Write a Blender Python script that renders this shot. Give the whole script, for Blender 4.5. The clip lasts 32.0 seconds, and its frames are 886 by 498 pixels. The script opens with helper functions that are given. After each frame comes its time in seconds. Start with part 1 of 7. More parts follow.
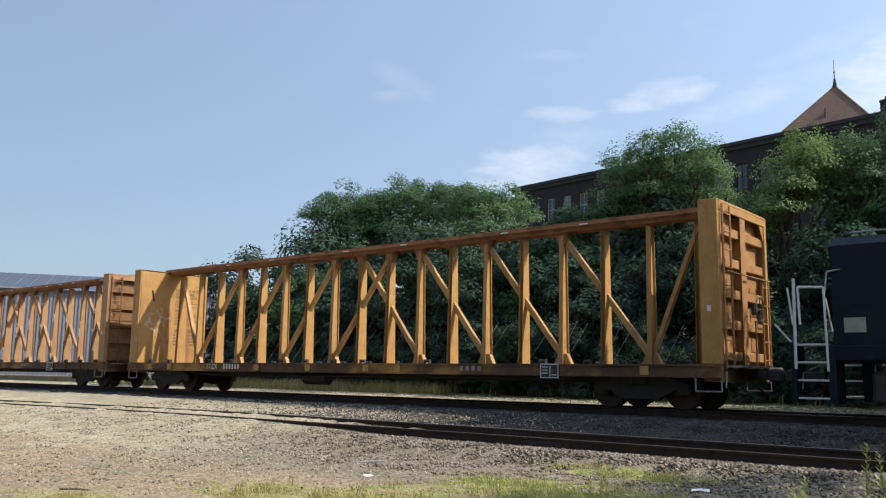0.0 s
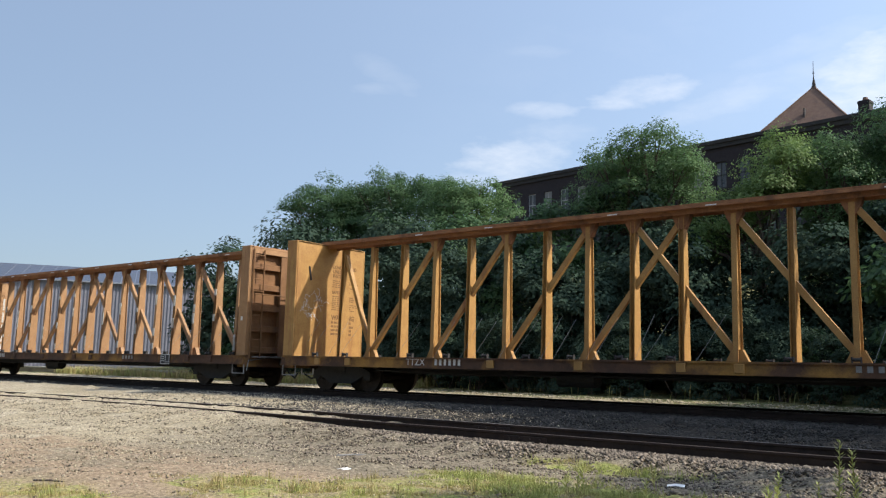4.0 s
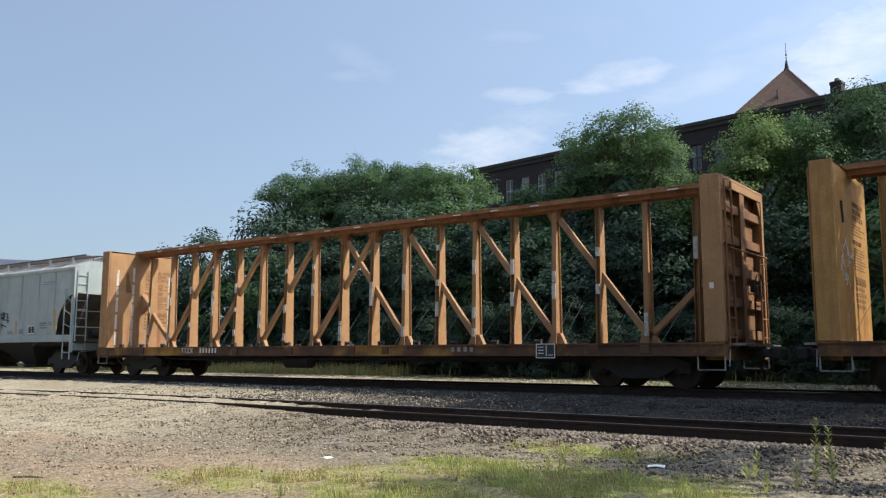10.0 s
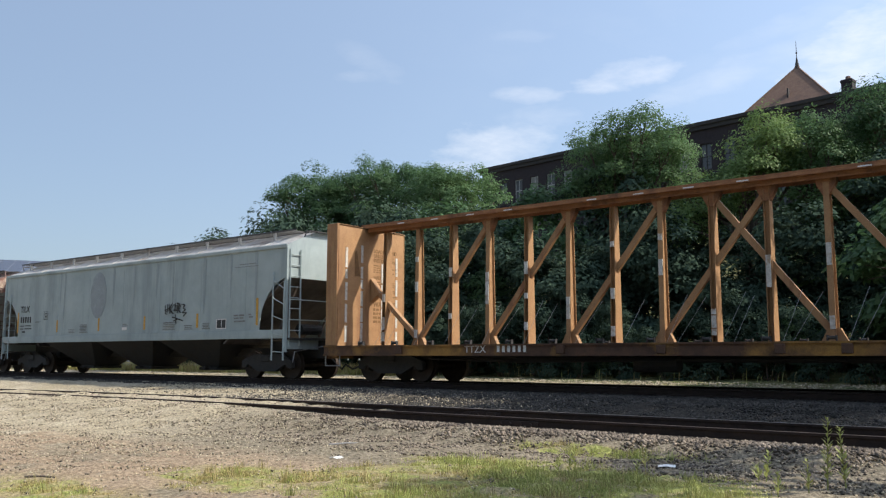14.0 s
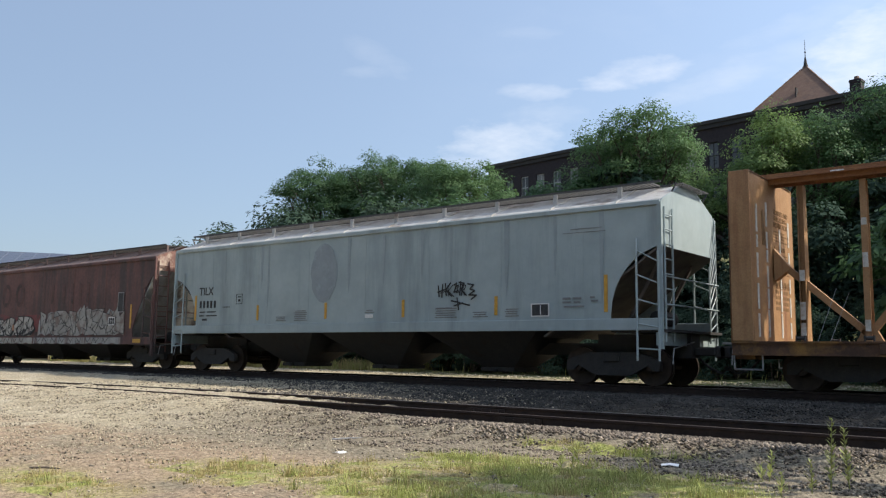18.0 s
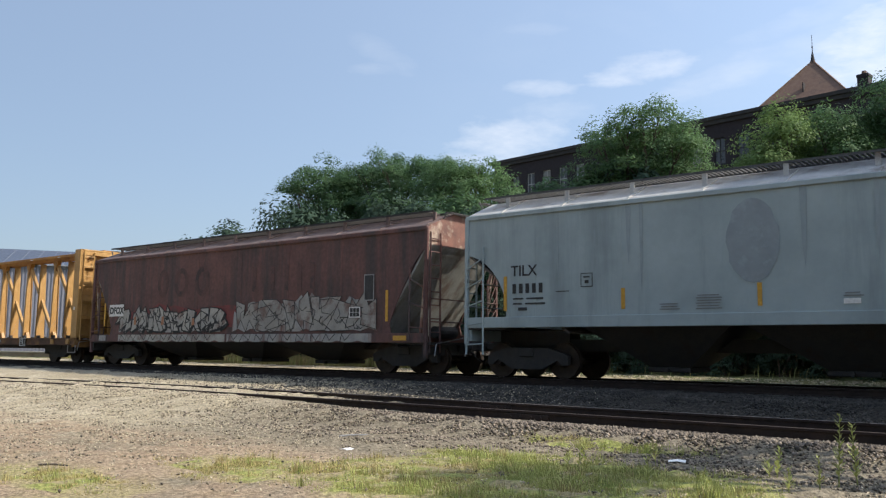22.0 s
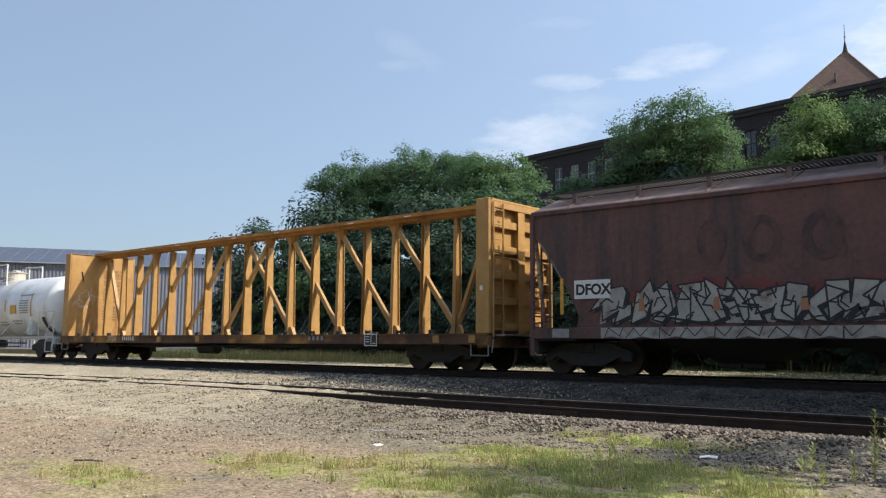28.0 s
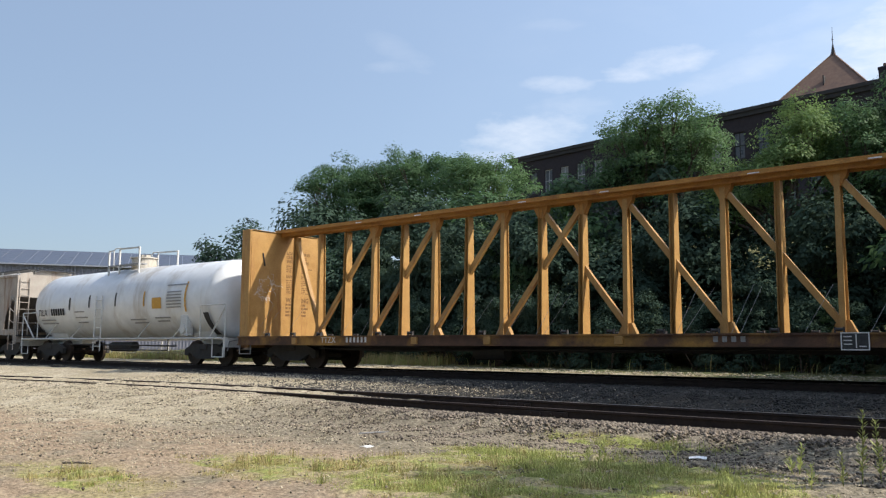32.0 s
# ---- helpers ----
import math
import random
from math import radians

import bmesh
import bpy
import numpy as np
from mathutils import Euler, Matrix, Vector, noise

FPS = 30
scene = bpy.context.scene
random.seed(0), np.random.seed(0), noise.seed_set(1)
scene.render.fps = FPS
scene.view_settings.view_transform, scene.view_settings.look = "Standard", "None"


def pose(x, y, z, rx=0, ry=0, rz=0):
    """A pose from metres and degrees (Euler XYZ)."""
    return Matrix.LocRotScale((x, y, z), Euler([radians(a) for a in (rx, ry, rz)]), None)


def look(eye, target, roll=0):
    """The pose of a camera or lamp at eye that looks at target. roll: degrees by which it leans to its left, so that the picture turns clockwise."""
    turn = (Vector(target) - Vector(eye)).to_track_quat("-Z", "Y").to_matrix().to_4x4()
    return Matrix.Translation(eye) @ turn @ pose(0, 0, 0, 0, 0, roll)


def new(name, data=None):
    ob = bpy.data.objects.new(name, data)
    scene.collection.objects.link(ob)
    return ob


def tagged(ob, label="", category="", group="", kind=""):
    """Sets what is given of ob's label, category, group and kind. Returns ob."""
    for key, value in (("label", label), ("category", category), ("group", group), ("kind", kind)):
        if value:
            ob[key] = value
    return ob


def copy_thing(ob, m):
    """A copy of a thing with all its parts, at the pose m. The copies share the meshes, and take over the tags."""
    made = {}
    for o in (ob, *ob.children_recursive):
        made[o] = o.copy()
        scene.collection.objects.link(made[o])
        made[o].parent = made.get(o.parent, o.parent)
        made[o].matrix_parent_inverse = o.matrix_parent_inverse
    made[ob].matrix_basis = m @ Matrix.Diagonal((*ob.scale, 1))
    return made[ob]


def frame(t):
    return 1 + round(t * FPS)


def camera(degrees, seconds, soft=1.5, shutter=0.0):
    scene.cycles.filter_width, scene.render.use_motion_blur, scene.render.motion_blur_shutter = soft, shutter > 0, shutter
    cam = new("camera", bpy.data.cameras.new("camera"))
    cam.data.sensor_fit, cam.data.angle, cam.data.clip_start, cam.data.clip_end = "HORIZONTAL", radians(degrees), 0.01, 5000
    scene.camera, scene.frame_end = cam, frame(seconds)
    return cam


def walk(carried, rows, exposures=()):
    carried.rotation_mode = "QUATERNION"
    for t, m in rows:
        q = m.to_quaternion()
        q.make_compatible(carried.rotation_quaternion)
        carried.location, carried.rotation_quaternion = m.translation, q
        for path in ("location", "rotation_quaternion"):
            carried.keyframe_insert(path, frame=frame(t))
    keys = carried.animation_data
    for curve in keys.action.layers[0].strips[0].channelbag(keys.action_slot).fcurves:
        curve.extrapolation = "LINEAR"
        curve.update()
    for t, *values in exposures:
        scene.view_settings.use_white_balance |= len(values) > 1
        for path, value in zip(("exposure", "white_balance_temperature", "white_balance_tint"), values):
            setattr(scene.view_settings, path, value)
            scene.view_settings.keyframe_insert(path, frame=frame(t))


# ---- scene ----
# ---------- camera: hand-held, standing still beside the tracks ----------
cam = camera(55.17, 32.0, soft=1.25)
EYE = (0.0, 0.0, 1.3)
# seconds, tilt, lean, turn
PATH = [
    (0.0, 98.48, -0.84, 39.65),
    (0.5, 98.48, -0.73, 39.62),
    (1.0, 98.45, -0.89, 39.50),
    (1.5, 98.20, -0.96, 39.39),
    (2.0, 97.75, -1.26, 39.03),
    (2.5, 97.47, -1.65, 38.94),
    (3.0, 97.49, -1.80, 38.95),
    (3.5, 98.02, -1.69, 38.70),
    (5.5, 97.90, -0.91, 37.09),
    (6.0, 97.96, -0.85, 37.37),
    (6.5, 97.79, -0.76, 37.73),
    (7.0, 97.75, -0.76, 37.98),
    (7.5, 97.61, -0.63, 37.96),
    (8.0, 97.31, -0.41, 37.80),
    (8.5, 97.21, -0.30, 37.62),
    (9.0, 97.25, -0.29, 37.44),
    (9.5, 97.31, -0.09, 37.16),
    (10.0, 97.26, -0.12, 36.95),
    (10.5, 97.38, -0.03, 37.03),
    (11.0, 97.48, -0.18, 37.01),
    (11.5, 97.61, -0.26, 37.16),
    (12.0, 97.65, -0.17, 37.42),
    (12.5, 97.49, -0.26, 37.53),
    (13.0, 97.25, -0.33, 37.52),
    (13.5, 97.18, -0.11, 37.61),
    (14.0, 97.25, -0.06, 37.59),
    (14.5, 97.26, -0.17, 37.45),
    (15.0, 97.18, -0.35, 37.51),
    (15.5, 97.17, -0.57, 37.88),
    (17.5, 97.22, -0.58, 37.96),
    (18.0, 97.00, -0.70, 37.87),
    (18.5, 96.81, -0.86, 37.74),
    (19.0, 96.85, -0.94, 37.67),
    (19.5, 96.93, -0.89, 37.90),
    (20.0, 97.13, -0.82, 38.09),
    (20.5, 97.29, -0.71, 38.11),
    (21.0, 97.23, -0.71, 38.18),
    (21.5, 96.98, -0.71, 38.28),
    (22.0, 96.77, -0.58, 38.31),
    (22.5, 96.60, -0.50, 38.27),
    (23.0, 96.53, -0.53, 38.36),
    (23.5, 96.43, -0.50, 38.31),
    (24.0, 96.46, -0.32, 38.28),
    (24.5, 96.64, -0.36, 38.27),
    (26.5, 96.92, 0.05, 40.00),
    (27.0, 96.82, -0.07, 40.45),
    (27.5, 96.60, -0.39, 40.34),
    (28.0, 96.49, -0.35, 40.23),
    (28.5, 96.63, -0.19, 40.12),
    (29.0, 96.83, -0.24, 39.75),
    (29.5, 96.98, -0.25, 39.62),
    (30.0, 97.00, -0.13, 39.76),
    (30.5, 96.96, -0.08, 39.79),
    (31.0, 96.80, -0.24, 39.62),
    (31.5, 96.61, -0.30, 39.50),
    (32.0, 96.59, -0.29, 39.57),
]
walk(cam, [(t, pose(*EYE, a, b, c)) for t, a, b, c in PATH])

# metres that the train has rolled: seconds, metres
ROLL = [
    (0.0, -0.000), (0.5, 1.199), (1.0, 2.419), (1.5, 3.651), (2.0, 4.892), (2.5, 6.138),
    (3.0, 7.408), (3.5, 8.685), (5.5, 13.788), (6.0, 15.066), (6.5, 16.341), (7.0, 17.597),
    (7.5, 18.903), (8.0, 20.234), (8.5, 21.580), (9.0, 22.958), (9.5, 24.297), (10.0, 25.654),
    (10.5, 27.014), (11.0, 28.382), (11.5, 29.754), (12.0, 31.137), (12.5, 32.538), (13.0, 33.959),
    (13.5, 35.382), (14.0, 36.807), (14.5, 38.244), (15.0, 39.699), (15.5, 41.133), (17.5, 46.940),
    (18.0, 48.400), (18.5, 49.870), (19.0, 51.362), (19.5, 52.863), (20.0, 54.378), (20.5, 55.872),
    (21.0, 57.361), (21.5, 58.853), (22.0, 60.358), (22.5, 61.864), (23.0, 63.375), (23.5, 64.899),
    (24.0, 66.433), (24.5, 67.977), (26.5, 74.389), (27.0, 75.976), (27.5, 77.571), (28.0, 79.174),
    (28.5, 80.791), (29.0, 82.438), (29.5, 84.079), (30.0, 85.738), (30.5, 87.380), (31.0, 88.983),
    (31.5, 90.558), (32.0, 92.113),
]

# ---------- daylight ----------
SUN_DIR = Vector((0.66, 0.343, 0.66)).normalized()      # towards the sun
sun_el = math.asin(SUN_DIR.z)
world = bpy.data.worlds.new("world")
scene.world = world
world.use_nodes = True
wt = world.node_tree
wt.nodes.clear()


def wnode(kind, **kw):
    n = wt.nodes.new(kind)
    for k, v in kw.items():
        if k == "sky_type":
            n.sky_type = v
        elif k == "operation":
            n.operation = v
        elif k == "blend":
            n.data_type, n.blend_type = "RGBA", v
    return n


sky = wnode("ShaderNodeTexSky", sky_type="NISHITA")
sky.sun_disc = False
sky.sun_elevation = sun_el
sky.sun_rotation = math.atan2(SUN_DIR.x, SUN_DIR.y)
sky.altitude, sky.air_density, sky.dust_density, sky.ozone_density = 50, 1.0, 2.0, 1.8
bg = wnode("ShaderNodeBackground")
bg.inputs[1].default_value = 0.15
out = wnode("ShaderNodeOutputWorld")
# thin clouds, drawn out along the sky
tc = wnode("ShaderNodeTexCoord")
mp = wnode("ShaderNodeMapping")
mp.inputs["Rotation"].default_value = (0.0, 0.25, 0.5)
mp.inputs["Scale"].default_value = (2.6, 2.6, 6.5)
nz = wnode("ShaderNodeTexNoise")
nz.inputs["Scale"].default_value, nz.inputs["Detail"].default_value, nz.inputs["Roughness"].default_value = 1.6, 7.0, 0.58
ramp = wnode("ShaderNodeValToRGB")
ramp.color_ramp.elements[0].position, ramp.color_ramp.elements[1].position = 0.50, 0.80
mix = wnode("ShaderNodeMix", blend="MIX")
mulf = wnode("ShaderNodeMath", operation="MULTIPLY")
mulf.inputs[1].default_value = 0.10
wt.links.new(tc.outputs["Generated"], mp.inputs["Vector"])
wt.links.new(mp.outputs[0], nz.inputs["Vector"])
wt.links.new(nz.outputs[0], ramp.inputs[0])
sepd = wnode("ShaderNodeSeparateXYZ")
wt.links.new(tc.outputs["Generated"], sepd.inputs[0])
side = wnode("ShaderNodeMapRange")
side.inputs[1].default_value, side.inputs[2].default_value = -0.66, -0.42
wt.links.new(sepd.outputs[0], side.inputs[0])
mulc = wnode("ShaderNodeMath", operation="MULTIPLY")
wt.links.new(ramp.outputs[0], mulc.inputs[0])
wt.links.new(side.outputs[0], mulc.inputs[1])
wt.links.new(mulc.outputs[0], mulf.inputs[0])
# a few drifting clouds: heading, drift direction, half length, half height, density
cover = mulf.outputs[0]
cn = wnode("ShaderNodeTexNoise")
cn.inputs["Scale"].default_value, cn.inputs["Detail"].default_value, cn.inputs["Roughness"].default_value = 22.0, 7.0, 0.58
cm = wnode("ShaderNodeMapping")
cm.inputs["Rotation"].default_value = (0.0, 0.12, 0.0)
cm.inputs["Scale"].default_value = (1.0, 1.0, 2.8)
wt.links.new(tc.outputs["Generated"], cm.inputs["Vector"])
wt.links.new(cm.outputs[0], cn.inputs["Vector"])
CLOUDS = [
    ((-0.541, 0.806, 0.239), (0.851, 0.496, 0.171), 0.062, 0.030, 0.57),
    ((-0.504, 0.81, 0.3), (0.847, 0.527, -0.065), 0.037, 0.009, 0.39),
    ((-0.491, 0.826, 0.277), (0.875, 0.482, 0.043), 0.050, 0.012, 0.18),
    ((-0.397, 0.862, 0.315), (0.925, 0.362, 0.116), 0.055, 0.014, 0.57),
    ((-0.311, 0.9, 0.304), (0.943, 0.223, 0.247), 0.066, 0.017, 0.25),
    ((-0.237, 0.917, 0.322), (0.954, 0.135, 0.266), 0.075, 0.019, 0.18),
    ((-0.161, 0.932, 0.324), (0.867, -0.043, 0.496), 0.100, 0.033, 0.71),
    ((-0.217, 0.91, 0.352), (0.974, 0.147, 0.172), 0.075, 0.012, 0.16),
    ((-0.639, 0.692, 0.337), (0.587, 0.705, -0.398), 0.037, 0.012, 0.11),
    ((-0.494, 0.79, 0.362), (0.85, 0.525, -0.039), 0.034, 0.007, 0.11),
    ((-0.649, 0.69, 0.32), (0.747, 0.664, 0.025), 0.025, 0.007, 0.14),
]
for head, drift, lw, lh, dens in CLOUDS:
    c_, r_ = Vector(head).normalized(), Vector(drift)
    r_ = (r_ - c_ * r_.dot(c_)).normalized()
    sq = []
    for ax in (r_ / lw, c_.cross(r_) / lh):
        dt = wnode("ShaderNodeVectorMath", operation="DOT_PRODUCT")
        dt.inputs[1].default_value = ax
        wt.links.new(tc.outputs["Generated"], dt.inputs[0])
        pw = wnode("ShaderNodeMath", operation="POWER")
        ab = wnode("ShaderNodeMath", operation="ABSOLUTE")
        wt.links.new(dt.outputs["Value"], ab.inputs[0])
        wt.links.new(ab.outputs[0], pw.inputs[0])
        pw.inputs[1].default_value = 2.0
        sq.append(pw.outputs[0])
    ad = wnode("ShaderNodeMath", operation="ADD")
    wt.links.new(sq[0], ad.inputs[0])
    wt.links.new(sq[1], ad.inputs[1])
    sb = wnode("ShaderNodeMath", operation="MULTIPLY_ADD")          # noise eats into the edge
    wt.links.new(cn.outputs[0], sb.inputs[0])
    sb.inputs[1].default_value, sb.inputs[2].default_value = 4.6, -1.8
    df = wnode("ShaderNodeMath", operation="SUBTRACT")
    wt.links.new(sb.outputs[0], df.inputs[0])
    wt.links.new(ad.outputs[0], df.inputs[1])
    mr = wnode("ShaderNodeMapRange")
    mr.inputs[1].default_value, mr.inputs[2].default_value, mr.inputs[4].default_value = -1.1, 1.5, dens
    wt.links.new(df.outputs[0], mr.inputs[0])
    mxn = wnode("ShaderNodeMath", operation="MAXIMUM")
    wt.links.new(cover, mxn.inputs[0])
    wt.links.new(mr.outputs[0], mxn.inputs[1])
    cover = mxn.outputs[0]
wt.links.new(cover, mix.inputs[0])
mix.inputs[7].default_value = (5.6, 5.8, 6.2, 1)
haze = wnode("ShaderNodeMix", blend="MIX")         # summer haze evens the sky out
haze.inputs[0].default_value = 0.5
haze.inputs[7].default_value = (1.94, 2.44, 3.22, 1)
wt.links.new(sky.outputs[0], haze.inputs[6])
glow = wnode("ShaderNodeVectorMath", operation="DOT_PRODUCT")       # the hazy sky brightens towards the sun
glow.inputs[1].default_value = SUN_DIR
wt.links.new(tc.outputs["Generated"], glow.inputs[0])
gain = wnode("ShaderNodeMapRange")
gain.inputs[1].default_value, gain.inputs[2].default_value = -1.0, 1.0
gain.inputs[3].default_value, gain.inputs[4].default_value = 0.53, 1.86
wt.links.new(glow.outputs["Value"], gain.inputs[0])
scl = wnode("ShaderNodeVectorMath", operation="SCALE")
wt.links.new(haze.outputs[2], scl.inputs[0])
wt.links.new(gain.outputs[0], scl.inputs[3])
wt.links.new(scl.outputs[0], mix.inputs[6])
wt.links.new(mix.outputs[2], bg.inputs[0])
wt.links.new(bg.outputs[0], out.inputs[0])

sun_data = bpy.data.lights.new("sun", "SUN")
sun_data.energy, sun_data.angle, sun_data.color = 4.4, radians(0.53), (1.0, 0.93, 0.82)
sun = new("sun", sun_data)
sun.matrix_world = look(SUN_DIR * 100, (0, 0, 0))
scene.view_settings.exposure = 0.32

RZ = 0.63            # height of the main track's rail heads
TY = 18.65           # centre line of the main track
SY = 12.3            # centre line of the siding
SZ = 0.35            # height of the siding's rail heads


# ---------- materials ----------
def mat(name, c1, c2, scale=6.0, rough=0.7, metal=0.0, bump=0.15, fine=40.0, c3=None, stain=1.2, amount=0.5,
        streak=False, spec=0.4, random_hue=0.0, trans=0.0, tone=(0.82, 1.14)):
    """A surface in two tones with grain, larger stains of c3, and relief. streak draws the stains downwards."""
    m = bpy.data.materials.new(name)
    m.use_nodes = True
    nt = m.node_tree
    p = nt.nodes["Principled BSDF"]
    co = nt.nodes.new("ShaderNodeTexCoord")

    def noise_tex(sc, det=4.0, stretch=None, ro=0.6):
        n = nt.nodes.new("ShaderNodeTexNoise")
        n.inputs["Scale"].default_value, n.inputs["Detail"].default_value, n.inputs["Roughness"].default_value = sc, det, ro
        if stretch:
            k = nt.nodes.new("ShaderNodeMapping")
            k.inputs["Scale"].default_value = stretch
            nt.links.new(co.outputs["Object"], k.inputs[0])
            nt.links.new(k.outputs[0], n.inputs["Vector"])
        else:
            nt.links.new(co.outputs["Object"], n.inputs["Vector"])
        return n.outputs[0]

    def ramped(src, a, b):
        r = nt.nodes.new("ShaderNodeMapRange")
        r.inputs[1].default_value, r.inputs[2].default_value = a, b
        nt.links.new(src, r.inputs[0])
        return r.outputs[0]

    def mixed(f, a, b, kind="MIX"):
        n = nt.nodes.new("ShaderNodeMix")
        n.data_type, n.blend_type = "RGBA", kind
        for k, v in ((0, f), (6, a), (7, b)):
            if isinstance(v, (tuple, float, int)):
                n.inputs[k].default_value = (*v, 1) if isinstance(v, tuple) else v
            else:
                nt.links.new(v, n.inputs[k])
        return n.outputs[2]

    grain = noise_tex(scale, 5.0)
    col = mixed(ramped(grain, 0.35, 0.65), c1, c2)
    if c3:
        st = noise_tex(stain, 6.0, (1.0, 1.0, 0.12) if streak else None, 0.65)
        lo = 0.62 - 0.25 * amount
        col = mixed(ramped(st, lo, lo + 0.14), col, c3)
    tiny = noise_tex(fine, 3.0)
    shade = nt.nodes.new("ShaderNodeMapRange")
    shade.inputs[1].default_value, shade.inputs[2].default_value = 0.3, 0.7
    shade.inputs[3].default_value, shade.inputs[4].default_value = tone
    nt.links.new(tiny, shade.inputs[0])
    cmb = nt.nodes.new("ShaderNodeCombineColor")
    for k in range(3):
        nt.links.new(shade.outputs[0], cmb.inputs[k])
    col = mixed(1.0, col, cmb.outputs[0], "MULTIPLY")
    if random_hue:
        oi = nt.nodes.new("ShaderNodeNewGeometry")
        hs = nt.nodes.new("ShaderNodeHueSaturation")
        v = nt.nodes.new("ShaderNodeMapRange")
        v.inputs[3].default_value, v.inputs[4].default_value = 1 - random_hue, 1 + random_hue
        nt.links.new(oi.outputs["Random Per Island"], v.inputs[0])
        nt.links.new(v.outputs[0], hs.inputs["Value"])
        nt.links.new(col, hs.inputs["Color"])
        col = hs.outputs[0]
    nt.links.new(col, p.inputs["Base Color"])
    rr = nt.nodes.new("ShaderNodeMapRange")
    rr.inputs[3].default_value, rr.inputs[4].default_value = max(0.05, rough - 0.12), min(1.0, rough + 0.12)
    nt.links.new(grain, rr.inputs[0])
    nt.links.new(rr.outputs[0], p.inputs["Roughness"])
    p.inputs["Metallic"].default_value = metal
    p.inputs["Specular IOR Level"].default_value = spec
    if trans:
        p.inputs["Transmission Weight"].default_value = 0.0
        p.inputs["Subsurface Weight"].default_value = 0.0
        tr = nt.nodes.new("ShaderNodeBsdfTranslucent")
        nt.links.new(col, tr.inputs[0])
        ms = nt.nodes.new("ShaderNodeMixShader")
        ms.inputs[0].default_value = trans
        nt.links.new(p.outputs[0], ms.inputs[1])
        nt.links.new(tr.outputs[0], ms.inputs[2])
        nt.links.new(ms.outputs[0], nt.nodes["Material Output"].inputs[0])
    if bump:
        b = nt.nodes.new("ShaderNodeBump")
        b.inputs["Strength"].default_value, b.inputs["Distance"].default_value = bump, 0.02
        nt.links.new(tiny, b.inputs["Height"])
        nt.links.new(b.outputs[0], p.inputs["Normal"])
    return m


M_YEL = mat("yellow_paint", (0.43, 0.245, 0.078), (0.345, 0.182, 0.055), 2.2, 0.55, c3=(0.24, 0.10, 0.038), stain=1.7, amount=0.30, streak=True)
M_ORA = mat("faded_orange_paint", (0.375, 0.212, 0.098), (0.30, 0.165, 0.074), 2.0, 0.62, c3=(0.22, 0.10, 0.05), stain=1.7, amount=0.32, streak=True)
M_YEL2 = mat("fresh_yellow_paint", (0.44, 0.255, 0.085), (0.36, 0.195, 0.058), 2.0, 0.5, c3=(0.26, 0.115, 0.035), stain=1.7, amount=0.24, streak=True)
M_CHORD = mat("rusty_orange_chord", (0.33, 0.155, 0.065), (0.24, 0.105, 0.05), 2.5, 0.7, c3=(0.15, 0.07, 0.035), stain=2.0, amount=0.4)
M_RUSTEND = mat("rusty_end_paint", (0.235, 0.118, 0.048), (0.17, 0.084, 0.037), 2.2, 0.75, c3=(0.11, 0.058, 0.034), stain=1.6, amount=0.4, streak=True)
M_YELEND = mat("rust_stained_yellow_end", (0.36, 0.185, 0.06), (0.27, 0.13, 0.045), 2.2, 0.7, c3=(0.17, 0.08, 0.035), stain=1.8, amount=0.4, streak=True)
M_SILL = mat("worn_sill_paint", (0.125, 0.062, 0.034), (0.075, 0.042, 0.028), 3.0, 0.75, c3=(0.36, 0.19, 0.045), stain=0.6, amount=0.40)
M_DARK = mat("greasy_black_steel", (0.040, 0.039, 0.039), (0.058, 0.053, 0.049), 5.0, 0.75, 0.2, c3=(0.05, 0.036, 0.028), stain=2.0, amount=0.2)
M_WHEEL = mat("brown_wheel_steel", (0.06, 0.042, 0.032), (0.035, 0.027, 0.022), 6.0, 0.6, 0.5)
M_DECK = mat("rusty_deck", (0.15, 0.08, 0.045), (0.10, 0.055, 0.035), 3.0, 0.8, c3=(0.25, 0.13, 0.05), amount=0.3)
M_GREY = mat("grey_hopper_paint", (0.355, 0.415, 0.416), (0.292, 0.348, 0.352), 0.7, 0.5, c3=(0.238, 0.286, 0.290), stain=0.8, amount=0.42, streak=True, bump=0.03, fine=3.5, tone=(0.95, 1.04))
M_GREY2 = mat("dusty_grey_roof", (0.47, 0.455, 0.43), (0.38, 0.37, 0.35), 2.5, 0.7, c3=(0.21, 0.175, 0.145), amount=0.35)
M_RED = mat("oxide_red_hopper_paint", (0.155, 0.074, 0.062), (0.112, 0.058, 0.052), 0.9, 0.7, c3=(0.066, 0.048, 0.046), stain=1.3, amount=0.62, streak=True, fine=9.0)
M_REDROOF = mat("dusty_red_roof", (0.17, 0.118, 0.103), (0.12, 0.082, 0.072), 2.2, 0.75, c3=(0.25, 0.19, 0.17), stain=1.0, amount=0.35)
M_RED2 = mat("faded_red_end_paint", (0.24, 0.115, 0.085), (0.15, 0.08, 0.065), 2.2, 0.7, c3=(0.48, 0.40, 0.31), stain=1.5, amount=0.5)
M_SLOPE = mat("dirty_slope_sheet", (0.14, 0.118, 0.10), (0.10, 0.085, 0.074), 2.0, 0.8, c3=(0.065, 0.053, 0.047), amount=0.4)
M_WHITE = mat("white_tank_paint", (0.72, 0.73, 0.73), (0.65, 0.66, 0.66), 1.5, 0.35, c3=(0.46, 0.42, 0.37), stain=0.7, amount=0.3, streak=True, bump=0.03, fine=3.5, tone=(0.95, 1.04))
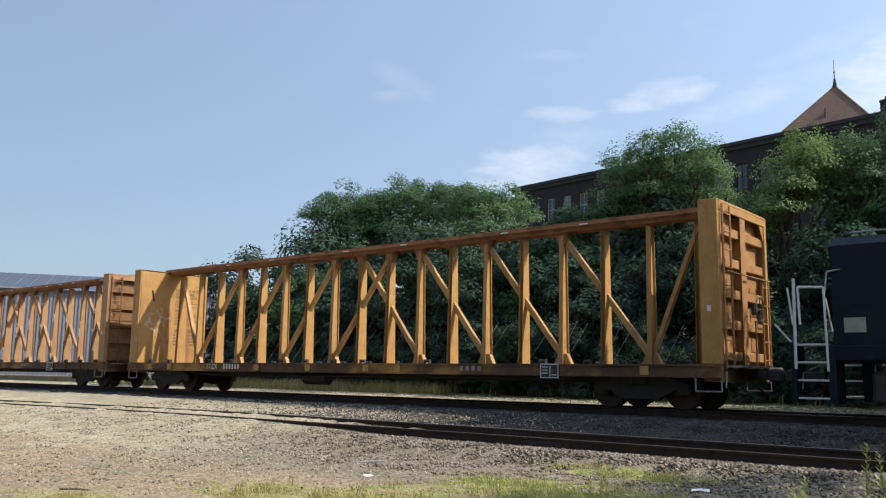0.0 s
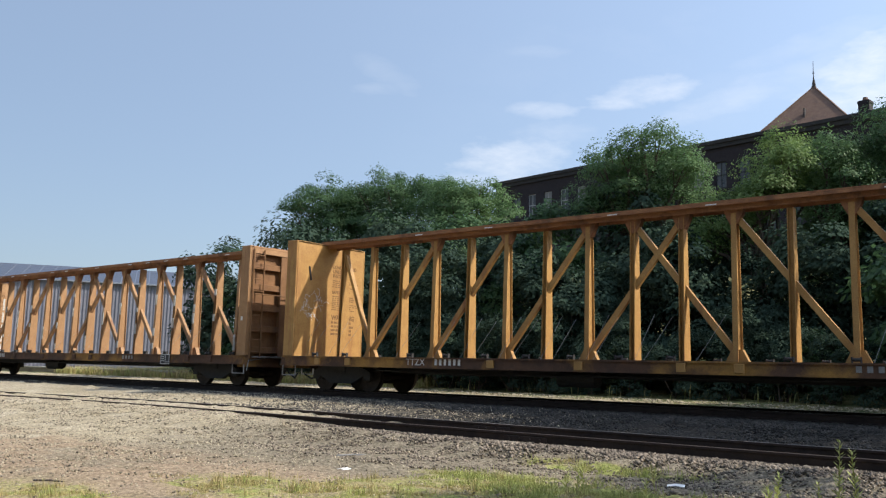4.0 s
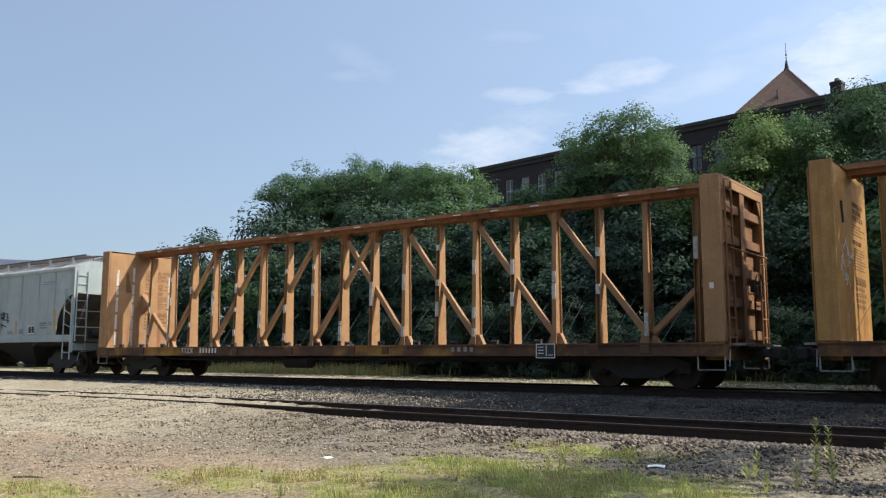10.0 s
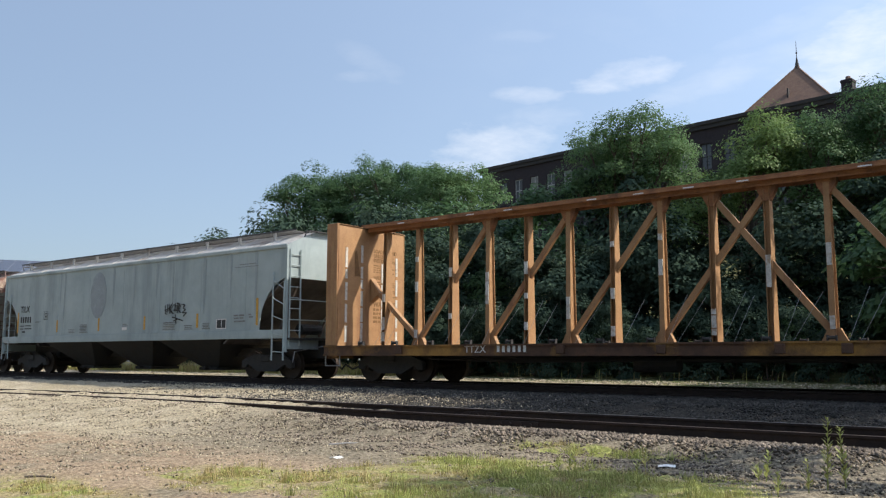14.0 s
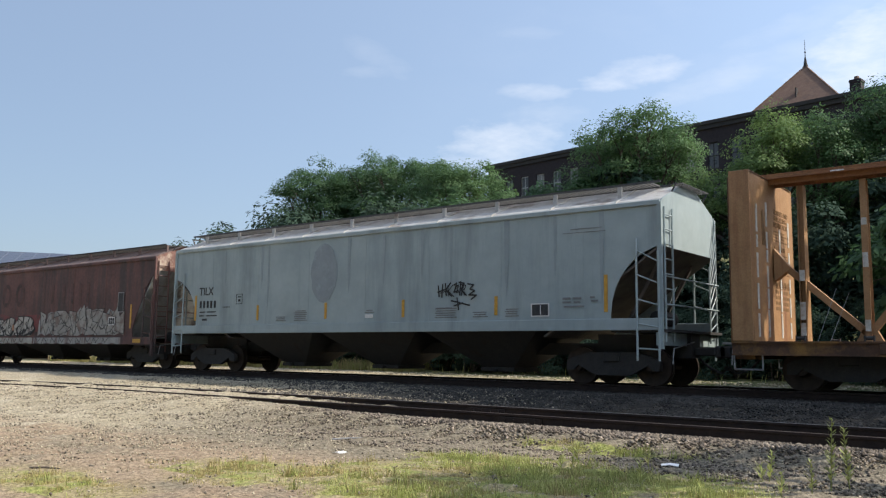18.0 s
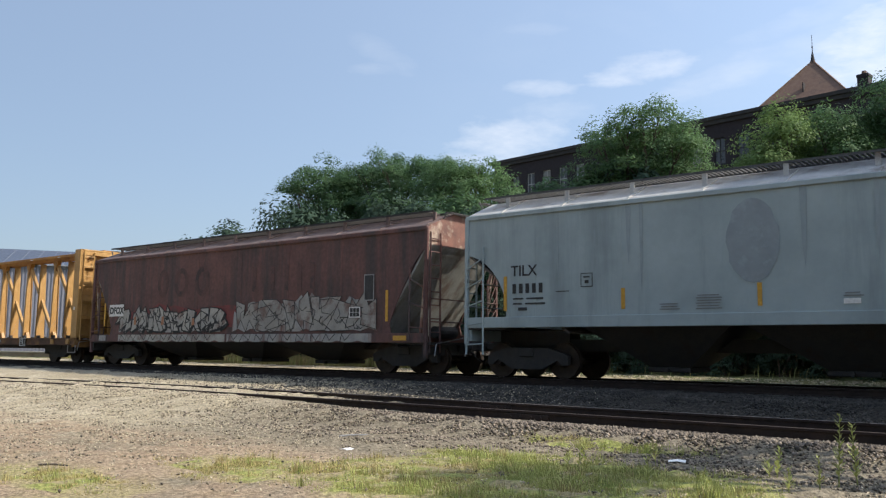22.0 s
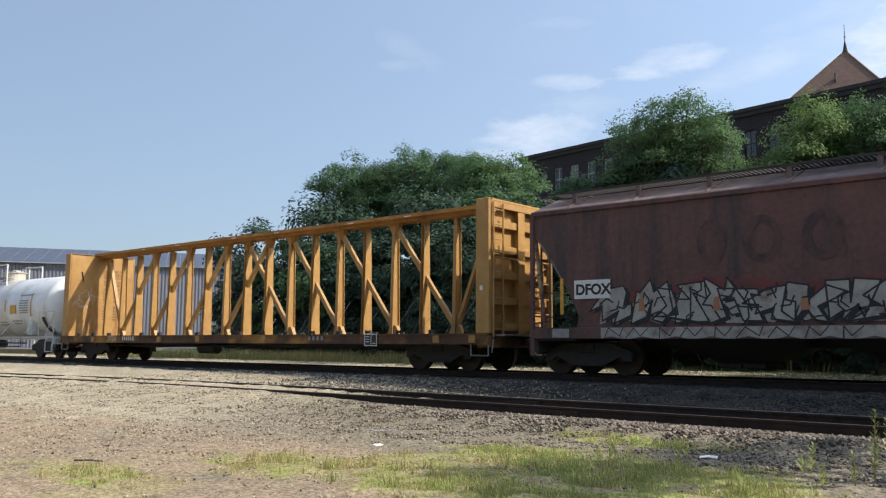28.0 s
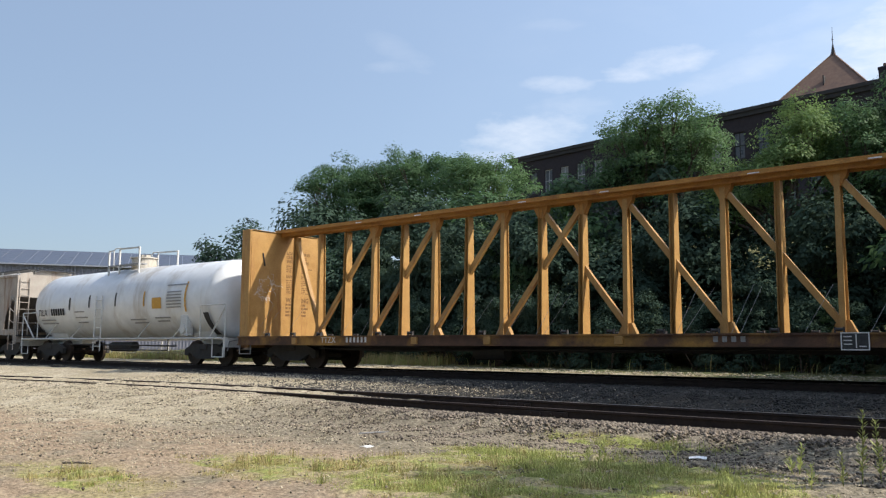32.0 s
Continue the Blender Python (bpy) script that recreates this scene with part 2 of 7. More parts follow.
M_MARK = mat("white_stencil_paint", (0.74, 0.73, 0.70), (0.62, 0.61, 0.58), 20.0, 0.7)
M_BLACKP = mat("black_stencil_paint", (0.022, 0.022, 0.024), (0.04, 0.04, 0.04), 20.0, 0.7)
M_REFL = mat("amber_reflector", (0.62, 0.34, 0.05), (0.52, 0.27, 0.04), 14.0, 0.5)
M_BROWNTXT = mat("brown_stencil_paint", (0.15, 0.08, 0.035), (0.22, 0.12, 0.045), 14.0, 0.8)
M_STRIP = mat("scuffed_white_strip", (0.60, 0.58, 0.53), (0.46, 0.44, 0.39), 9.0, 0.8, c3=(0.34, 0.25, 0.17), stain=5.0, amount=0.4)
M_PANEL = mat("black_data_panel", (0.03, 0.03, 0.032), (0.05, 0.05, 0.05), 10.0, 0.6)
M_STEEL = mat("galvanised_steel", (0.34, 0.34, 0.34), (0.25, 0.25, 0.25), 8.0, 0.5, 0.6)
M_CABLE = mat("dull_steel_cable", (0.34, 0.34, 0.33), (0.26, 0.26, 0.25), 12.0, 0.4, 0.6)
M_LOCO = mat("dark_blue_loco_paint", (0.006, 0.010, 0.023), (0.005, 0.008, 0.018), 2.0, 0.65, c3=(0.014, 0.016, 0.024), amount=0.3, spec=0.2)
M_PALE = mat("white_handrail_paint", (0.62, 0.62, 0.60), (0.50, 0.50, 0.48), 9.0, 0.5)
M_RAIL = mat("rusty_rail_side", (0.048, 0.030, 0.023), (0.030, 0.021, 0.018), 6.0, 0.8, 0.2)
M_HEAD = mat("worn_rail_head", (0.40, 0.38, 0.36), (0.26, 0.22, 0.19), 9.0, 0.35, 0.9)
M_HEADR = mat("rusted_rail_head", (0.085, 0.060, 0.048), (0.055, 0.040, 0.034), 9.0, 0.65, 0.3)
M_HEADF = mat("dull_rail_head", (0.24, 0.205, 0.18), (0.15, 0.12, 0.10), 9.0, 0.5, 0.5)
M_TIE = mat("weathered_tie", (0.105, 0.085, 0.07), (0.06, 0.05, 0.043), 7.0, 0.9, c3=(0.15, 0.13, 0.11), amount=0.3)
M_GRAF = mat("silver_graffiti_paint", (0.36, 0.345, 0.32), (0.27, 0.265, 0.255), 3.0, 0.6, c3=(0.16, 0.085, 0.07), stain=2.2, amount=0.35, streak=True)
M_GRAF2 = mat("teal_grey_graffiti_paint", (0.20, 0.215, 0.205), (0.29, 0.285, 0.27), 3.0, 0.6, c3=(0.12, 0.085, 0.075), stain=2.0, amount=0.4, streak=True)
M_GRAFO = mat("orange_graffiti_paint", (0.42, 0.20, 0.10), (0.36, 0.16, 0.09), 5.0, 0.6)


# ---------- mesh helpers ----------
def part(name, bm, material, parent=None, label="", smooth=False):
    me = bpy.data.meshes.new(name)
    bm.normal_update()
    bm.to_mesh(me)
    bm.free()
    me.materials.append(material)
    if smooth:
        me.polygons.foreach_set("use_smooth", [True] * len(me.polygons))
    ob = new(name, me)
    if parent is not None:
        ob.parent = parent
    return tagged(ob, label)


def again(ob, name, m, parent):
    """Another piece on the same mesh."""
    o = new(name, ob.data)
    o.parent = parent
    o.matrix_basis = m
    return o


def box(bm, x0, x1, y0, y1, z0, z1, bevel=0.0):
    vs = [bm.verts.new((x, y, z)) for x in (x0, x1) for y in (y0, y1) for z in (z0, z1)]
    fs = [bm.faces.new([vs[i] for i in q]) for q in ((0, 1, 3, 2), (4, 6, 7, 5), (0, 4, 5, 1), (2, 3, 7, 6), (0, 2, 6, 4), (1, 5, 7, 3))]
    if bevel:
        es = list({e for f in fs for e in f.edges})
        bmesh.ops.bevel(bm, geom=es, offset=bevel, segments=1, affect="EDGES")
    return bm


def prism(bm, pts, axis, a, b):
    """pts: outline in the two other axes (in order x, y, z without axis), drawn out along axis from a to b."""
    def put(p, w):
        q = list(p)
        q.insert(axis, w)
        return bm.verts.new(q)
    lo, hi = [put(p, a) for p in pts], [put(p, b) for p in pts]
    n = len(pts)
    bm.faces.new(lo)
    bm.faces.new(hi[::-1])
    for i in range(n):
        bm.faces.new((lo[i], hi[i], hi[(i + 1) % n], lo[(i + 1) % n]))
    bmesh.ops.recalc_face_normals(bm, faces=bm.faces[:])
    return bm


def tube(bm, p, q, r0, r1=None, n=8, caps=True):
    p, q = Vector(p), Vector(q)
    r1 = r0 if r1 is None else r1
    d = (q - p).normalized()
    u = d.orthogonal().normalized()
    v = d.cross(u)
    a = [bm.verts.new(p + (u * math.cos(k * math.tau / n) + v * math.sin(k * math.tau / n)) * r0) for k in range(n)]
    b = [bm.verts.new(q + (u * math.cos(k * math.tau / n) + v * math.sin(k * math.tau / n)) * r1) for k in range(n)]
    for i in range(n):
        bm.faces.new((a[i], a[(i + 1) % n], b[(i + 1) % n], b[i]))
    if caps:
        bm.faces.new(a[::-1])
        bm.faces.new(b)
    return bm


def rod(bm, pts, r=0.015, n=6):
    for p, q in zip(pts, pts[1:]):
        tube(bm, p, q, r, n=n)
    return bm


def bar(bm, p, q, w, h, up=(0, 1, 0)):
    """A square bar from p to q, w across up, h along up."""
    p, q, up = Vector(p), Vector(q), Vector(up)
    d = (q - p).normalized()
    s = d.cross(up).normalized()
    u = s.cross(d).normalized()
    c = [(-s * w - u * h) / 2, (s * w - u * h) / 2, (s * w + u * h) / 2, (-s * w + u * h) / 2]
    a, b = [bm.verts.new(p + k) for k in c], [bm.verts.new(q + k) for k in c]
    for i in range(4):
        bm.faces.new((a[i], a[(i + 1) % 4], b[(i + 1) % 4], b[i]))
    bm.faces.new(a[::-1])
    bm.faces.new(b)
    return bm


def B():
    return bmesh.new()


def lettering(words, size, material, parent, m, name="lettering", bold=0.0):
    cu = bpy.data.curves.new(name, "FONT")
    cu.body, cu.size, cu.extrude, cu.offset = words, size, 0.002, bold
    tmp = new(name, cu)
    me = bpy.data.meshes.new_from_object(tmp.evaluated_get(bpy.context.evaluated_depsgraph_get()))
    bpy.data.objects.remove(tmp)
    me.materials.clear()
    me.materials.append(material)
    ob = new(name, me)
    ob.parent = parent
    ob.matrix_basis = m
    return ob


def bars(rows_, material, parent, y, face=-1, name="stencil_bar"):
    """Plain bars on a side that faces y: x0, x1, z0, z1, each a piece of its own."""
    for x0, x1, z0, z1 in rows_:
        bm = box(B(), x0, x1, min(y, y + 0.004 * face), max(y, y + 0.004 * face), z0, z1)
        part(name, bm, material, parent)

# ---------- the train ----------
WHEELS = []          # every wheelset, to be turned as the train rolls
CARS = []            # every vehicle with its place along the track at the start
WR = 0.42


def thing(name, label, category, group=""):
    return tagged(new(name), label, category, group)


def wheelset_mesh():
    bm = B()
    tube(bm, (0, -0.95, 0), (0, 0.95, 0), 0.075, n=8)
    for s in (-1, 1):
        tube(bm, (0, s * 0.66, 0), (0, s * 0.70, 0), WR + 0.03, n=28)
        tube(bm, (0, s * 0.70, 0), (0, s * 0.80, 0), WR, n=28)
        tube(bm, (0, s * 0.78, 0), (0, s * 0.84, 0), 0.17, 0.12, n=12)
        tube(bm, (0, s * 0.90, 0), (0, s * 1.0, 0), 0.11, n=8)
    me = bpy.data.meshes.new("wheelset")
    bm.normal_update()
    bm.to_mesh(me)
    bm.free()
    me.materials.append(M_WHEEL)
    return me


WHEELSET = wheelset_mesh()


def truck_meshes():
    """Side frame, bolster, spring nest and brake beam of a freight truck, centred on its pivot, rail heads at 0."""
    side = B()
    pts = [(-1.15, 0.33), (-0.98, 0.33), (-0.86, 0.44), (-0.42, 0.22), (0.42, 0.22), (0.86, 0.44), (0.98, 0.33), (1.15, 0.33),
           (1.15, 0.54), (0.98, 0.62), (0.55, 0.74), (-0.55, 0.74), (-0.98, 0.62), (-1.15, 0.54)]
    prism(side, [(x, z) for x, z in pts], 1, -0.07, 0.07)
    spring = B()
    for k in (-0.2, 0.0, 0.2):
        for j in range(4):
            tube(spring, (k, 0, 0.30 + j * 0.06), (k, 0, 0.335 + j * 0.06), 0.075, n=8)
    bolster = B()
    box(bolster, -0.2, 0.2, -1.1, 1.1, 0.52, 0.72, 0.02)
    beam = B()
    box(beam, -0.06, 0.06, -0.85, 0.85, 0.28, 0.36)
    return side, spring, bolster, beam


SIDE_BM, SPRING_BM, BOLSTER_BM, BEAM_BM = truck_meshes()


def mesh_of(name, bm, material):
    me = bpy.data.meshes.new(name)
    bm.normal_update()
    bm.to_mesh(me)
    bm.free()
    me.materials.append(material)
    return me


SIDE_ME, SPRING_ME = mesh_of("side_frame", SIDE_BM, M_DARK), mesh_of("spring_nest", SPRING_BM, M_DARK)
BOLSTER_ME, BEAM_ME = mesh_of("bolster", BOLSTER_BM, M_DARK), mesh_of("brake_beam", BEAM_BM, M_DARK)


def sub(name, me, parent, m=None):
    o = new(name, me)
    o.parent = parent
    if m is not None:
        o.matrix_basis = m
    return o


def truck(car, x):
    """A two-axle truck under a car; its wheelsets turn."""
    t = sub("truck", BOLSTER_ME, car, pose(x, 0, 0))
    for s in (-1, 1):
        sub("side_frame", SIDE_ME, t, pose(0, s * 0.98, 0))
        sub("spring_nest", SPRING_ME, t, pose(0, s * 0.98, 0))
    for s in (-1, 1):
        sub("brake_beam", BEAM_ME, t, pose(s * 0.42, 0, 0))
        w = sub("wheelset", WHEELSET, t, pose(s * 0.89, 0, WR))
        WHEELS.append((w, s * 0.89))


def coupler(car, x, s):
    bm = B()
    box(bm, min(x, x + s * 0.75), max(x, x + s * 0.75), -0.09, 0.09, 0.68, 0.86, 0.02)
    box(bm, x + s * 0.62 - 0.14, x + s * 0.62 + 0.14, -0.19, 0.19, 0.63, 0.9, 0.04)
    part("coupler", bm, M_DARK, car)
    bm = B()
    rod(bm, [(x, 0.22, 0.62), (x + s * 0.2, 0.26, 0.42), (x + s * 0.5, 0.2, 0.30), (x + s * 0.72, 0.1, 0.44)], 0.028)
    part("air_hose", bm, M_DARK, car)
    bm = B()
    rod(bm, [(x + s * 0.05, -1.35, 0.82), (x + s * 0.05, -0.2, 0.98), (x + s * 0.05, -1.35, 0.82), (x + s * 0.05, -1.42, 0.5)], 0.014)
    part("uncoupling_lever", bm, M_STEEL, car)


def ladder(car, pts_a, pts_b, rungs, material, name="ladder", r=0.017):
    """Two stiles from pts_a to pts_b (pairs of ends) with rungs between."""
    bm = B()
    (a0, a1), (b0, b1) = (Vector(pts_a[0]), Vector(pts_a[1])), (Vector(pts_b[0]), Vector(pts_b[1]))
    rod(bm, [a0, a1], r * 1.5)
    rod(bm, [b0, b1], r * 1.5)
    for k in range(rungs):
        f = (k + 0.5) / rungs
        rod(bm, [a0.lerp(a1, f), b0.lerp(b1, f)], r)
    return part(name, bm, material, car)


# ----- centre-beam lumber cars -----
HALF, PANEL = 11.36, 1.215
DECK_Z, TOP_Z = 0.98, 4.47


def post_mesh(kind, material):
    """Tapered upright on the centre line: a plate with flanges, wide at the foot."""
    bm = B()
    z0, z1 = DECK_Z, TOP_Z - 0.18

    def section(w):
        """Outline of the rolled section, w from its middle to its outer faces."""
        if kind == "wide":
            return [(-0.065, -w), (-0.053, -w), (-0.053, -0.03), (0.053, -0.03), (0.053, -w), (0.065, -w),
                    (0.065, w), (0.053, w), (0.053, 0.03), (-0.053, 0.03), (-0.053, w), (-0.065, w)]
        f = w - 0.02
        return [(-0.06, -w), (0.06, -w), (0.06, -f), (0.012, -f), (0.012, f), (0.06, f),
                (0.06, w), (-0.06, w), (-0.06, f), (-0.012, f), (-0.012, -f), (-0.06, -f)]

    lo = [bm.verts.new((x, y, z0)) for x, y in section(0.185 if kind == "wide" else 0.165)]
    hi = [bm.verts.new((x, y, z1)) for x, y in section(0.105 if kind == "wide" else 0.095)]
    bm.faces.new(lo[::-1])
    bm.faces.new(hi)
    for i in range(12):
        bm.faces.new((lo[i], lo[(i + 1) % 12], hi[(i + 1) % 12], hi[i]))
    bmesh.ops.recalc_face_normals(bm, faces=bm.faces[:])
    return mesh_of("post", bm, material)


def centre_beam(x0, label, paint, marks, old=False, chord=None):
    """A lumber car: deck on trucks, bulkheads at both ends and a truss along its middle."""
    chord = chord or M_CHORD
    car = thing("lumber_car", label, "railcar", "centre-beam lumber cars")
    CARS.append((car, x0))
    bm = B()
    box(bm, -HALF + 0.1, HALF - 0.1, -1.42, 1.42, DECK_Z - 0.06, DECK_Z)
    part("deck", bm, M_DECK, car)
    for s in (-1, 1):
        bm = B()
        box(bm, -HALF, HALF, s * 1.47 - 0.05, s * 1.47 + 0.05, 0.70, DECK_Z - 0.004)
        sill_ = part("side_sill", bm, M_SILL, car, "rust-brown side sill with worn yellow patches")
        for za, zb in ((0.70, 0.735), (DECK_Z - 0.04, DECK_Z - 0.005)):
            part("flange", box(B(), -HALF, HALF, s * 1.542 - 0.02, s * 1.542 + 0.02, za, zb), M_SILL, sill_)
    bm = B()
    prism(bm, [(-9.9, 0.92), (-8.0, 0.55), (8.0, 0.55), (9.9, 0.92)], 1, -0.22, 0.22)
    part("centre_sill", bm, M_DARK, car)
    # stake pockets and winches
    pocket = mesh_of("stake_pocket", box(B(), -0.10, 0.10, -0.045, 0.045, 0.74, 0.93, 0.01), M_YEL if not old else M_SILL)
    winch_bm = B()
    tube(winch_bm, (-0.07, 0, 0.0), (0.07, 0, 0.0), 0.035, n=8)
    box(winch_bm, -0.09, -0.07, -0.045, 0.045, -0.06, 0.05)
    box(winch_bm, 0.07, 0.09, -0.045, 0.045, -0.06, 0.05)
    winch = mesh_of("winch", winch_bm, M_DARK)
    wide, slim = post_mesh("wide", paint), post_mesh("slim", paint)
    strap_bm = B()
    rod(strap_bm, [(0, 0, 0), (0.30, 0.62, 1.0)], 0.004, 4)
    strap = mesh_of("cable", strap_bm, M_CABLE)
    rnd = random.Random(int(-x0 * 10))
    xs = [PANEL * (k + 0.5) for k in range(-9, 9)]
    for i, x in enumerate(xs):
        # the flat-faced uprights alternate with the slim ones, mirrored about the middle
        k = i if i < 9 else 17 - i
        sub("post", wide if k % 2 == 0 else slim, car, pose(x, 0, 0))
        for s in (-1, 1):
            if rnd.random() < 0.85:
                sub("winch", winch, car, pose(x + 0.25, s * 1.36, DECK_Z + 0.06))
            if (k % 2 == 1 or rnd.random() < 0.4) and not -8.2 < x < -4.3 and not 3.0 < x < 7.6:
                sub("stake_pocket", pocket, car, pose(x + 0.55, s * 1.535, 0))
        if rnd.random() < 0.9:
            sub("cable", strap, car, pose(x - 0.55, -1.1 + rnd.random() * 0.3, DECK_Z) @ pose(0, 0, 0, 0, 0, rnd.uniform(-25, 10)))
            if rnd.random() < 0.8:
                sub("cable", strap, car, pose(x - 0.72, -1.1, DECK_Z) @ pose(0, 0, 0, 6, 0, rnd.uniform(-10, 10)))
    # top chord: a flat cap over two side plates
    cap = part("top_chord", box(B(), -HALF + 0.3, HALF - 0.3, -0.36, 0.36, TOP_Z + 0.045, TOP_Z + 0.075), chord, car, "rusty orange top chord")
    for s in (-1, 1):
        part("web_plate", box(B(), -HALF + 0.3, HALF - 0.3, s * 0.2 - 0.012, s * 0.2 + 0.012, TOP_Z - 0.13, TOP_Z + 0.043), chord, cap)
        part("cap_lip", box(B(), -HALF + 0.3, HALF - 0.3, s * 0.345 - 0.012, s * 0.345 + 0.012, TOP_Z - 0.03, TOP_Z + 0.043), chord, cap)
    slot_me = mesh_of("slot", box(B(), -0.13, 0.13, -0.003, 0.003, -0.014, 0.014, 0.002), M_MARK)
    for k in range(-8, 9):
        if (k * 7 + int(-x0)) % 5 < (4 if old else 2):
            sub("slot", slot_me, cap, pose(k * PANEL + 0.2, -0.361, TOP_Z + 0.0))
    gus = B()
    prism(gus, [(-0.22, TOP_Z - 0.05), (0.22, TOP_Z - 0.05), (0.20, TOP_Z - 0.20), (0.08, TOP_Z - 0.44), (-0.08, TOP_Z - 0.44), (-0.20, TOP_Z - 0.20)], 1, -0.085, 0.085)
    gus_me = mesh_of("gusset", gus, chord)
    foot = B()
    prism(foot, [(-0.26, DECK_Z), (0.26, DECK_Z), (0.12, DECK_Z + 0.28), (-0.12, DECK_Z + 0.28)], 1, -0.07, 0.07)
    foot_me = mesh_of("gusset", foot, paint)
    for k in range(4):
        for s in (-1, 1):
            xb, xt = s * PANEL * (7.5 - 2 * k), s * PANEL * (5.5 - 2 * k)
            bm = B()
            bar(bm, (xb, 0.006 * s, DECK_Z + 0.15), (xt, 0.006 * s, TOP_Z - 0.2), 0.135, 0.11)
            part("diagonal", bm, paint, car)
            sub("gusset", foot_me, car, pose(xb, 0, 0))
            sub("gusset", gus_me, car, pose(xt, 0, 0))
    for s in (-1, 1):
        bm = B()
        if old:
            bar(bm, (s * PANEL * 7.5, 0, DECK_Z + 0.15), (s * (HALF - 0.5), 0, DECK_Z + 1.75), 0.13, 0.14)
            prism(bm, [(s * (HALF - 0.45), DECK_Z + 1.3), (s * (HALF - 0.45), DECK_Z + 2.0), (s * (HALF - 0.8), DECK_Z + 1.55)], 1, -0.1, 0.1)
        else:
            bar(bm, (s * PANEL * 7.5, 0, DECK_Z + 0.15), (s * PANEL * 8.5, 0, TOP_Z - 0.3), 0.10, 0.14)
        part("end_brace", bm, paint, car)
    for s in (-1, 1):
        bulkhead(car, s, paint, marks, old)
    for s in (-1, 1):
        truck(car, s * 9.3)
        coupler(car, s * HALF, s)
        # hanging step under each corner
        for sy in (-1, 1):
            bm = B()
            x = s * (HALF - 0.3)
            rod(bm, [(x - 0.28, sy * 1.47, 0.72), (x - 0.28, sy * 1.47, 0.42), (x + 0.28, sy * 1.47, 0.42), (x + 0.28, sy * 1.47, 0.72)], 0.018)
            part("sill_step", bm, M_STEEL, car)
    # lettering on the side sill: reporting marks, with the number as plain bars
    for sy, rot in ((-1, 0), (1, 180)):
        lx = -7.41 if x0 < -90 else -6.43
        nx = -6.34 if x0 < -90 else -5.46
        lettering("TTZX", 0.25, M_MARK, car, pose(6.4 if sy > 0 else lx, sy * 1.525, 0.775, 90, 0, rot))
        bars([(nx + k * 0.15, nx + k * 0.15 + 0.075, 0.785, 0.94) for k in range(6)] if sy < 0 else
             [(3.6 + k * 0.185, 3.6 + k * 0.185 + 0.13, 0.765, 0.925) for k in range(6)], M_MARK, car, sy * 1.523, sy, "number_bar")
        panel = part("data_panel", box(B(), 7.0, 7.5, sy * 1.57 - 0.008, sy * 1.57 + 0.008, 0.64, 0.98, 0.004), M_PANEL, car, "black data panel with white border")
        bars([(7.0, 7.5, 0.645, 0.665), (7.0, 7.5, 0.96, 0.98), (7.0, 7.02, 0.665, 0.96), (7.48, 7.5, 0.665, 0.96), (7.05, 7.2, 0.89, 0.91), (7.05, 7.2, 0.82, 0.84), (7.05, 7.2, 0.75, 0.77), (7.26, 7.28, 0.69, 0.94), (7.32, 7.44, 0.71, 0.73)],
             M_MARK, panel, sy * 1.579, sy, "panel_mark")
        bars([(4.52 + k * 0.19, 4.62 + k * 0.19, 0.80, 0.92) for k in range(4)], M_STEEL, car, sy * 1.523, sy, "stencil_bar")
    # brake gear below the deck
    bm = B()
    tube(bm, (-2.2, -0.75, 0.52), (-1.2, -0.75, 0.52), 0.19, n=12)
    part("air_reservoir", bm, M_DARK, car)
    bm = B()
    rod(bm, [(-7.9, -1.1, 0.62), (-5.0, -1.1, 0.55), (-1.0, -1.1, 0.60), (7.6, -1.1, 0.66)], 0.022)
    part("brake_pipe", bm, M_DARK, car)
    return car


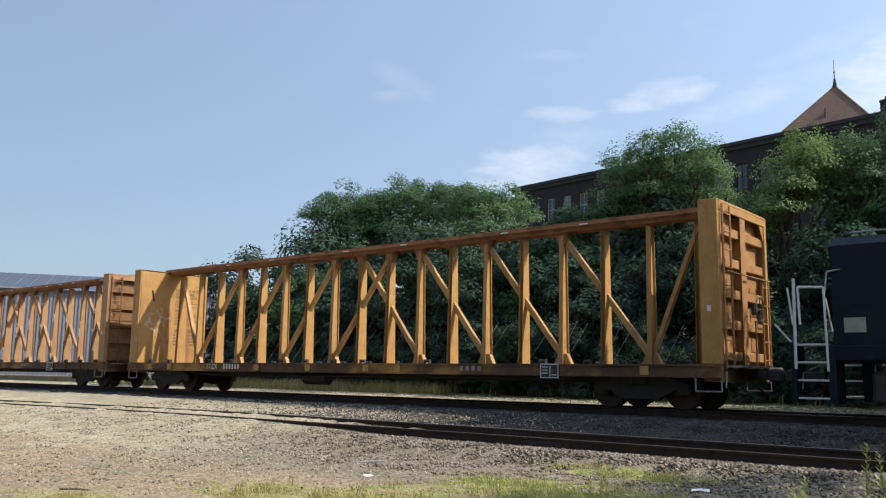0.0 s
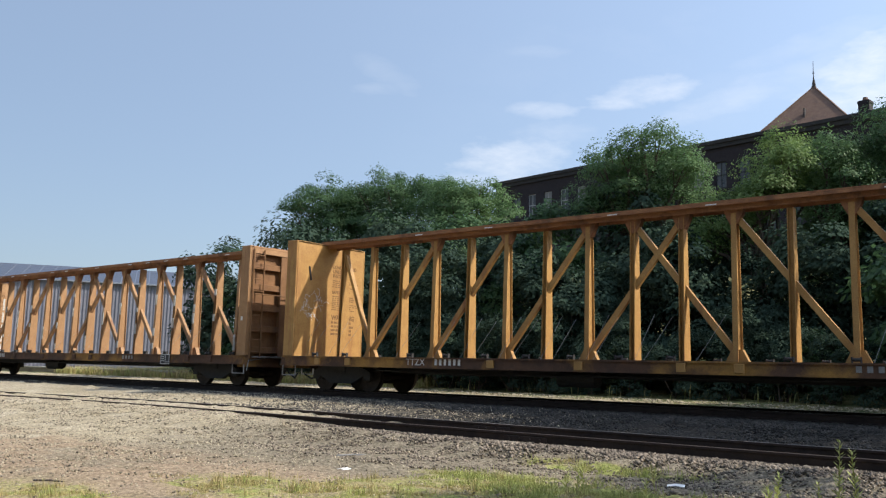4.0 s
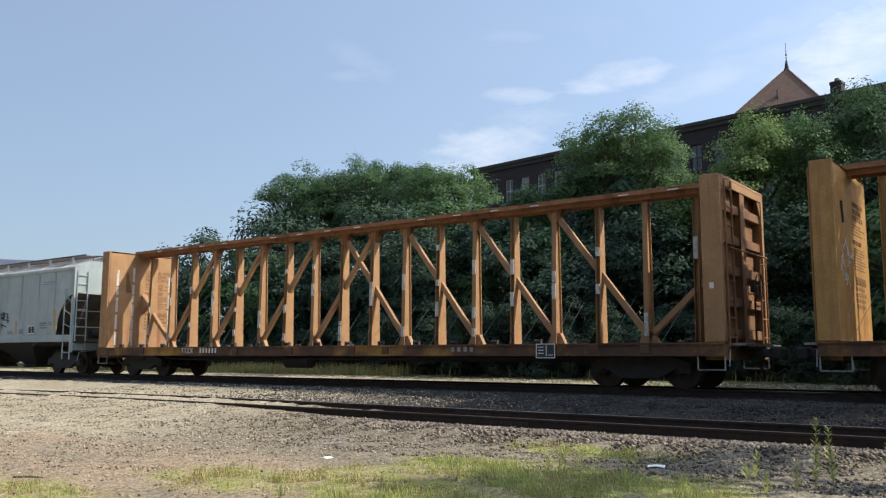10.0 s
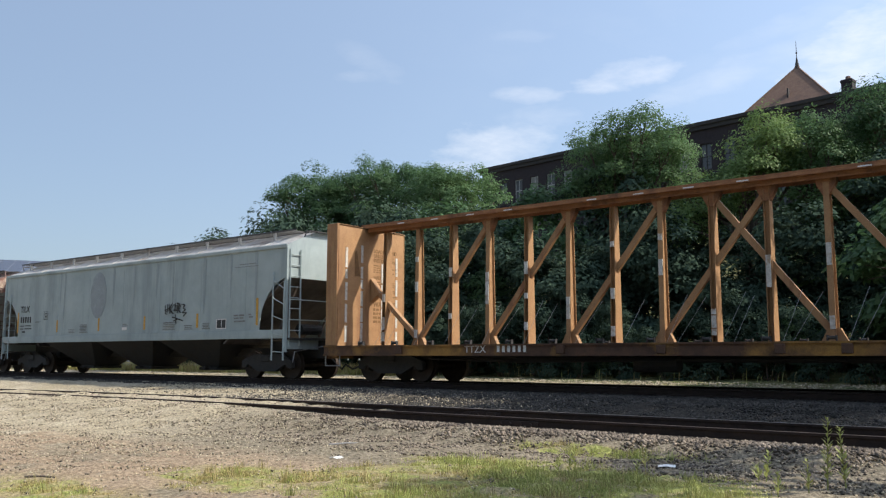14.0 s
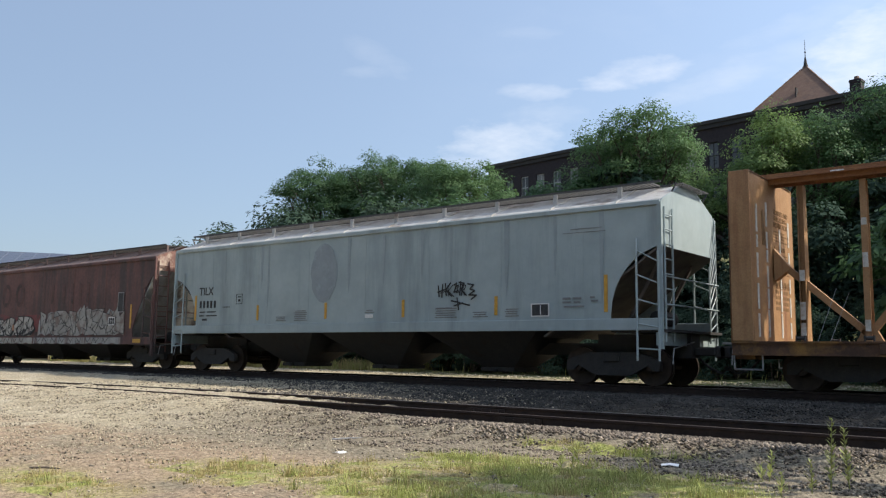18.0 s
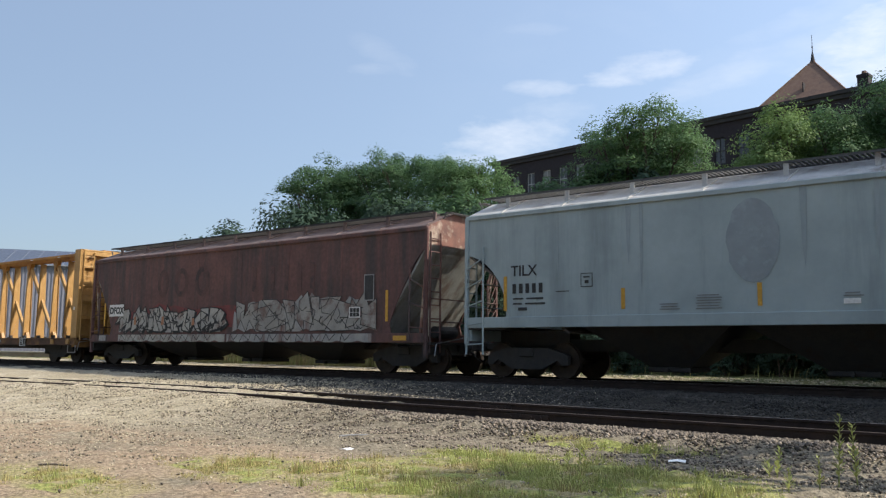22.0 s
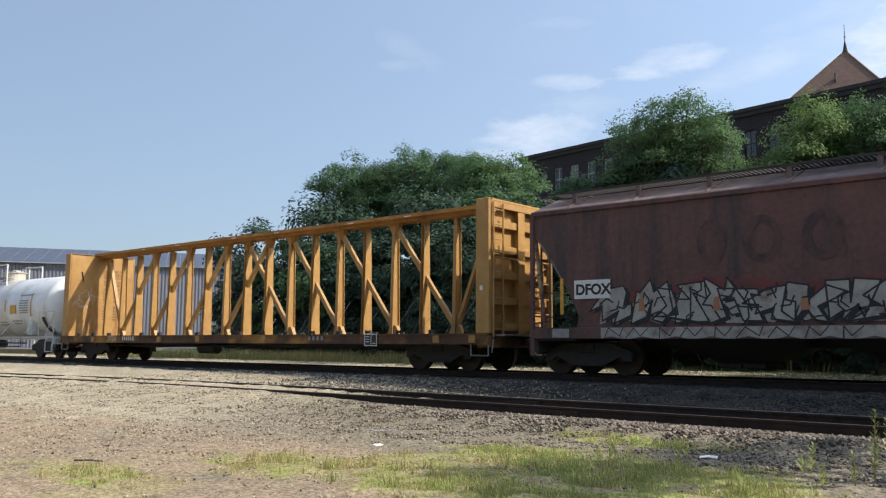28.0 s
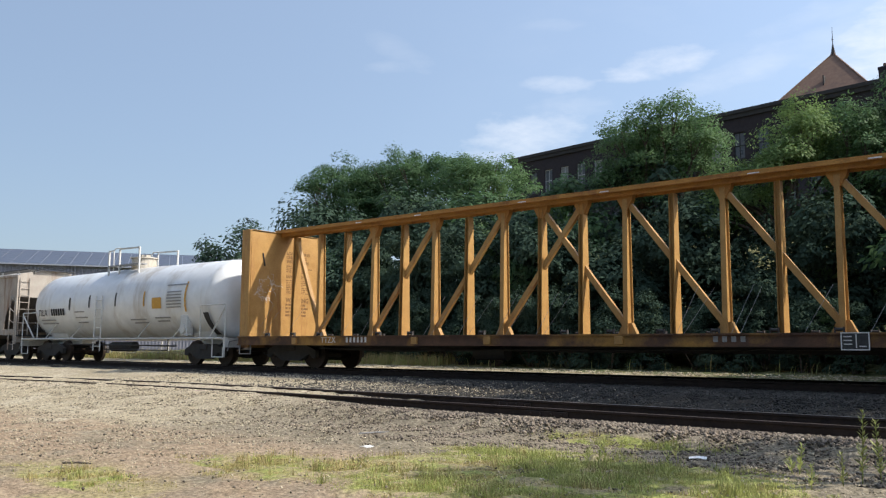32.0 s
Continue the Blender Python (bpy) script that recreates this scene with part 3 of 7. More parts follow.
def bulkhead(car, s, paint, marks, old):
    """End wall of a lumber car: flat sheet inside, ribs, ladders and hand wheel outside. s: +1 or -1 end."""
    xi, xo = s * (HALF - 0.42), s * HALF
    end_paint = paint if paint is M_YEL2 else M_RUSTEND if old else M_YELEND
    lo, hi = min(xi, xo), max(xi, xo)
    z0, z1 = DECK_Z - 0.28, TOP_Z
    bm = B()
    box(bm, min(xi, xi + s * 0.05), max(xi, xi + s * 0.05), -1.42, 1.42, DECK_Z + 0.002, z1 - 0.01)
    wall = part("bulkhead_sheet", bm, paint, car)
    for sy in (-1, 1):
        bm = B()
        box(bm, lo, hi, sy * 1.455 - 0.03, sy * 1.455 + 0.03, DECK_Z + 0.003, z1, 0.012)
        box(bm, min(xo, xo - s * 0.06), max(xo, xo - s * 0.06), sy * 1.38 - 0.044, sy * 1.38 + 0.044, z0 + 0.3, z1 - 0.01)
        part("corner_post", bm, paint, car)
    bm = B()
    box(bm, lo, hi, -1.42, 1.42, z1 - 0.06, z1 + 0.004, 0.01)
    box(bm, min(xo, xo - s * 0.05), max(xo, xo - s * 0.05), -1.33, 1.33, z1 - 0.22, z1 - 0.062)
    part("top_rail", bm, paint, car)
    bm = B()
    box(bm, min(xo - s * 0.19, xo - s * 0.03), max(xo - s * 0.19, xo - s * 0.03), -0.09, 0.09, DECK_Z, z1 - 0.225)
    box(bm, min(xo - s * 0.028, xo - s * 0.016), max(xo - s * 0.028, xo - s * 0.016), -0.15, 0.15, DECK_Z, z1 - 0.225)
    part("centre_rib", bm, end_paint, car)
    part("end_sheet", box(B(), min(xo - s * 0.215, xo - s * 0.195), max(xo - s * 0.215, xo - s * 0.195), -1.42, 1.42, DECK_Z + 0.002, z1 - 0.064), end_paint, car)
    for sy in (-1, 1):
        for k in range(5):
            zz = DECK_Z + 0.08 + k * 0.67
            a, b = (-1.42, -0.095) if sy < 0 else (0.095, 1.42)
            part("rib", box(B(), min(xo - s * 0.19, xo - s * 0.06), max(xo - s * 0.19, xo - s * 0.06), a, b, zz, zz + 0.20, 0.012), end_paint, car)
        gus = prism(B(), [(sy * 1.335, z1 - 0.225), (sy * 1.335, z1 - 0.62), (sy * 1.08, z1 - 0.225)], 0, min(xo - s * 0.045, xo - s * 0.02), max(xo - s * 0.045, xo - s * 0.02))
        part("corner_gusset", gus, end_paint, car)
    # ladders and grab irons
    for sy, top in ((-1, z1 - 0.1), (1, DECK_Z + 2.0)):
        y0, y1 = sy * 1.34, sy * 0.92
        xs = xo + s * 0.05
        ladder(car, ((xs, y0, z0 + 0.2), (xs, y0, top)), ((xs, y1, z0 + 0.2), (xs, y1, top)), int((top - z0) / 0.4), end_paint)
    bm = B()
    rod(bm, [(xo + s * 0.1, -1.3, DECK_Z + 1.95), (xo + s * 0.1, 1.3, DECK_Z + 1.95)], 0.018)
    part("grab_rail", bm, end_paint, car)
    bm = B()
    box(bm, min(xo, xo + s * 0.32), max(xo, xo + s * 0.32), -1.2, 1.3, DECK_Z - 0.06, DECK_Z - 0.03)
    for k in range(9):
        box(bm, xo + s * 0.02, xo + s * 0.30, -1.2 + k * 0.3, -1.17 + k * 0.3, DECK_Z - 0.03, DECK_Z - 0.015)
    bmesh.ops.recalc_face_normals(bm, faces=bm.faces[:])
    part("crossover_platform", bm, M_STEEL, car)
    bm = B()
    box(bm, lo + 0.0, hi, -1.42, 1.42, 0.62, DECK_Z - 0.062, 0.01)
    part("end_sill", bm, M_SILL, car)
    if s > 0:
        bm = B()
        x = xo + 0.16
        n = 16
        ring = [(x, 0.42 + 0.27 * math.cos(k * math.tau / n), DECK_Z + 1.25 + 0.27 * math.sin(k * math.tau / n)) for k in range(n + 1)]
        rod(bm, ring, 0.016, 5)
        for k in range(0, n, 4):
            rod(bm, [(x, 0.42, DECK_Z + 1.25), ring[k]], 0.012, 5)
        wheel = part("brake_wheel", bm, M_DARK, car)
        bm = B()
        box(bm, xo - 0.02, xo + 0.08, 0.34, 0.50, DECK_Z + 1.12, DECK_Z + 1.4, 0.02)
        rod(bm, [(xo + 0.05, 0.42, DECK_Z + 1.0), (xo + 0.05, 0.42, DECK_Z - 0.1)], 0.02)
        part("brake_housing", bm, M_DARK, car)
        bm = B()
        box(bm, xo - 0.28, xo - 0.19, -1.492, -1.486, DECK_Z + 1.1, DECK_Z + 1.22)
        part("placard", bm, M_MARK, car)
    # faded printed instructions on the loading side of the sheet: readable headings over plain lines
    rnd = random.Random(7 if s > 0 else 8)
    xf = xi - s * 0.003

    def words(text, z, size, bold=0.004):
        m = pose(xi + 0.004, 0.06, z, 90, 0, 90) if s < 0 else pose(xi - 0.004, -0.06, z, 90, 0, -90)
        lettering(text, size, M_BROWNTXT, wall, m, "heading", bold)

    words("LOADING AND", 3.76, 0.15)
    words("UNLOADING", 3.62, 0.15)
    words("INSTRUCTION", 3.48, 0.15)
    words("SAFETY FIRST", 2.97, 0.13)
    words("WARNING", 2.15, 0.21, 0.009)
    bm = B()
    for z_, h_, gap_, n_ in ((3.36, 0.035, 0.065, 4), (2.87, 0.03, 0.06, 8), (2.03, 0.07, 0.12, 4)):
        for k in range(n_):
            x_, lim = 0.06, rnd.uniform(0.7, 1.15)
            while x_ < lim:
                w = min(rnd.uniform(0.06, 0.22), 1.2 - x_)
                p, q = (x_, x_ + w) if s < 0 else (-x_ - w, -x_)
                box(bm, min(xi, xf), max(xi, xf), p, q, z_ - k * gap_, z_ - k * gap_ + h_)
                x_ += w + 0.035
    tagged(part("printed_text", bm, M_BROWNTXT, wall), "faded brown instruction lines", kind="stuff")
    if marks:
        marks(wall, xi, s)


def bulkhead_scrawl(wall, xi, s):
    """Pale scribble on the loading side of a bulkhead."""
    rnd = random.Random(21)
    bm = B()
    xf = xi - s * 0.012
    for _ in range(24):
        c, cz, a = rnd.uniform(-1.15, -0.3), rnd.uniform(2.25, 2.85), rnd.uniform(0, 6.28)
        pts = [(xf, c, cz)]
        for _ in range(9):
            a += rnd.uniform(-1.3, 1.3)
            c, cz = c + math.cos(a) * 0.045, cz + math.sin(a) * 0.04
            pts.append((xf, c, cz))
        rod(bm, pts, 0.0045, 4)
    tagged(part("scrawl", bm, M_MARK, wall), kind="stuff")
    bm = B()
    rod(bm, [(xf, -0.95, 3.72), (xf, -0.86, 3.3)], 0.03, 5)
    part("scuff", bm, M_BLACKP, wall)


def bulkhead_strips(wall, xi, s):
    """White wear strips, upright on the loading side."""
    rnd = random.Random(5)
    for y in (-1.1, -0.45, 0.45, 1.1):
        bm = B()
        z = DECK_Z + 0.1
        while z < TOP_Z - 1.0:
            h = rnd.uniform(0.25, 0.6)
            box(bm, min(xi, xi - s * 0.012), max(xi, xi - s * 0.012), y - 0.045, y + 0.045, z, z + h)
            z += h + rnd.uniform(0.02, 0.12)
        part("wear_strip", bm, M_STRIP, wall, "worn white strip")
    bm = B()
    prism(bm, [(-0.75, 3.0), (-0.52, 3.0), (-0.68, 3.75), (-0.76, 3.7)], 0, min(xi, xi - s * 0.01), max(xi, xi - s * 0.01))
    part("warning_mark", bm, M_BROWNTXT, wall)


def stickers(car):
    """White wear plates on the faces of the uprights."""
    rnd = random.Random(9)
    for k in range(-9, 9):
        x = PANEL * (k + 0.5)
        for _ in range(3):
            z = rnd.uniform(1.1, 3.6)
            f = 1 - (z - DECK_Z) / (TOP_Z - DECK_Z)
            y = -(0.095 + 0.07 * f) if (k if k < 0 else -k - 1) % 2 == 0 else -(0.105 + 0.08 * f)
            bm = box(B(), x - 0.05, x + 0.05, y - 0.02, y + 0.004, z, z + rnd.uniform(0.12, 0.4))
            part("wear_plate", bm, M_STRIP, car)


# ----- covered hoppers -----
M_PRIMER = mat("grey_primer", (0.30, 0.305, 0.285), (0.22, 0.225, 0.215), 2.5, 0.7, c3=(0.15, 0.115, 0.10), stain=1.6, amount=0.45, streak=True)
M_GRATE = mat("dull_grating", (0.11, 0.11, 0.108), (0.075, 0.075, 0.075), 8.0, 0.7, 0.4)
def hopper(x0, label, half, wall_m, roof_m, end_m, eave, sill, apex, trucks, bays, straight=False):
    car = thing("covered_hopper", label, "railcar", "covered hopper cars")
    CARS.append((car, x0))
    W = 1.56
    # side sheets: long panels with the lower ends cut in a curve to the slope sheets
    cut = []
    n = 8
    top_cut, low_in = eave - 0.95, 1.2
    for k in range(n + 1):
        a = k / n * math.pi / 2
        cut.append((half - low_in * math.sin(a) ** 1.2, sill + 0.25 + (top_cut - sill - 0.25) * (math.cos(a))))
    if straight:
        top_cut = 3.42
        cut = [(half, top_cut), (half - 0.45, 2.93), (half - 1.06, 1.9), (half - 1.3, 1.36)]
    outline = [(half, eave)] + cut + [(half - low_in, sill)]
    left = [(-x, z) for x, z in outline[::-1]]
    for sy in (-1, 1):
        bm = B()
        prism(bm, outline + left, 1, sy * W - 0.012, sy * W + 0.012)
        part("side_sheet", bm, wall_m, car)
        bm = B()
        box(bm, -half, half, sy * (W + 0.03) - 0.03, sy * (W + 0.03) + 0.03, eave - 0.06, eave + 0.05, 0.01)
        part("eave_rail", bm, wall_m, car)
        bm = B()
        box(bm, -half - 0.0, half + 0.0, sy * (W + 0.025) - 0.04, sy * (W + 0.025) + 0.04, sill - 0.10, sill + 0.16, 0.01)
        part("side_sill", bm, wall_m, car)
        # faint upright seams
        x = -half + 2.0
        while x < half - 1.5:
            bm = box(B(), x - 0.035, x + 0.035, min(sy * (W + 0.0125), sy * (W + 0.016)), max(sy * (W + 0.0125), sy * (W + 0.016)), sill + 0.16, eave - 0.07)
            part("seam", bm, wall_m, car)
            x += 2.25
    # roof
    bm = B()
    pts = [(W, eave), (W - 0.10, eave + 0.10), (0.45, apex), (-0.45, apex), (-W + 0.10, eave + 0.10), (-W, eave)]
    prism(bm, pts, 0, -half + 0.035, half - 0.035)
    part("roof", bm, roof_m, car)
    x = -half + 1.0
    while x < half:
        bm = B()
        prism(bm, [(y * 1.004, z + 0.025) for y, z in pts], 0, x - 0.03, x + 0.03)
        part("roof_rib", bm, roof_m, car)
        x += 1.7
    bm = B()
    box(bm, -half + 0.7, half - 0.7, -0.33, 0.33, apex - 0.02, apex + 0.06, 0.02)
    part("hatch_trough", bm, roof_m, car)
    # end sheets, slope sheets
    for s in (-1, 1):
        bm = B()
        prism(bm, [(-W, top_cut), (W, top_cut)] + [(y, z - 0.004) for y, z in pts], 0, min(s * half, s * (half - 0.03)), max(s * half, s * (half - 0.03)))
        part("end_sheet", bm, end_m, car)
        bm = B()
        run, low = (1.62, sill + 0.12) if straight else (2.9, sill - 0.25)
        vs = [(s * half, -W + 0.02, top_cut), (s * half, W - 0.02, top_cut), (s * (half - run), W - 0.02, low), (s * (half - run), -W + 0.02, low)]
        a = [bm.verts.new(v) for v in vs]
        b = [bm.verts.new((v[0] - s * 0.05, v[1], v[2] + 0.03)) for v in vs]
        for q in ((a[0], a[1], a[2], a[3]), (b[3], b[2], b[1], b[0]), (a[0], b[0], b[1], a[1]), (a[2], b[2], b[3], a[3]), (a[1], b[1], b[2], a[2]), (a[0], a[3], b[3], b[0])):
            bm.faces.new(q)
        bmesh.ops.recalc_face_normals(bm, faces=bm.faces[:])
        part("slope_sheet", bm, M_PRIMER if straight else M_SLOPE, car, "dirty sloping end sheet")
        # corner posts, ladders, platform, end rails
        for sy in (-1, 1):
            bm = B()
            y = sy * (W + 0.02)
            bar(bm, (s * (half - 0.02), y, sill - 0.5), (s * (half - 0.02), y, eave), 0.10, 0.07)
            part("corner_post", bm, wall_m, car)
            bm = B()
            bar(bm, (s * (half - 0.3), sy * 1.45, sill + 0.1) if straight else (s * (half - 1.15), sy * 0.9, sill), (s * (half - 0.05), sy * 1.5, top_cut - 0.05) if straight else (s * (half - 0.30), sy * 0.9, top_cut - 0.2), 0.07, 0.07)
            part("end_strut", bm, M_RED2 if straight else M_SLOPE, car)
            xx = s * (half + 0.05)
            ladder(car, ((xx, sy * 1.5, sill - 0.35), (xx, sy * 1.5, eave - 0.1)), ((xx, sy * 1.08, sill - 0.35), (xx, sy * 1.08, eave - (0.1 if sy < 0 else 1.2))), 9, wall_m)
            foot_z = sill if straight else sill - 0.75
            ladder(car, ((s * (half - 0.05), y + sy * 0.05, foot_z), (s * (half - 0.05), y + sy * 0.05, sill + 1.6)),
                   ((s * (half - 0.55), y + sy * 0.05, foot_z), (s * (half - 0.55), y + sy * 0.05, sill + 1.9)), 3 if straight else 5, wall_m)
        bm = B()
        rod(bm, [(s * (half + 0.08), -W, sill + 1.05), (s * (half + 0.08), W, sill + 1.05)], 0.018)
        rod(bm, [(s * (half + 0.08), -W, sill + 0.45), (s * (half + 0.08), W, sill + 0.45)], 0.018)
        part("end_handrail", bm, wall_m, car)
        bm = B()
        box(bm, min(s * (half - 1.2), s * (half + 0.15)), max(s * (half - 1.2), s * (half + 0.15)), -W, W, sill - 0.14, sill - 0.08)
        part("end_platform", bm, M_DARK, car)
        bm = B()
        box(bm, min(s * (half - 0.15), s * half), max(s * (half - 0.15), s * half), -W, W, sill - 0.42, sill - 0.145)
        part("end_sill", bm, M_DARK if wall_m is M_RED else wall_m, car)
        bm = B()
        box(bm, min(s * (half - 2.2), s * (half + 0.1)), max(s * (half - 2.2), s * (half + 0.1)), -0.25, 0.25, 0.62, sill - 0.15)
        part("draft_sill", bm, M_DARK, car)
        truck(car, s * trucks)
        coupler(car, s * half + s * 0.1, s)
        # brake cylinder on the end platform
        bm = B()
        tube(bm, (s * (half - 0.6), -0.5, sill + 0.2), (s * (half - 0.6), 0.35, sill + 0.2), 0.17, n=12)
        part("air_reservoir", bm, M_DARK, car)
    # discharge bays
    for a, b in bays:
        bm = B()
        c = (a + b) / 2
        lo = [bm.verts.new((x, y, 0.32)) for x, y in ((c - 0.45, -0.5), (c + 0.45, -0.5), (c + 0.45, 0.5), (c - 0.45, 0.5))]
        hi = [bm.verts.new((x, y, sill - 0.02)) for x, y in ((a, -W + 0.05), (b, -W + 0.05), (b, W - 0.05), (a, W - 0.05))]
        bm.faces.new(lo[::-1])
        bm.faces.new(hi)
        for i in range(4):
            bm.faces.new((lo[i], lo[(i + 1) % 4], hi[(i + 1) % 4], hi[i]))
        bay = part("discharge_bay", bm, M_DARK, car)
        bm = B()
        box(bm, c - 0.5, c + 0.5, -0.6, 0.6, 0.22, 0.33, 0.02)
        tube(bm, (c, -0.75, 0.27), (c, 0.75, 0.27), 0.05, n=8)
        part("outlet_gate", bm, M_DARK, bay)
    bm = B()
    box(bm, -half + 2.2, half - 2.2, -0.2, 0.2, 0.66, 0.95)
    part("centre_sill", bm, M_DARK, car)
    # running boards on brackets along both sides of the hatches
    for sy in (-1, 1):
        bm = B()
        y = sy * 0.78
        for k in range(int((2 * half - 0.6) / 0.10)):
            xx = -half + 0.3 + k * 0.10
            box(bm, xx, xx + 0.045, y - 0.29, y + 0.29, apex + 0.015, apex + 0.05)
        for d in (-0.30, 0.30):
            box(bm, -half + 0.2, half - 0.2, y + d - 0.012, y + d + 0.012, apex + 0.005, apex + 0.055)
        part("running_board", bm, M_GRATE if wall_m is not M_RED else M_DARK, car, "grated running board")
        x = -half + 0.9
        while x < half:
            bm = B()
            box(bm, x - 0.05, x + 0.05, y + sy * 0.26 - 0.03, y + sy * 0.26 + 0.03, apex - 0.36, apex + 0.005)
            part("bracket", bm, roof_m, car)
            x += 1.7
    for s in (-1, 1):
        bm = B()
        xx = s * (half + 0.1)
        for k in range(5):
            box(bm, xx - 0.14 + k * 0.05, xx - 0.11 + k * 0.05, -0.8, 0.8, apex - 0.015, apex)
        rod(bm, [(xx - s * 0.2, -0.9, apex - 0.35), (xx, -0.9, apex)], 0.02)
        rod(bm, [(xx - s * 0.2, 0.9, apex - 0.35), (xx, 0.9, apex)], 0.02)
        bmesh.ops.recalc_face_normals(bm, faces=bm.faces[:])
        part("end_walkway", bm, M_GRATE, car)
    return car


def reflectors(car, xs, y, z, h=0.42):
    for x in xs:
        bm = box(B(), x - 0.045, x + 0.045, y - 0.006, y + 0.002, z, z + h)
        part("reflector", bm, M_REFL, car, "amber reflector strip")


def strokes(parent, polylines, r, material, y, name="graffiti"):
    """Flat painted strokes on a side sheet: lists of x, z."""
    bm = B()
    for pl in polylines:
        for (x0, z0), (x1, z1) in zip(pl, pl[1:]):
            y -= 0.0004
            d = Vector((x1 - x0, 0, z1 - z0))
            if d.length < 1e-4:
                continue
            d.normalize()
            nrm = Vector((-d.z, 0, d.x)) * r
            a, b = Vector((x0, y, z0)) - d * r * 0.6, Vector((x1, y, z1)) + d * r * 0.6
            q = [a - nrm, b - nrm, b + nrm, a + nrm]
            f = [bm.verts.new(v) for v in q]
            g = [bm.verts.new(v + Vector((0, 0.003, 0))) for v in q]
            bm.faces.new(f)
            bm.faces.new(g[::-1])
            for i in range(4):
                bm.faces.new((f[i], g[i], g[(i + 1) % 4], f[(i + 1) % 4]))
    bmesh.ops.recalc_face_normals(bm, faces=bm.faces[:])
    return tagged(part(name, bm, material, parent), kind="stuff")


def blob(parent, pts, material, y, name="graffiti_fill"):
    bm = B()
    prism(bm, pts, 1, y, y + 0.003)
    return part(name, bm, material, parent)


# car 1 behind the engine, car 2
LUMBER_1 = centre_beam(-18.18, "weathered yellow centre-beam lumber car, empty, with faded bulkhead print", M_YEL, bulkhead_scrawl)
LUMBER_2 = centre_beam(-42.68, "sun-faded orange centre-beam lumber car, empty, white wear strips on bulkheads", M_ORA, bulkhead_strips, old=True)
stickers(LUMBER_2)

HOP_G = hopper(-64.50, "light grey covered hopper with scrawled black tag and amber reflectors", 8.70, M_GREY, M_GREY2, M_GREY, 3.97, 1.31, 4.50, 7.25,
               [(-5.6, -2.0), (-1.9, 1.9), (2.0, 5.6)])
yf = -1.581
lettering("TILX", 0.36, M_BLACKP, HOP_G, pose(-7.36, yf, 2.45, 90, 0, 0), bold=0.004)
bars([(-7.31 + k * 0.185, -7.21 + k * 0.185, 2.03, 2.26) for k in range(5)], M_BLACKP, HOP_G, yf, -1, "number_bar")
bars([(-7.30, -7.0, 1.88, 1.92), (-6.92, -6.45, 1.88, 1.92), (-7.30, -7.05, 1.76, 1.80), (-6.95, -6.4, 1.76, 1.80), (-7.15, -6.9, 1.62, 1.69), (-6.1, -5.75, 2.03, 2.05)], M_PANEL, HOP_G, yf, -1)
STEN = mat("dark_grey_stencil", (0.17, 0.175, 0.18), (0.22, 0.22, 0.22), 14.0, 0.7)
for x0_, x1_, z0_, n_ in ((-3.55, -3.1, 1.56, 3), (-2.75, -2.2, 1.56, 6), (0.1, 0.45, 1.74, 2), (2.55, 3.25, 1.56, 5), (3.75, 4.2, 1.56, 3), (4.7, 5.1, 1.56, 4), (2.6, 3.1, 1.80, 1)):
    bars([(x0_ + 0.03 * (k % 2), x1_ - 0.04 * ((k * 3) % 4) * 0.5, z0_ + k * 0.055, z0_ + k * 0.055 + 0.022) for k in range(n_)], STEN, HOP_G, yf, -1)
bars([(0.10, 0.40, 1.60, 1.70)], M_MARK, HOP_G, yf, -1, "white_patch")
bars([(6.29, 6.5, 1.92, 1.97), (6.55, 6.78, 1.92, 1.97), (6.29, 6.52, 1.84, 1.88), (6.58, 6.75, 1.84, 1.88), (6.32, 6.85, 1.74, 1.78), (7.0, 7.12, 1.94, 1.98), (7.02, 7.2, 1.86, 1.9)], STEN, HOP_G, yf, -1)
bars([(-5.45, -5.15, 2.42, 2.435), (-5.45, -5.15, 2.12, 2.135), (-5.45, -5.435, 2.135, 2.42), (-5.165, -5.15, 2.135, 2.42), (-5.35, -5.25, 2.2, 2.27), (-5.38, -5.22, 2.33, 2.36)], M_BLACKP, HOP_G, yf, -1)
bars([(6.5, 7.3, 3.52, 3.54), (6.3, 7.4, 3.44, 3.455)], STEN, HOP_G, yf, -1)
gp = part("data_panel", box(B(), 5.47, 5.91, yf - 0.006, yf, 1.57, 1.83), M_PANEL, HOP_G, "black data panel with white border")
bars([(5.44, 5.94, 1.545, 1.57), (5.44, 5.94, 1.83, 1.855), (5.44, 5.47, 1.57, 1.83), (5.91, 5.94, 1.57, 1.83), (5.69, 5.71, 1.59, 1.81)], M_MARK, gp, yf - 0.006, -1, "panel_mark")
reflectors(HOP_G, (-4.4, -1.44, 1.47, 4.44), yf, 1.60, 0.46)
reflectors(HOP_G, (-7.52, 7.39), yf, 1.62, 0.83)
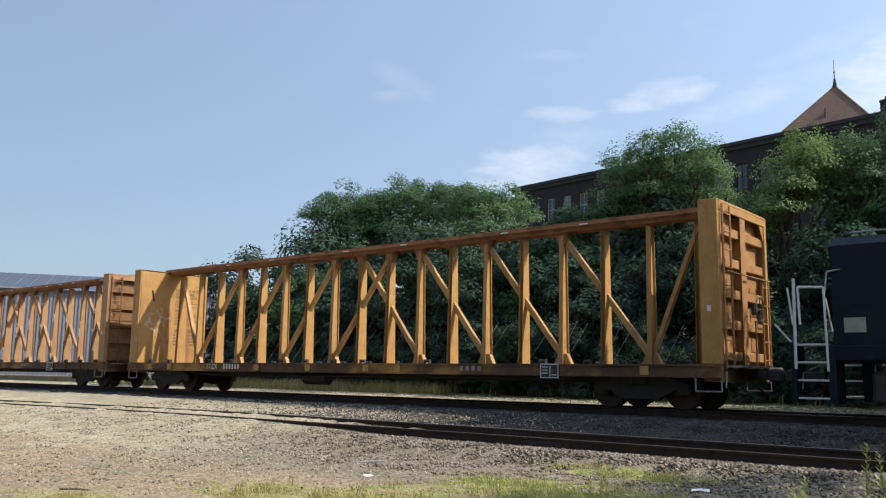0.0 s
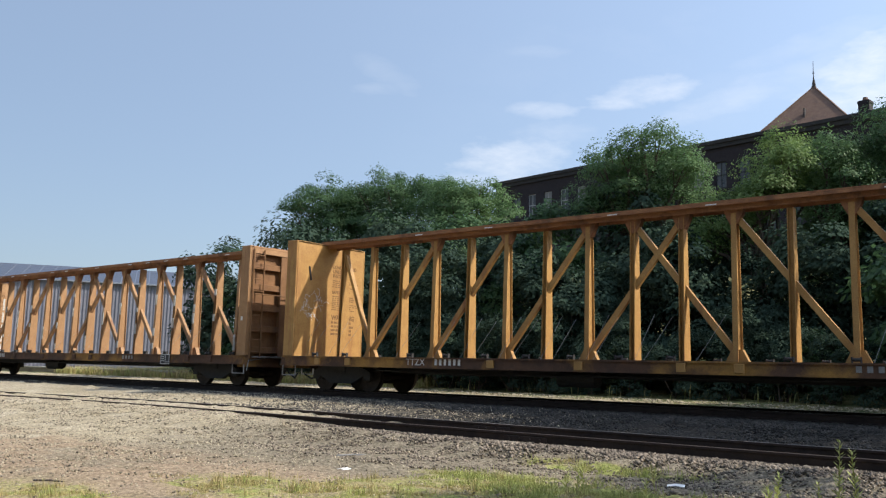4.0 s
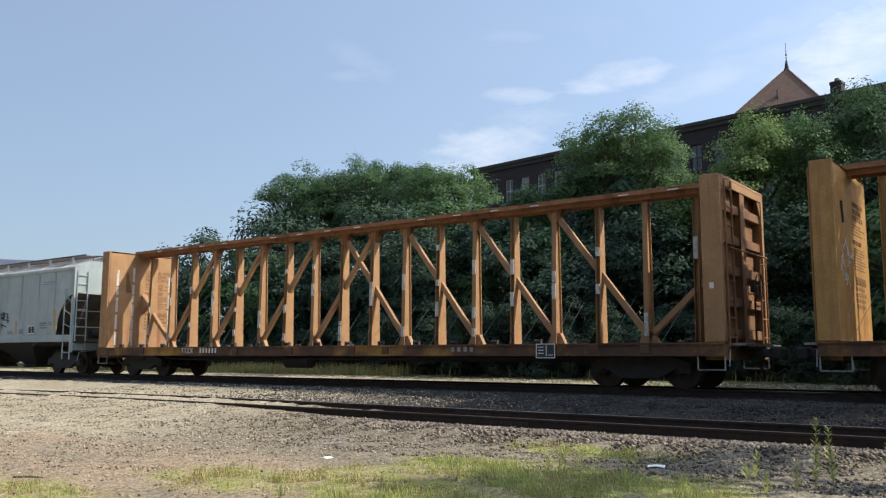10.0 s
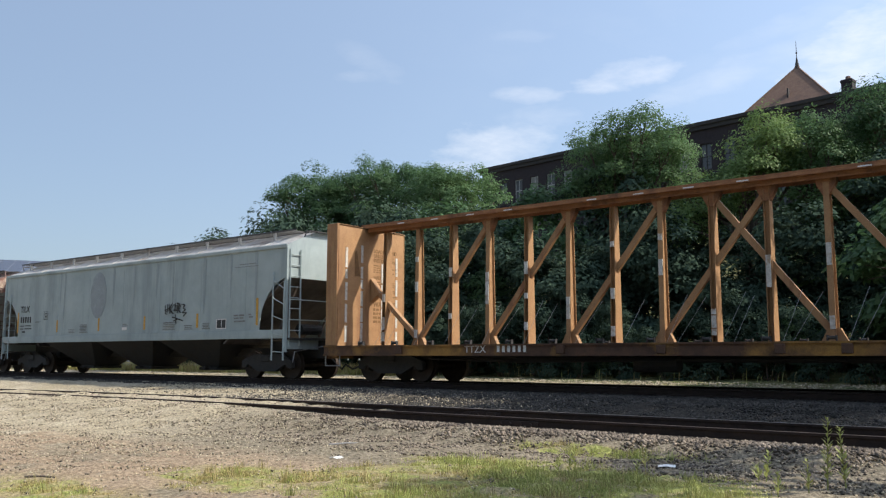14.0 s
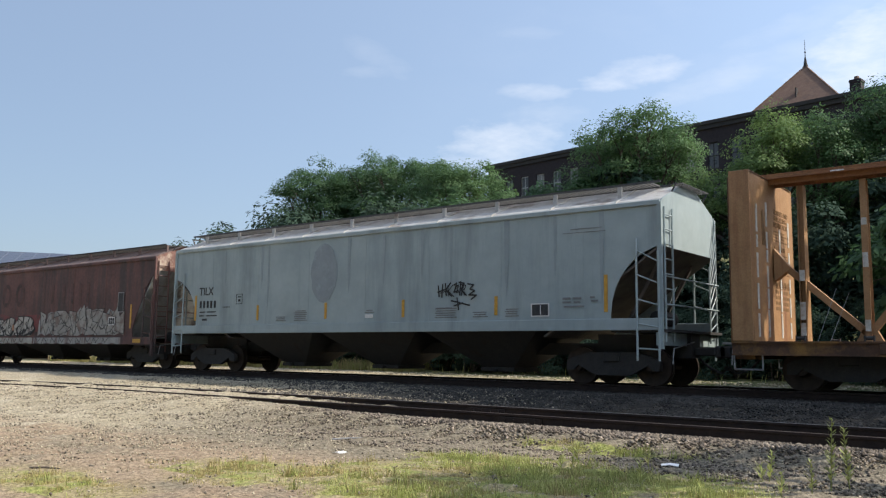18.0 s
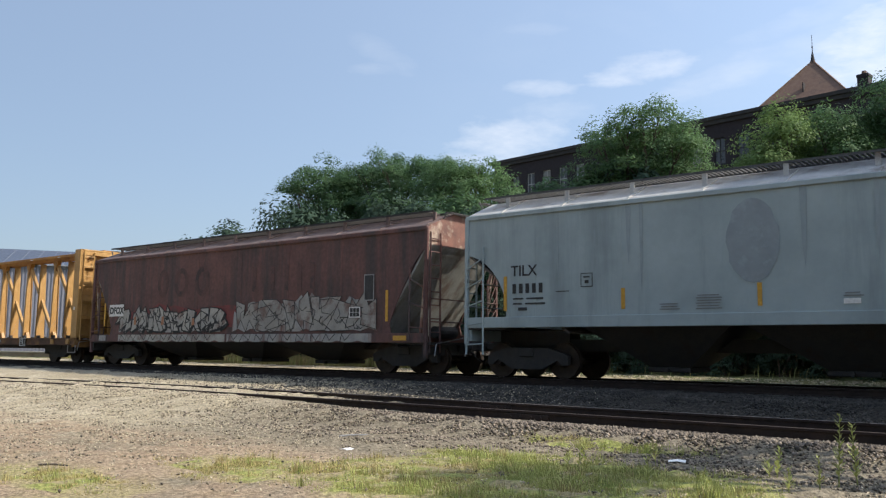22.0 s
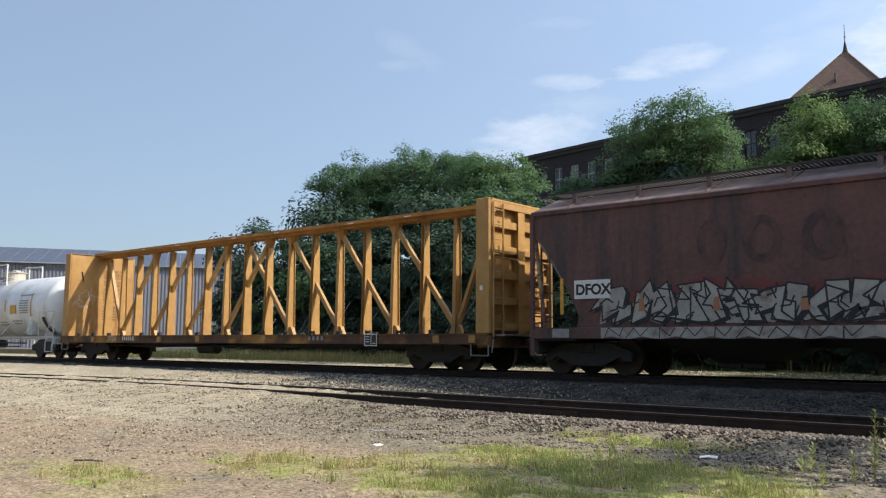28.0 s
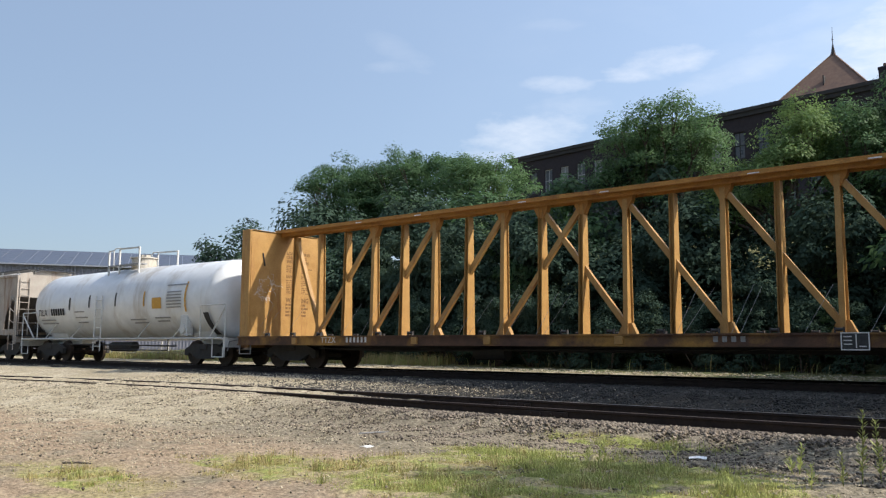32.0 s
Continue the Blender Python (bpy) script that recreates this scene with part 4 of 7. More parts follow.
# dark run-off streaks below the seams
M_STREAK = mat("grimy_grey_streak", (0.285, 0.335, 0.342), (0.26, 0.305, 0.312), 2.0, 0.6, c3=(0.31, 0.355, 0.365), stain=1.2, amount=0.5, streak=True, bump=0.0, fine=7.0, tone=(0.95, 1.04))
rk = random.Random(14)
for x_ in (-6.05, -4.25, -3.95, -0.55, 0.75, 2.1, 3.05, 4.75, 6.1, 7.3):
    w_ = rk.uniform(0.03, 0.085)
    zb = rk.uniform(1.7, 2.6)
    bm = B()
    prism(bm, [(x_ - w_, 3.9), (x_ - w_ * 0.7, zb + 0.5), (x_, zb), (x_ + w_ * 0.6, zb + 0.7), (x_ + w_, 3.9)], 1, yf - 0.0022, yf - 0.0005)
    part("grime_streak", bm, M_STREAK, HOP_G)
TAG = [[(2.30, 2.62), (2.34, 2.28)], [(2.5, 2.66), (2.46, 2.26)], [(2.28, 2.42), (2.62, 2.50)], [(2.62, 2.68), (2.66, 2.30)], [(2.86, 2.70), (2.64, 2.48), (2.9, 2.28)],
                [(3.0, 2.62), (3.12, 2.68), (3.06, 2.5), (3.0, 2.4), (3.2, 2.44)], [(3.3, 2.72), (3.26, 2.3)], [(3.22, 2.7), (3.45, 2.66), (3.4, 2.52), (3.28, 2.5), (3.5, 2.3)],
                [(3.6, 2.64), (3.85, 2.6), (3.7, 2.48), (3.9, 2.42), (3.65, 2.3), (3.98, 2.28), (3.75, 2.16)], [(2.9, 2.14), (3.7, 1.98)], [(3.15, 2.22), (3.22, 1.86)], [(3.02, 1.98), (3.4, 2.06)]]
strokes(HOP_G, [[(2.65 + (x - 2.3) * 0.72, 2.12 + (z - 2.3) * 0.82) for x, z in ln] for ln in TAG], 0.019, M_BLACKP, yf - 0.004)
strokes(HOP_G, [[(2.72 + (x - 2.3) * 0.68 + 0.03, 2.11 + (z - 2.3) * 0.7) for x, z in ln] for ln in TAG[2:8]], 0.012, M_BLACKP, yf - 0.014)
# an old round patch of grey on its side
bm = B()
prism(bm, [(-1.55 + 0.53 * math.cos(k * math.tau / 24) * (1 + 0.05 * math.sin(k * 2.3)), 2.92 + 0.86 * math.sin(k * math.tau / 24)) for k in range(24)], 1, yf - 0.0035, yf)
part("paint_patch", bm, mat("patch_grey_paint", (0.262, 0.298, 0.312), (0.236, 0.27, 0.284), 2.0, 0.6, c3=(0.30, 0.345, 0.36), stain=2.5, amount=0.35, bump=0.0, fine=7.0, tone=(0.95, 1.04)), HOP_G, "darker oval of grey touch-up paint")

HOP_R = hopper(-82.60, "oxide-red covered hopper with silver graffiti along its lower side", 8.20, M_RED, M_REDROOF, M_RED2, 3.86, 0.94, 4.36, 7.0,
               [(-5.2, -1.8), (-1.7, 1.7), (1.8, 5.2)], straight=True)
yr = -1.581
rnd = random.Random(4)
M_GRAFL = mat("bright_silver_graffiti_paint", (0.34, 0.325, 0.295), (0.25, 0.24, 0.22), 1.6, 0.5, c3=(0.16, 0.105, 0.09), stain=2.2, amount=0.5)


M_GRAFW = mat("pale_silver_graffiti_paint", (0.42, 0.40, 0.355), (0.31, 0.295, 0.265), 2.0, 0.5, c3=(0.20, 0.145, 0.125), stain=2.5, amount=0.4)
M_GRAFR = mat("red_graffiti_paint", (0.20, 0.045, 0.042), (0.14, 0.04, 0.038), 3.0, 0.6, c3=(0.10, 0.05, 0.045), stain=1.5, amount=0.4)
# angular letter-like shapes on a unit square
FORMS = [
    [(0, 0), (0.33, 0), (0.42, 0.28), (0.62, 0.28), (0.7, 0), (1.08, 0), (0.84, 0.6), (0.78, 1.0), (0.3, 0.93), (0.14, 0.5)],
    [(0, 0), (0.3, 0.05), (0.36, 0.36), (0.7, 0), (1.14, 0.02), (0.66, 0.5), (1.05, 0.9), (0.74, 1.0), (0.4, 0.66), (0.36, 1.05), (0.0, 0.95)],
    [(0.05, 0), (0.95, 0.02), (0.84, 0.26), (0.66, 0.3), (0.7, 0.92), (0.28, 1.0), (0.25, 0.32), (0.0, 0.22)],
    [(0.2, 0), (0.8, 0.0), (1.05, 0.3), (1.0, 0.75), (0.75, 1.0), (0.25, 0.98), (-0.02, 0.7), (0.0, 0.28)],
    [(0, 0), (0.32, 0), (0.36, 0.34), (0.75, -0.02), (1.16, 0.1), (0.76, 0.45), (1.0, 0.7), (0.72, 1.02), (0.04, 0.95)],
    [(0, 0.1), (0.5, 0), (1.35, 0.25), (0.92, 0.34), (1.05, 0.6), (0.6, 0.56), (0.84, 0.95), (0.3, 1.0), (0.04, 0.7), (0.36, 0.5), (0.1, 0.36)],
    [(0, 0.0), (0.4, 0.1), (0.5, 0.55), (0.62, 0.1), (1.1, 0), (0.95, 0.95), (0.68, 0.7), (0.5, 1.15), (0.34, 0.72), (0.08, 0.95)],
]


def piece(x0, x1, z0, z1, order, seed, fill, line, shade):
    """A row of overlapping spray-painted shapes with dark edges, inner lines and a drop shadow."""
    r = random.Random(seed)
    w = (x1 - x0) / len(order)
    for k, f in enumerate(order):
        lean, top, base = r.uniform(-0.3, 0.3), z1 + r.uniform(-0.14, 0.16), z0 + r.uniform(-0.02, 0.03)
        wide, turn, flip = w * r.uniform(1.25, 1.6), r.choice((-1, 1)), r.choice((-1, 1))
        form = [(0.5 + (u - 0.5) * flip, 0.5 + (v - 0.5) * turn) for u, v in FORMS[f]]
        a = r.uniform(-0.55, 0.55)
        form = [(0.5 + (u - 0.5) * math.cos(a) - (v - 0.5) * math.sin(a), 0.5 + (u - 0.5) * math.sin(a) + (v - 0.5) * math.cos(a)) for u, v in form]
        put = [(x0 + k * w + wide * (u + lean * v) + r.uniform(-0.08, 0.08), max(z0 - 0.01, base + (top - base) * v + r.uniform(-0.09, 0.09))) for u, v in form]
        y = yr - 0.0095 - 0.0016 * k
        if shade:
            blob(HOP_R, [(u + 0.09, v - 0.05) for u, v in put], M_BLACKP, y + 0.0009, "graffiti_shade")
        blob(HOP_R, put, fill, y, "graffiti_letter")
        strokes(HOP_R, [put + put[:1]], line, M_BLACKP, y - 0.001, "graffiti_contour")
        cx, cz, rx, rz = x0 + (k + 0.55 + lean * 0.4) * w, (base + top) / 2, w * 0.5, (top - base) / 2
        lines = []
        for _ in range(4):
            px_, pz_, a = cx + r.uniform(-0.5, 0.5) * rx, cz + r.uniform(-0.7, 0.5) * rz, r.uniform(0, 6.28)
            lines.append([(px_, pz_), (px_ + 0.18 * math.cos(a), pz_ + 0.2 * math.sin(a)), (px_ + 0.34 * math.cos(a + 0.6), pz_ + 0.3 * math.sin(a + 0.6))])
        strokes(HOP_R, lines, line * 0.9, M_BLACKP, y - 0.007, "graffiti_line")
        if k % 3 == 1 and shade:
            blob(HOP_R, [(cx - 0.07, cz - rz * 0.4), (cx + 0.08, cz - rz * 0.35), (cx + 0.06, cz + rz * 0.3), (cx - 0.05, cz + rz * 0.25)], M_GRAFO, y - 0.010, "graffiti_accent")


def spiky(x0, x1, z0, z1, seed, step):
    """A ragged painted patch with pointed upper and lower edges."""
    r = random.Random(seed)
    n = int((x1 - x0) / step)
    lo = [(x0 + (x1 - x0) * k / n, z0 + (r.uniform(0.0, 0.12) if k % 2 else 0)) for k in range(n + 1)]
    hi = [(x1 - (x1 - x0) * (k + 0.3) / (n + 0.6), z1 + r.uniform(-0.25, 0.2) * (1 if k % 2 else 0.3)) for k in range(n + 1)]
    return lo + hi


# dull red cloud, silver ground, then the two rows of shapes
blob(HOP_R, spiky(-6.0, 0.75, 1.3, 2.0, 2, 0.5), M_GRAFR, yr - 0.003, "graffiti_cloud")
blob(HOP_R, spiky(-6.35, -0.25, 1.16, 1.62, 5, 0.24), M_GRAF, yr - 0.0055)
blob(HOP_R, spiky(0.2, 6.45, 1.16, 1.80, 6, 0.30), M_GRAF, yr - 0.0055)
blob(HOP_R, spiky(0.9, 5.9, 1.6, 2.10, 7, 0.22), M_GRAF2, yr - 0.0048)
for k, (a, b) in enumerate(((-6.3, -0.1), (0.0, 6.3))):
    foot_z = [(a + (b - a) * j / 24, 0.845 + (0.05 if j % 3 == 1 else 0.0)) for j in range(25)]
    blob(HOP_R, foot_z + [(b, 1.09), (a, 1.09)], (M_GRAFW, M_GRAF)[k], -1.629, "sill_wash")
    rs_ = random.Random(40 + k)
    strokes(HOP_R, [[(a + q * 0.62 + rs_.uniform(0, 0.2), 0.86), (a + q * 0.62 + 0.2, 1.08), (a + q * 0.62 + rs_.uniform(0.3, 0.5), 0.9), (a + q * 0.62 + 0.55, 1.08)] for q in range(9)], 0.010, M_BLACKP, -1.6305, "graffiti_line")
piece(-6.25, -0.35, 1.17, 1.93, (5, 6, 1, 5, 6, 2, 5, 1, 6, 5), 3, M_GRAFW, 0.018, True)
piece(0.35, 6.0, 1.17, 2.08, (6, 5, 1, 6, 0, 5, 6), 12, M_GRAFL, 0.010, False)
# ghosts of old large lettering, as plain dark shapes
M_GHOST = mat("dull_dark_lettering", (0.050, 0.040, 0.042), (0.072, 0.048, 0.045), 1.2, 0.8, c3=(0.115, 0.062, 0.055), stain=2.0, amount=0.95)
for cx, w_ in ((-3.67, 0.25), (-2.62, 0.33), (-1.44, 0.33)):
    bm = B()
    k_ = 24
    lp = [[bm.verts.new((cx + (w_ + o) * math.cos(q * math.tau / k_), yr - 0.003, 2.85 + (0.42 + o) * math.sin(q * math.tau / k_))) for q in range(k_)] for o in (-0.11, 0.07)]
    for q in range(k_):
        bm.faces.new((lp[0][q], lp[1][q], lp[1][(q + 1) % k_], lp[0][(q + 1) % k_]))
    part("faded_mark", bm, M_GHOST, HOP_R)
for x_, w_ in ((1.22, 0.09), (2.08, 0.09), (2.72, 0.09), (3.3, 0.09), (3.85, 0.09)):
    blob(HOP_R, [(x_ - w_, 2.42), (x_ + w_ * 0.9, 2.38), (x_ + w_, 3.16), (x_ - w_ * 0.95, 3.20)], M_GHOST, yr - 0.003, "faded_mark")
sg = part("sign_plate", box(B(), -6.99, -6.05, yr - 0.034, yr - 0.026, 1.76, 2.19), M_MARK, HOP_R, "white plate with black reporting marks")
lettering("DFOX", 0.33, M_BLACKP, sg, pose(-6.95, yr - 0.037, 1.86, 90, 0, 0), bold=0.012)
bars([(-7.6, -7.14, 0.87, 1.07)], M_STEEL, HOP_R, -1.628, -1, "grey_patch")
rp = part("data_panel", box(B(), 5.44, 5.81, yr - 0.03, yr - 0.022, 1.56, 1.80), M_PANEL, HOP_R, "black data panel with white border")
bars([(5.41, 5.84, 1.53, 1.56), (5.41, 5.84, 1.80, 1.83), (5.41, 5.44, 1.56, 1.80), (5.81, 5.84, 1.56, 1.80), (5.56, 5.57, 1.57, 1.79), (5.68, 5.69, 1.57, 1.79), (5.45, 5.8, 1.675, 1.685)], M_MARK, rp, yr - 0.03, -1, "panel_mark")
part("placard_frame", box(B(), 5.99, 6.31, yr - 0.02, yr, 2.02, 2.69), M_PANEL, HOP_R, "dark upright placard frame")
bars([(5.96, 6.34, 1.99, 2.02), (5.96, 6.34, 2.69, 2.72), (5.96, 5.99, 2.02, 2.69), (6.31, 6.34, 2.02, 2.69)], M_STEEL, HOP_R, yr - 0.02, -1, "frame_edge")
reflectors(HOP_R, (-7.35, 6.80), yr, 1.41, 0.85)
bars([(7.09, 7.56, 0.90, 1.03)], M_REFL, HOP_R, yr - 0.055, -1, "yellow_patch")

LUMBER_3 = centre_beam(-103.55, "bright yellow centre-beam lumber car, empty, clean deck and bulkheads", M_YEL2, bulkhead_scrawl, chord=mat("yellow_brown_chord", (0.44, 0.22, 0.05), (0.36, 0.165, 0.04), 2.2, 0.65, c3=(0.24, 0.10, 0.03), amount=0.3))


# ----- tank car -----
def tank_car(x0):
    car = thing("tank_car", "white tank car with black marks, orange stripes and a railed dome", "railcar")
    CARS.append((car, x0))
    half, R, zc = 7.0, 1.42, 2.31
    bm = B()
    prof = []
    for k in range(7):
        a = k / 6 * math.pi / 2
        prof.append((-half + 0.75 - 0.75 * math.cos(a), R * math.sin(a)))
    prof += [(-3.5, R + 0.02), (0, R + 0.04), (3.5, R + 0.02)]
    prof += [(-x, r) for x, r in prof[6::-1]]
    n = 48
    rings = []
    for x, r in prof:
        if r < 1e-4:
            rings.append([bm.verts.new((x, 0, zc))])
        else:
            rings.append([bm.verts.new((x, r * math.cos(k * math.tau / n), zc + r * math.sin(k * math.tau / n))) for k in range(n)])
    for a, b in zip(rings, rings[1:]):
        for k in range(n):
            l = (k + 1) % n
            if len(a) == 1:
                bm.faces.new((a[0], b[l], b[k]))
            elif len(b) == 1:
                bm.faces.new((a[k], a[l], b[0]))
            else:
                bm.faces.new((a[k], a[l], b[l], b[k]))
    bmesh.ops.recalc_face_normals(bm, faces=bm.faces[:])
    part("tank", bm, M_WHITE, car, smooth=True)
    for x in (-half + 0.75, half - 0.75, -0.5, 1.2):
        bm = B()
        for k in range(48):
            a, b = k / 48 * math.tau, (k + 1) / 48 * math.tau
            q = [(x - 0.02, 1.432, a), (x + 0.02, 1.432, a), (x + 0.02, 1.432, b), (x - 0.02, 1.432, b)]
            rr = R + 0.045
            bm.faces.new([bm.verts.new((xx, rr * math.cos(t), zc + rr * math.sin(t))) for xx, _, t in q])
        part("weld_band", bm, M_WHITE, car)
    bm = B()
    DX = -0.2
    tube(bm, (DX, 0, zc + R - 0.1), (DX, 0, zc + R + 0.42), 0.48, n=20)
    tube(bm, (DX, 0, zc + R + 0.42), (DX, 0, zc + R + 0.46), 0.54, n=20)
    tube(bm, (DX - 0.15, 0, zc + R + 0.46), (DX - 0.15, 0, zc + R + 0.6), 0.07, n=8)
    box(bm, DX + 0.05, DX + 0.3, -0.1, 0.1, zc + R + 0.46, zc + R + 0.56)
    part("dome", bm, mat("cream_dome_paint", (0.55, 0.50, 0.42), (0.45, 0.41, 0.34), 5.0, 0.6), car, "dirty cream dome with fittings")
    zp = zc + R + 0.10
    bm = B()
    for y in (-0.7, 0.7):
        box(bm, -1.4, 0.85, y - 0.2, y + 0.2, zp, zp + 0.04)
    part("walkway", bm, M_STEEL, car)
    for y in (-0.85, 0.85):
        bm = B()
        for x in (-1.4, -0.6, 0.85):
            bar(bm, (x, y, zp - 0.5), (x, y, zp + 0.65), 0.06, 0.06)
        bar(bm, (-1.4, y, zp + 0.63), (-1.05, y, zp + 0.63), 0.05, 0.05)
        bar(bm, (-0.6, y, zp + 0.68), (0.85, y, zp + 0.65), 0.06, 0.06)
        rod(bm, [(-1.05, y, zp - 0.2), (-1.05, y, zp + 0.63), (-0.95, y, zp + 0.71), (-0.6, y, zp + 0.71)], 0.025)
        part("dome_rail", bm, M_PALE, car, "white handrail round the dome")
    for x in (-1.4, 0.85):
        bm = B()
        bar(bm, (x, -0.85, zp + 0.63), (x, 0.85, zp + 0.63), 0.05, 0.05)
        part("dome_rail", bm, M_PALE, car)
    for sy in (-1, 1):
        ladder(car, ((-1.1, sy * 1.52, 0.45), (-1.1, sy * 1.50, zc + 0.3)), ((-0.6, sy * 1.52, 0.45), (-0.6, sy * 1.50, zc + 0.3)), 6, M_PALE)
        bm = B()
        rod(bm, [(-half - 0.3, sy * 1.52, 0.92), (half + 0.3, sy * 1.52, 0.92)], 0.03)
        for x in (-4.8, -2.6, 2.4, 4.7):
            rod(bm, [(x - 0.35, sy * 1.52, 0.92), (x, sy * 1.2, 1.55)], 0.02)
        part("side_handrail", bm, M_PALE, car)
    for s in (-1, 1):
        bm = B()
        box(bm, min(s * 4.3, s * 7.35), max(s * 4.3, s * 7.35), -0.3, 0.3, 0.72, 1.05)
        prism(bm, [(-1.05, 1.55), (-0.75, 0.95), (0.75, 0.95), (1.05, 1.55), (0.9, 1.45), (-0.9, 1.45)], 0, min(s * 4.6, s * 5.9), max(s * 4.6, s * 5.9))
        part("stub_sill", bm, M_WHITE, car)
        bm = B()
        box(bm, min(s * 6.3, s * 7.4), max(s * 6.3, s * 7.4), -1.5, 1.5, 0.9, 0.95)
        box(bm, min(s * 7.3, s * 7.4), max(s * 7.3, s * 7.4), -1.5, 1.5, 0.62, 0.9)
        part("end_platform", bm, M_PALE, car)
        for sy in (-1, 1):
            bm = B()
            rod(bm, [(s * 7.35, sy * 1.48, 0.3), (s * 7.35, sy * 1.48, 2.05), (s * 5.95, sy * 1.48, 2.05), (s * 5.95, sy * 1.48, 0.92)], 0.022)
            rod(bm, [(s * 7.35, sy * 1.48, 1.95), (s * 6.4, sy * 1.4, 0.95)], 0.03)
            part("corner_handrail", bm, M_PALE, car)
            bm = B()
            rod(bm, [(s * 7.3, sy * 1.5, 0.62), (s * 7.3, sy * 1.5, 0.3), (s * 6.7, sy * 1.5, 0.3), (s * 6.7, sy * 1.5, 0.92)], 0.02)
            part("sill_step", bm, M_PALE, car)
        truck(car, s * 5.6)
        coupler(car, s * 7.4, s)
    # valve box and brake gear
    bm = B()
    box(bm, 4.55, 4.95, -1.35, -1.05, 1.0, 1.75, 0.03)
    tube(bm, (4.75, -1.4, 1.25), (4.75, -1.3, 1.25), 0.16, n=14)
    part("brake_valve", bm, M_PALE, car)
    bm = B()
    tube(bm, (-1.2, -0.6, 0.62), (0.4, -0.6, 0.62), 0.2, n=12)
    rod(bm, [(-4.0, -1.1, 0.7), (4.0, -1.1, 0.66)], 0.03)
    rod(bm, [(-0.8, -1.2, 0.92), (-0.8, -1.2, 0.5), (3.6, -1.2, 0.5), (3.6, -1.2, 0.92)], 0.02)
    part("air_reservoir", bm, M_DARK, car)

    def on_tank(x0_, x1_, z0_, z1_, material, name, label=""):
        """A painted patch that follows the tank's round side."""
        m = B()
        k_ = 5
        rr = R + 0.047
        rows_ = []
        for j in range(k_ + 1):
            zz = z0_ + (z1_ - z0_) * j / k_
            yy = -math.sqrt(max(rr * rr - (zz - zc) ** 2, 0.0))
            rows_.append((m.verts.new((x0_, yy, zz)), m.verts.new((x1_, yy, zz))))
        for a_, b_ in zip(rows_, rows_[1:]):
            m.faces.new((a_[0], a_[1], b_[1], b_[0]))
        return part(name, m, material, car, label)

    on_tank(5.95, 6.25, zc - 1.25, zc - 0.5, M_DARK, "drip_stain", "dark drip stain")
    w = lettering("TILX", 0.40, M_BLACKP, car, pose(-5.95, -1.475, zc - 0.42, 90, 0, 0))
    for k in range(6):
        on_tank(-4.9 + k * 0.2, -4.76 + k * 0.2, zc - 0.41, zc - 0.13, M_BLACKP, "number_bar")
    for x, z0_, z1_, mm in ((-3.3, zc - 0.2, zc + 0.3, M_PANEL), (-1.7, zc - 0.15, zc + 0.35, M_PANEL), (0.3, zc - 0.15, zc + 0.38, M_PANEL), (2.3, zc - 0.2, zc + 0.36, M_REFL), (4.95, zc - 0.45, zc + 0.62, M_REFL)):
        on_tank(x - 0.05, x + 0.05, z0_, z1_, mm, "stripe")
    on_tank(2.85, 3.45, zc - 0.3, zc + 0.1, M_REFL, "yellow_placard", "yellow square placard")
    for k in range(6):
        on_tank(3.8, 4.7, zc - 0.3 + k * 0.11, zc - 0.25 + k * 0.11, M_STEEL, "stencil_bar")
    for a_, b_, z_ in ((-5.9, -4.6, -0.62), (-5.9, -4.5, -0.76), (-2.9, -2.1, -0.32), (-2.9, -1.9, -0.55), (-2.8, -2.0, -0.75), (1.2, 2.3, -0.7), (1.4, 2.4, -0.82), (2.9, 3.9, -0.66), (3.0, 3.8, -0.78), (3.7, 5.0, 0.5)):
        on_tank(a_, b_, zc + z_, zc + z_ + 0.05, M_STEEL, "stencil_bar")
    return car


tank_car(-123.05)
M_BEIGE = mat("weathered_beige_paint", (0.40, 0.36, 0.31), (0.33, 0.29, 0.25), 1.8, 0.7, c3=(0.19, 0.105, 0.065), stain=1.3, amount=0.42, streak=True)
hopper(-139.6, "weathered beige covered hopper with rusty end and ladders", 8.7, M_BEIGE, M_GREY2, M_BEIGE, 3.75, 1.2, 4.05, 7.25, [(-5.6, -2.0), (-1.9, 1.9), (2.0, 5.6)])


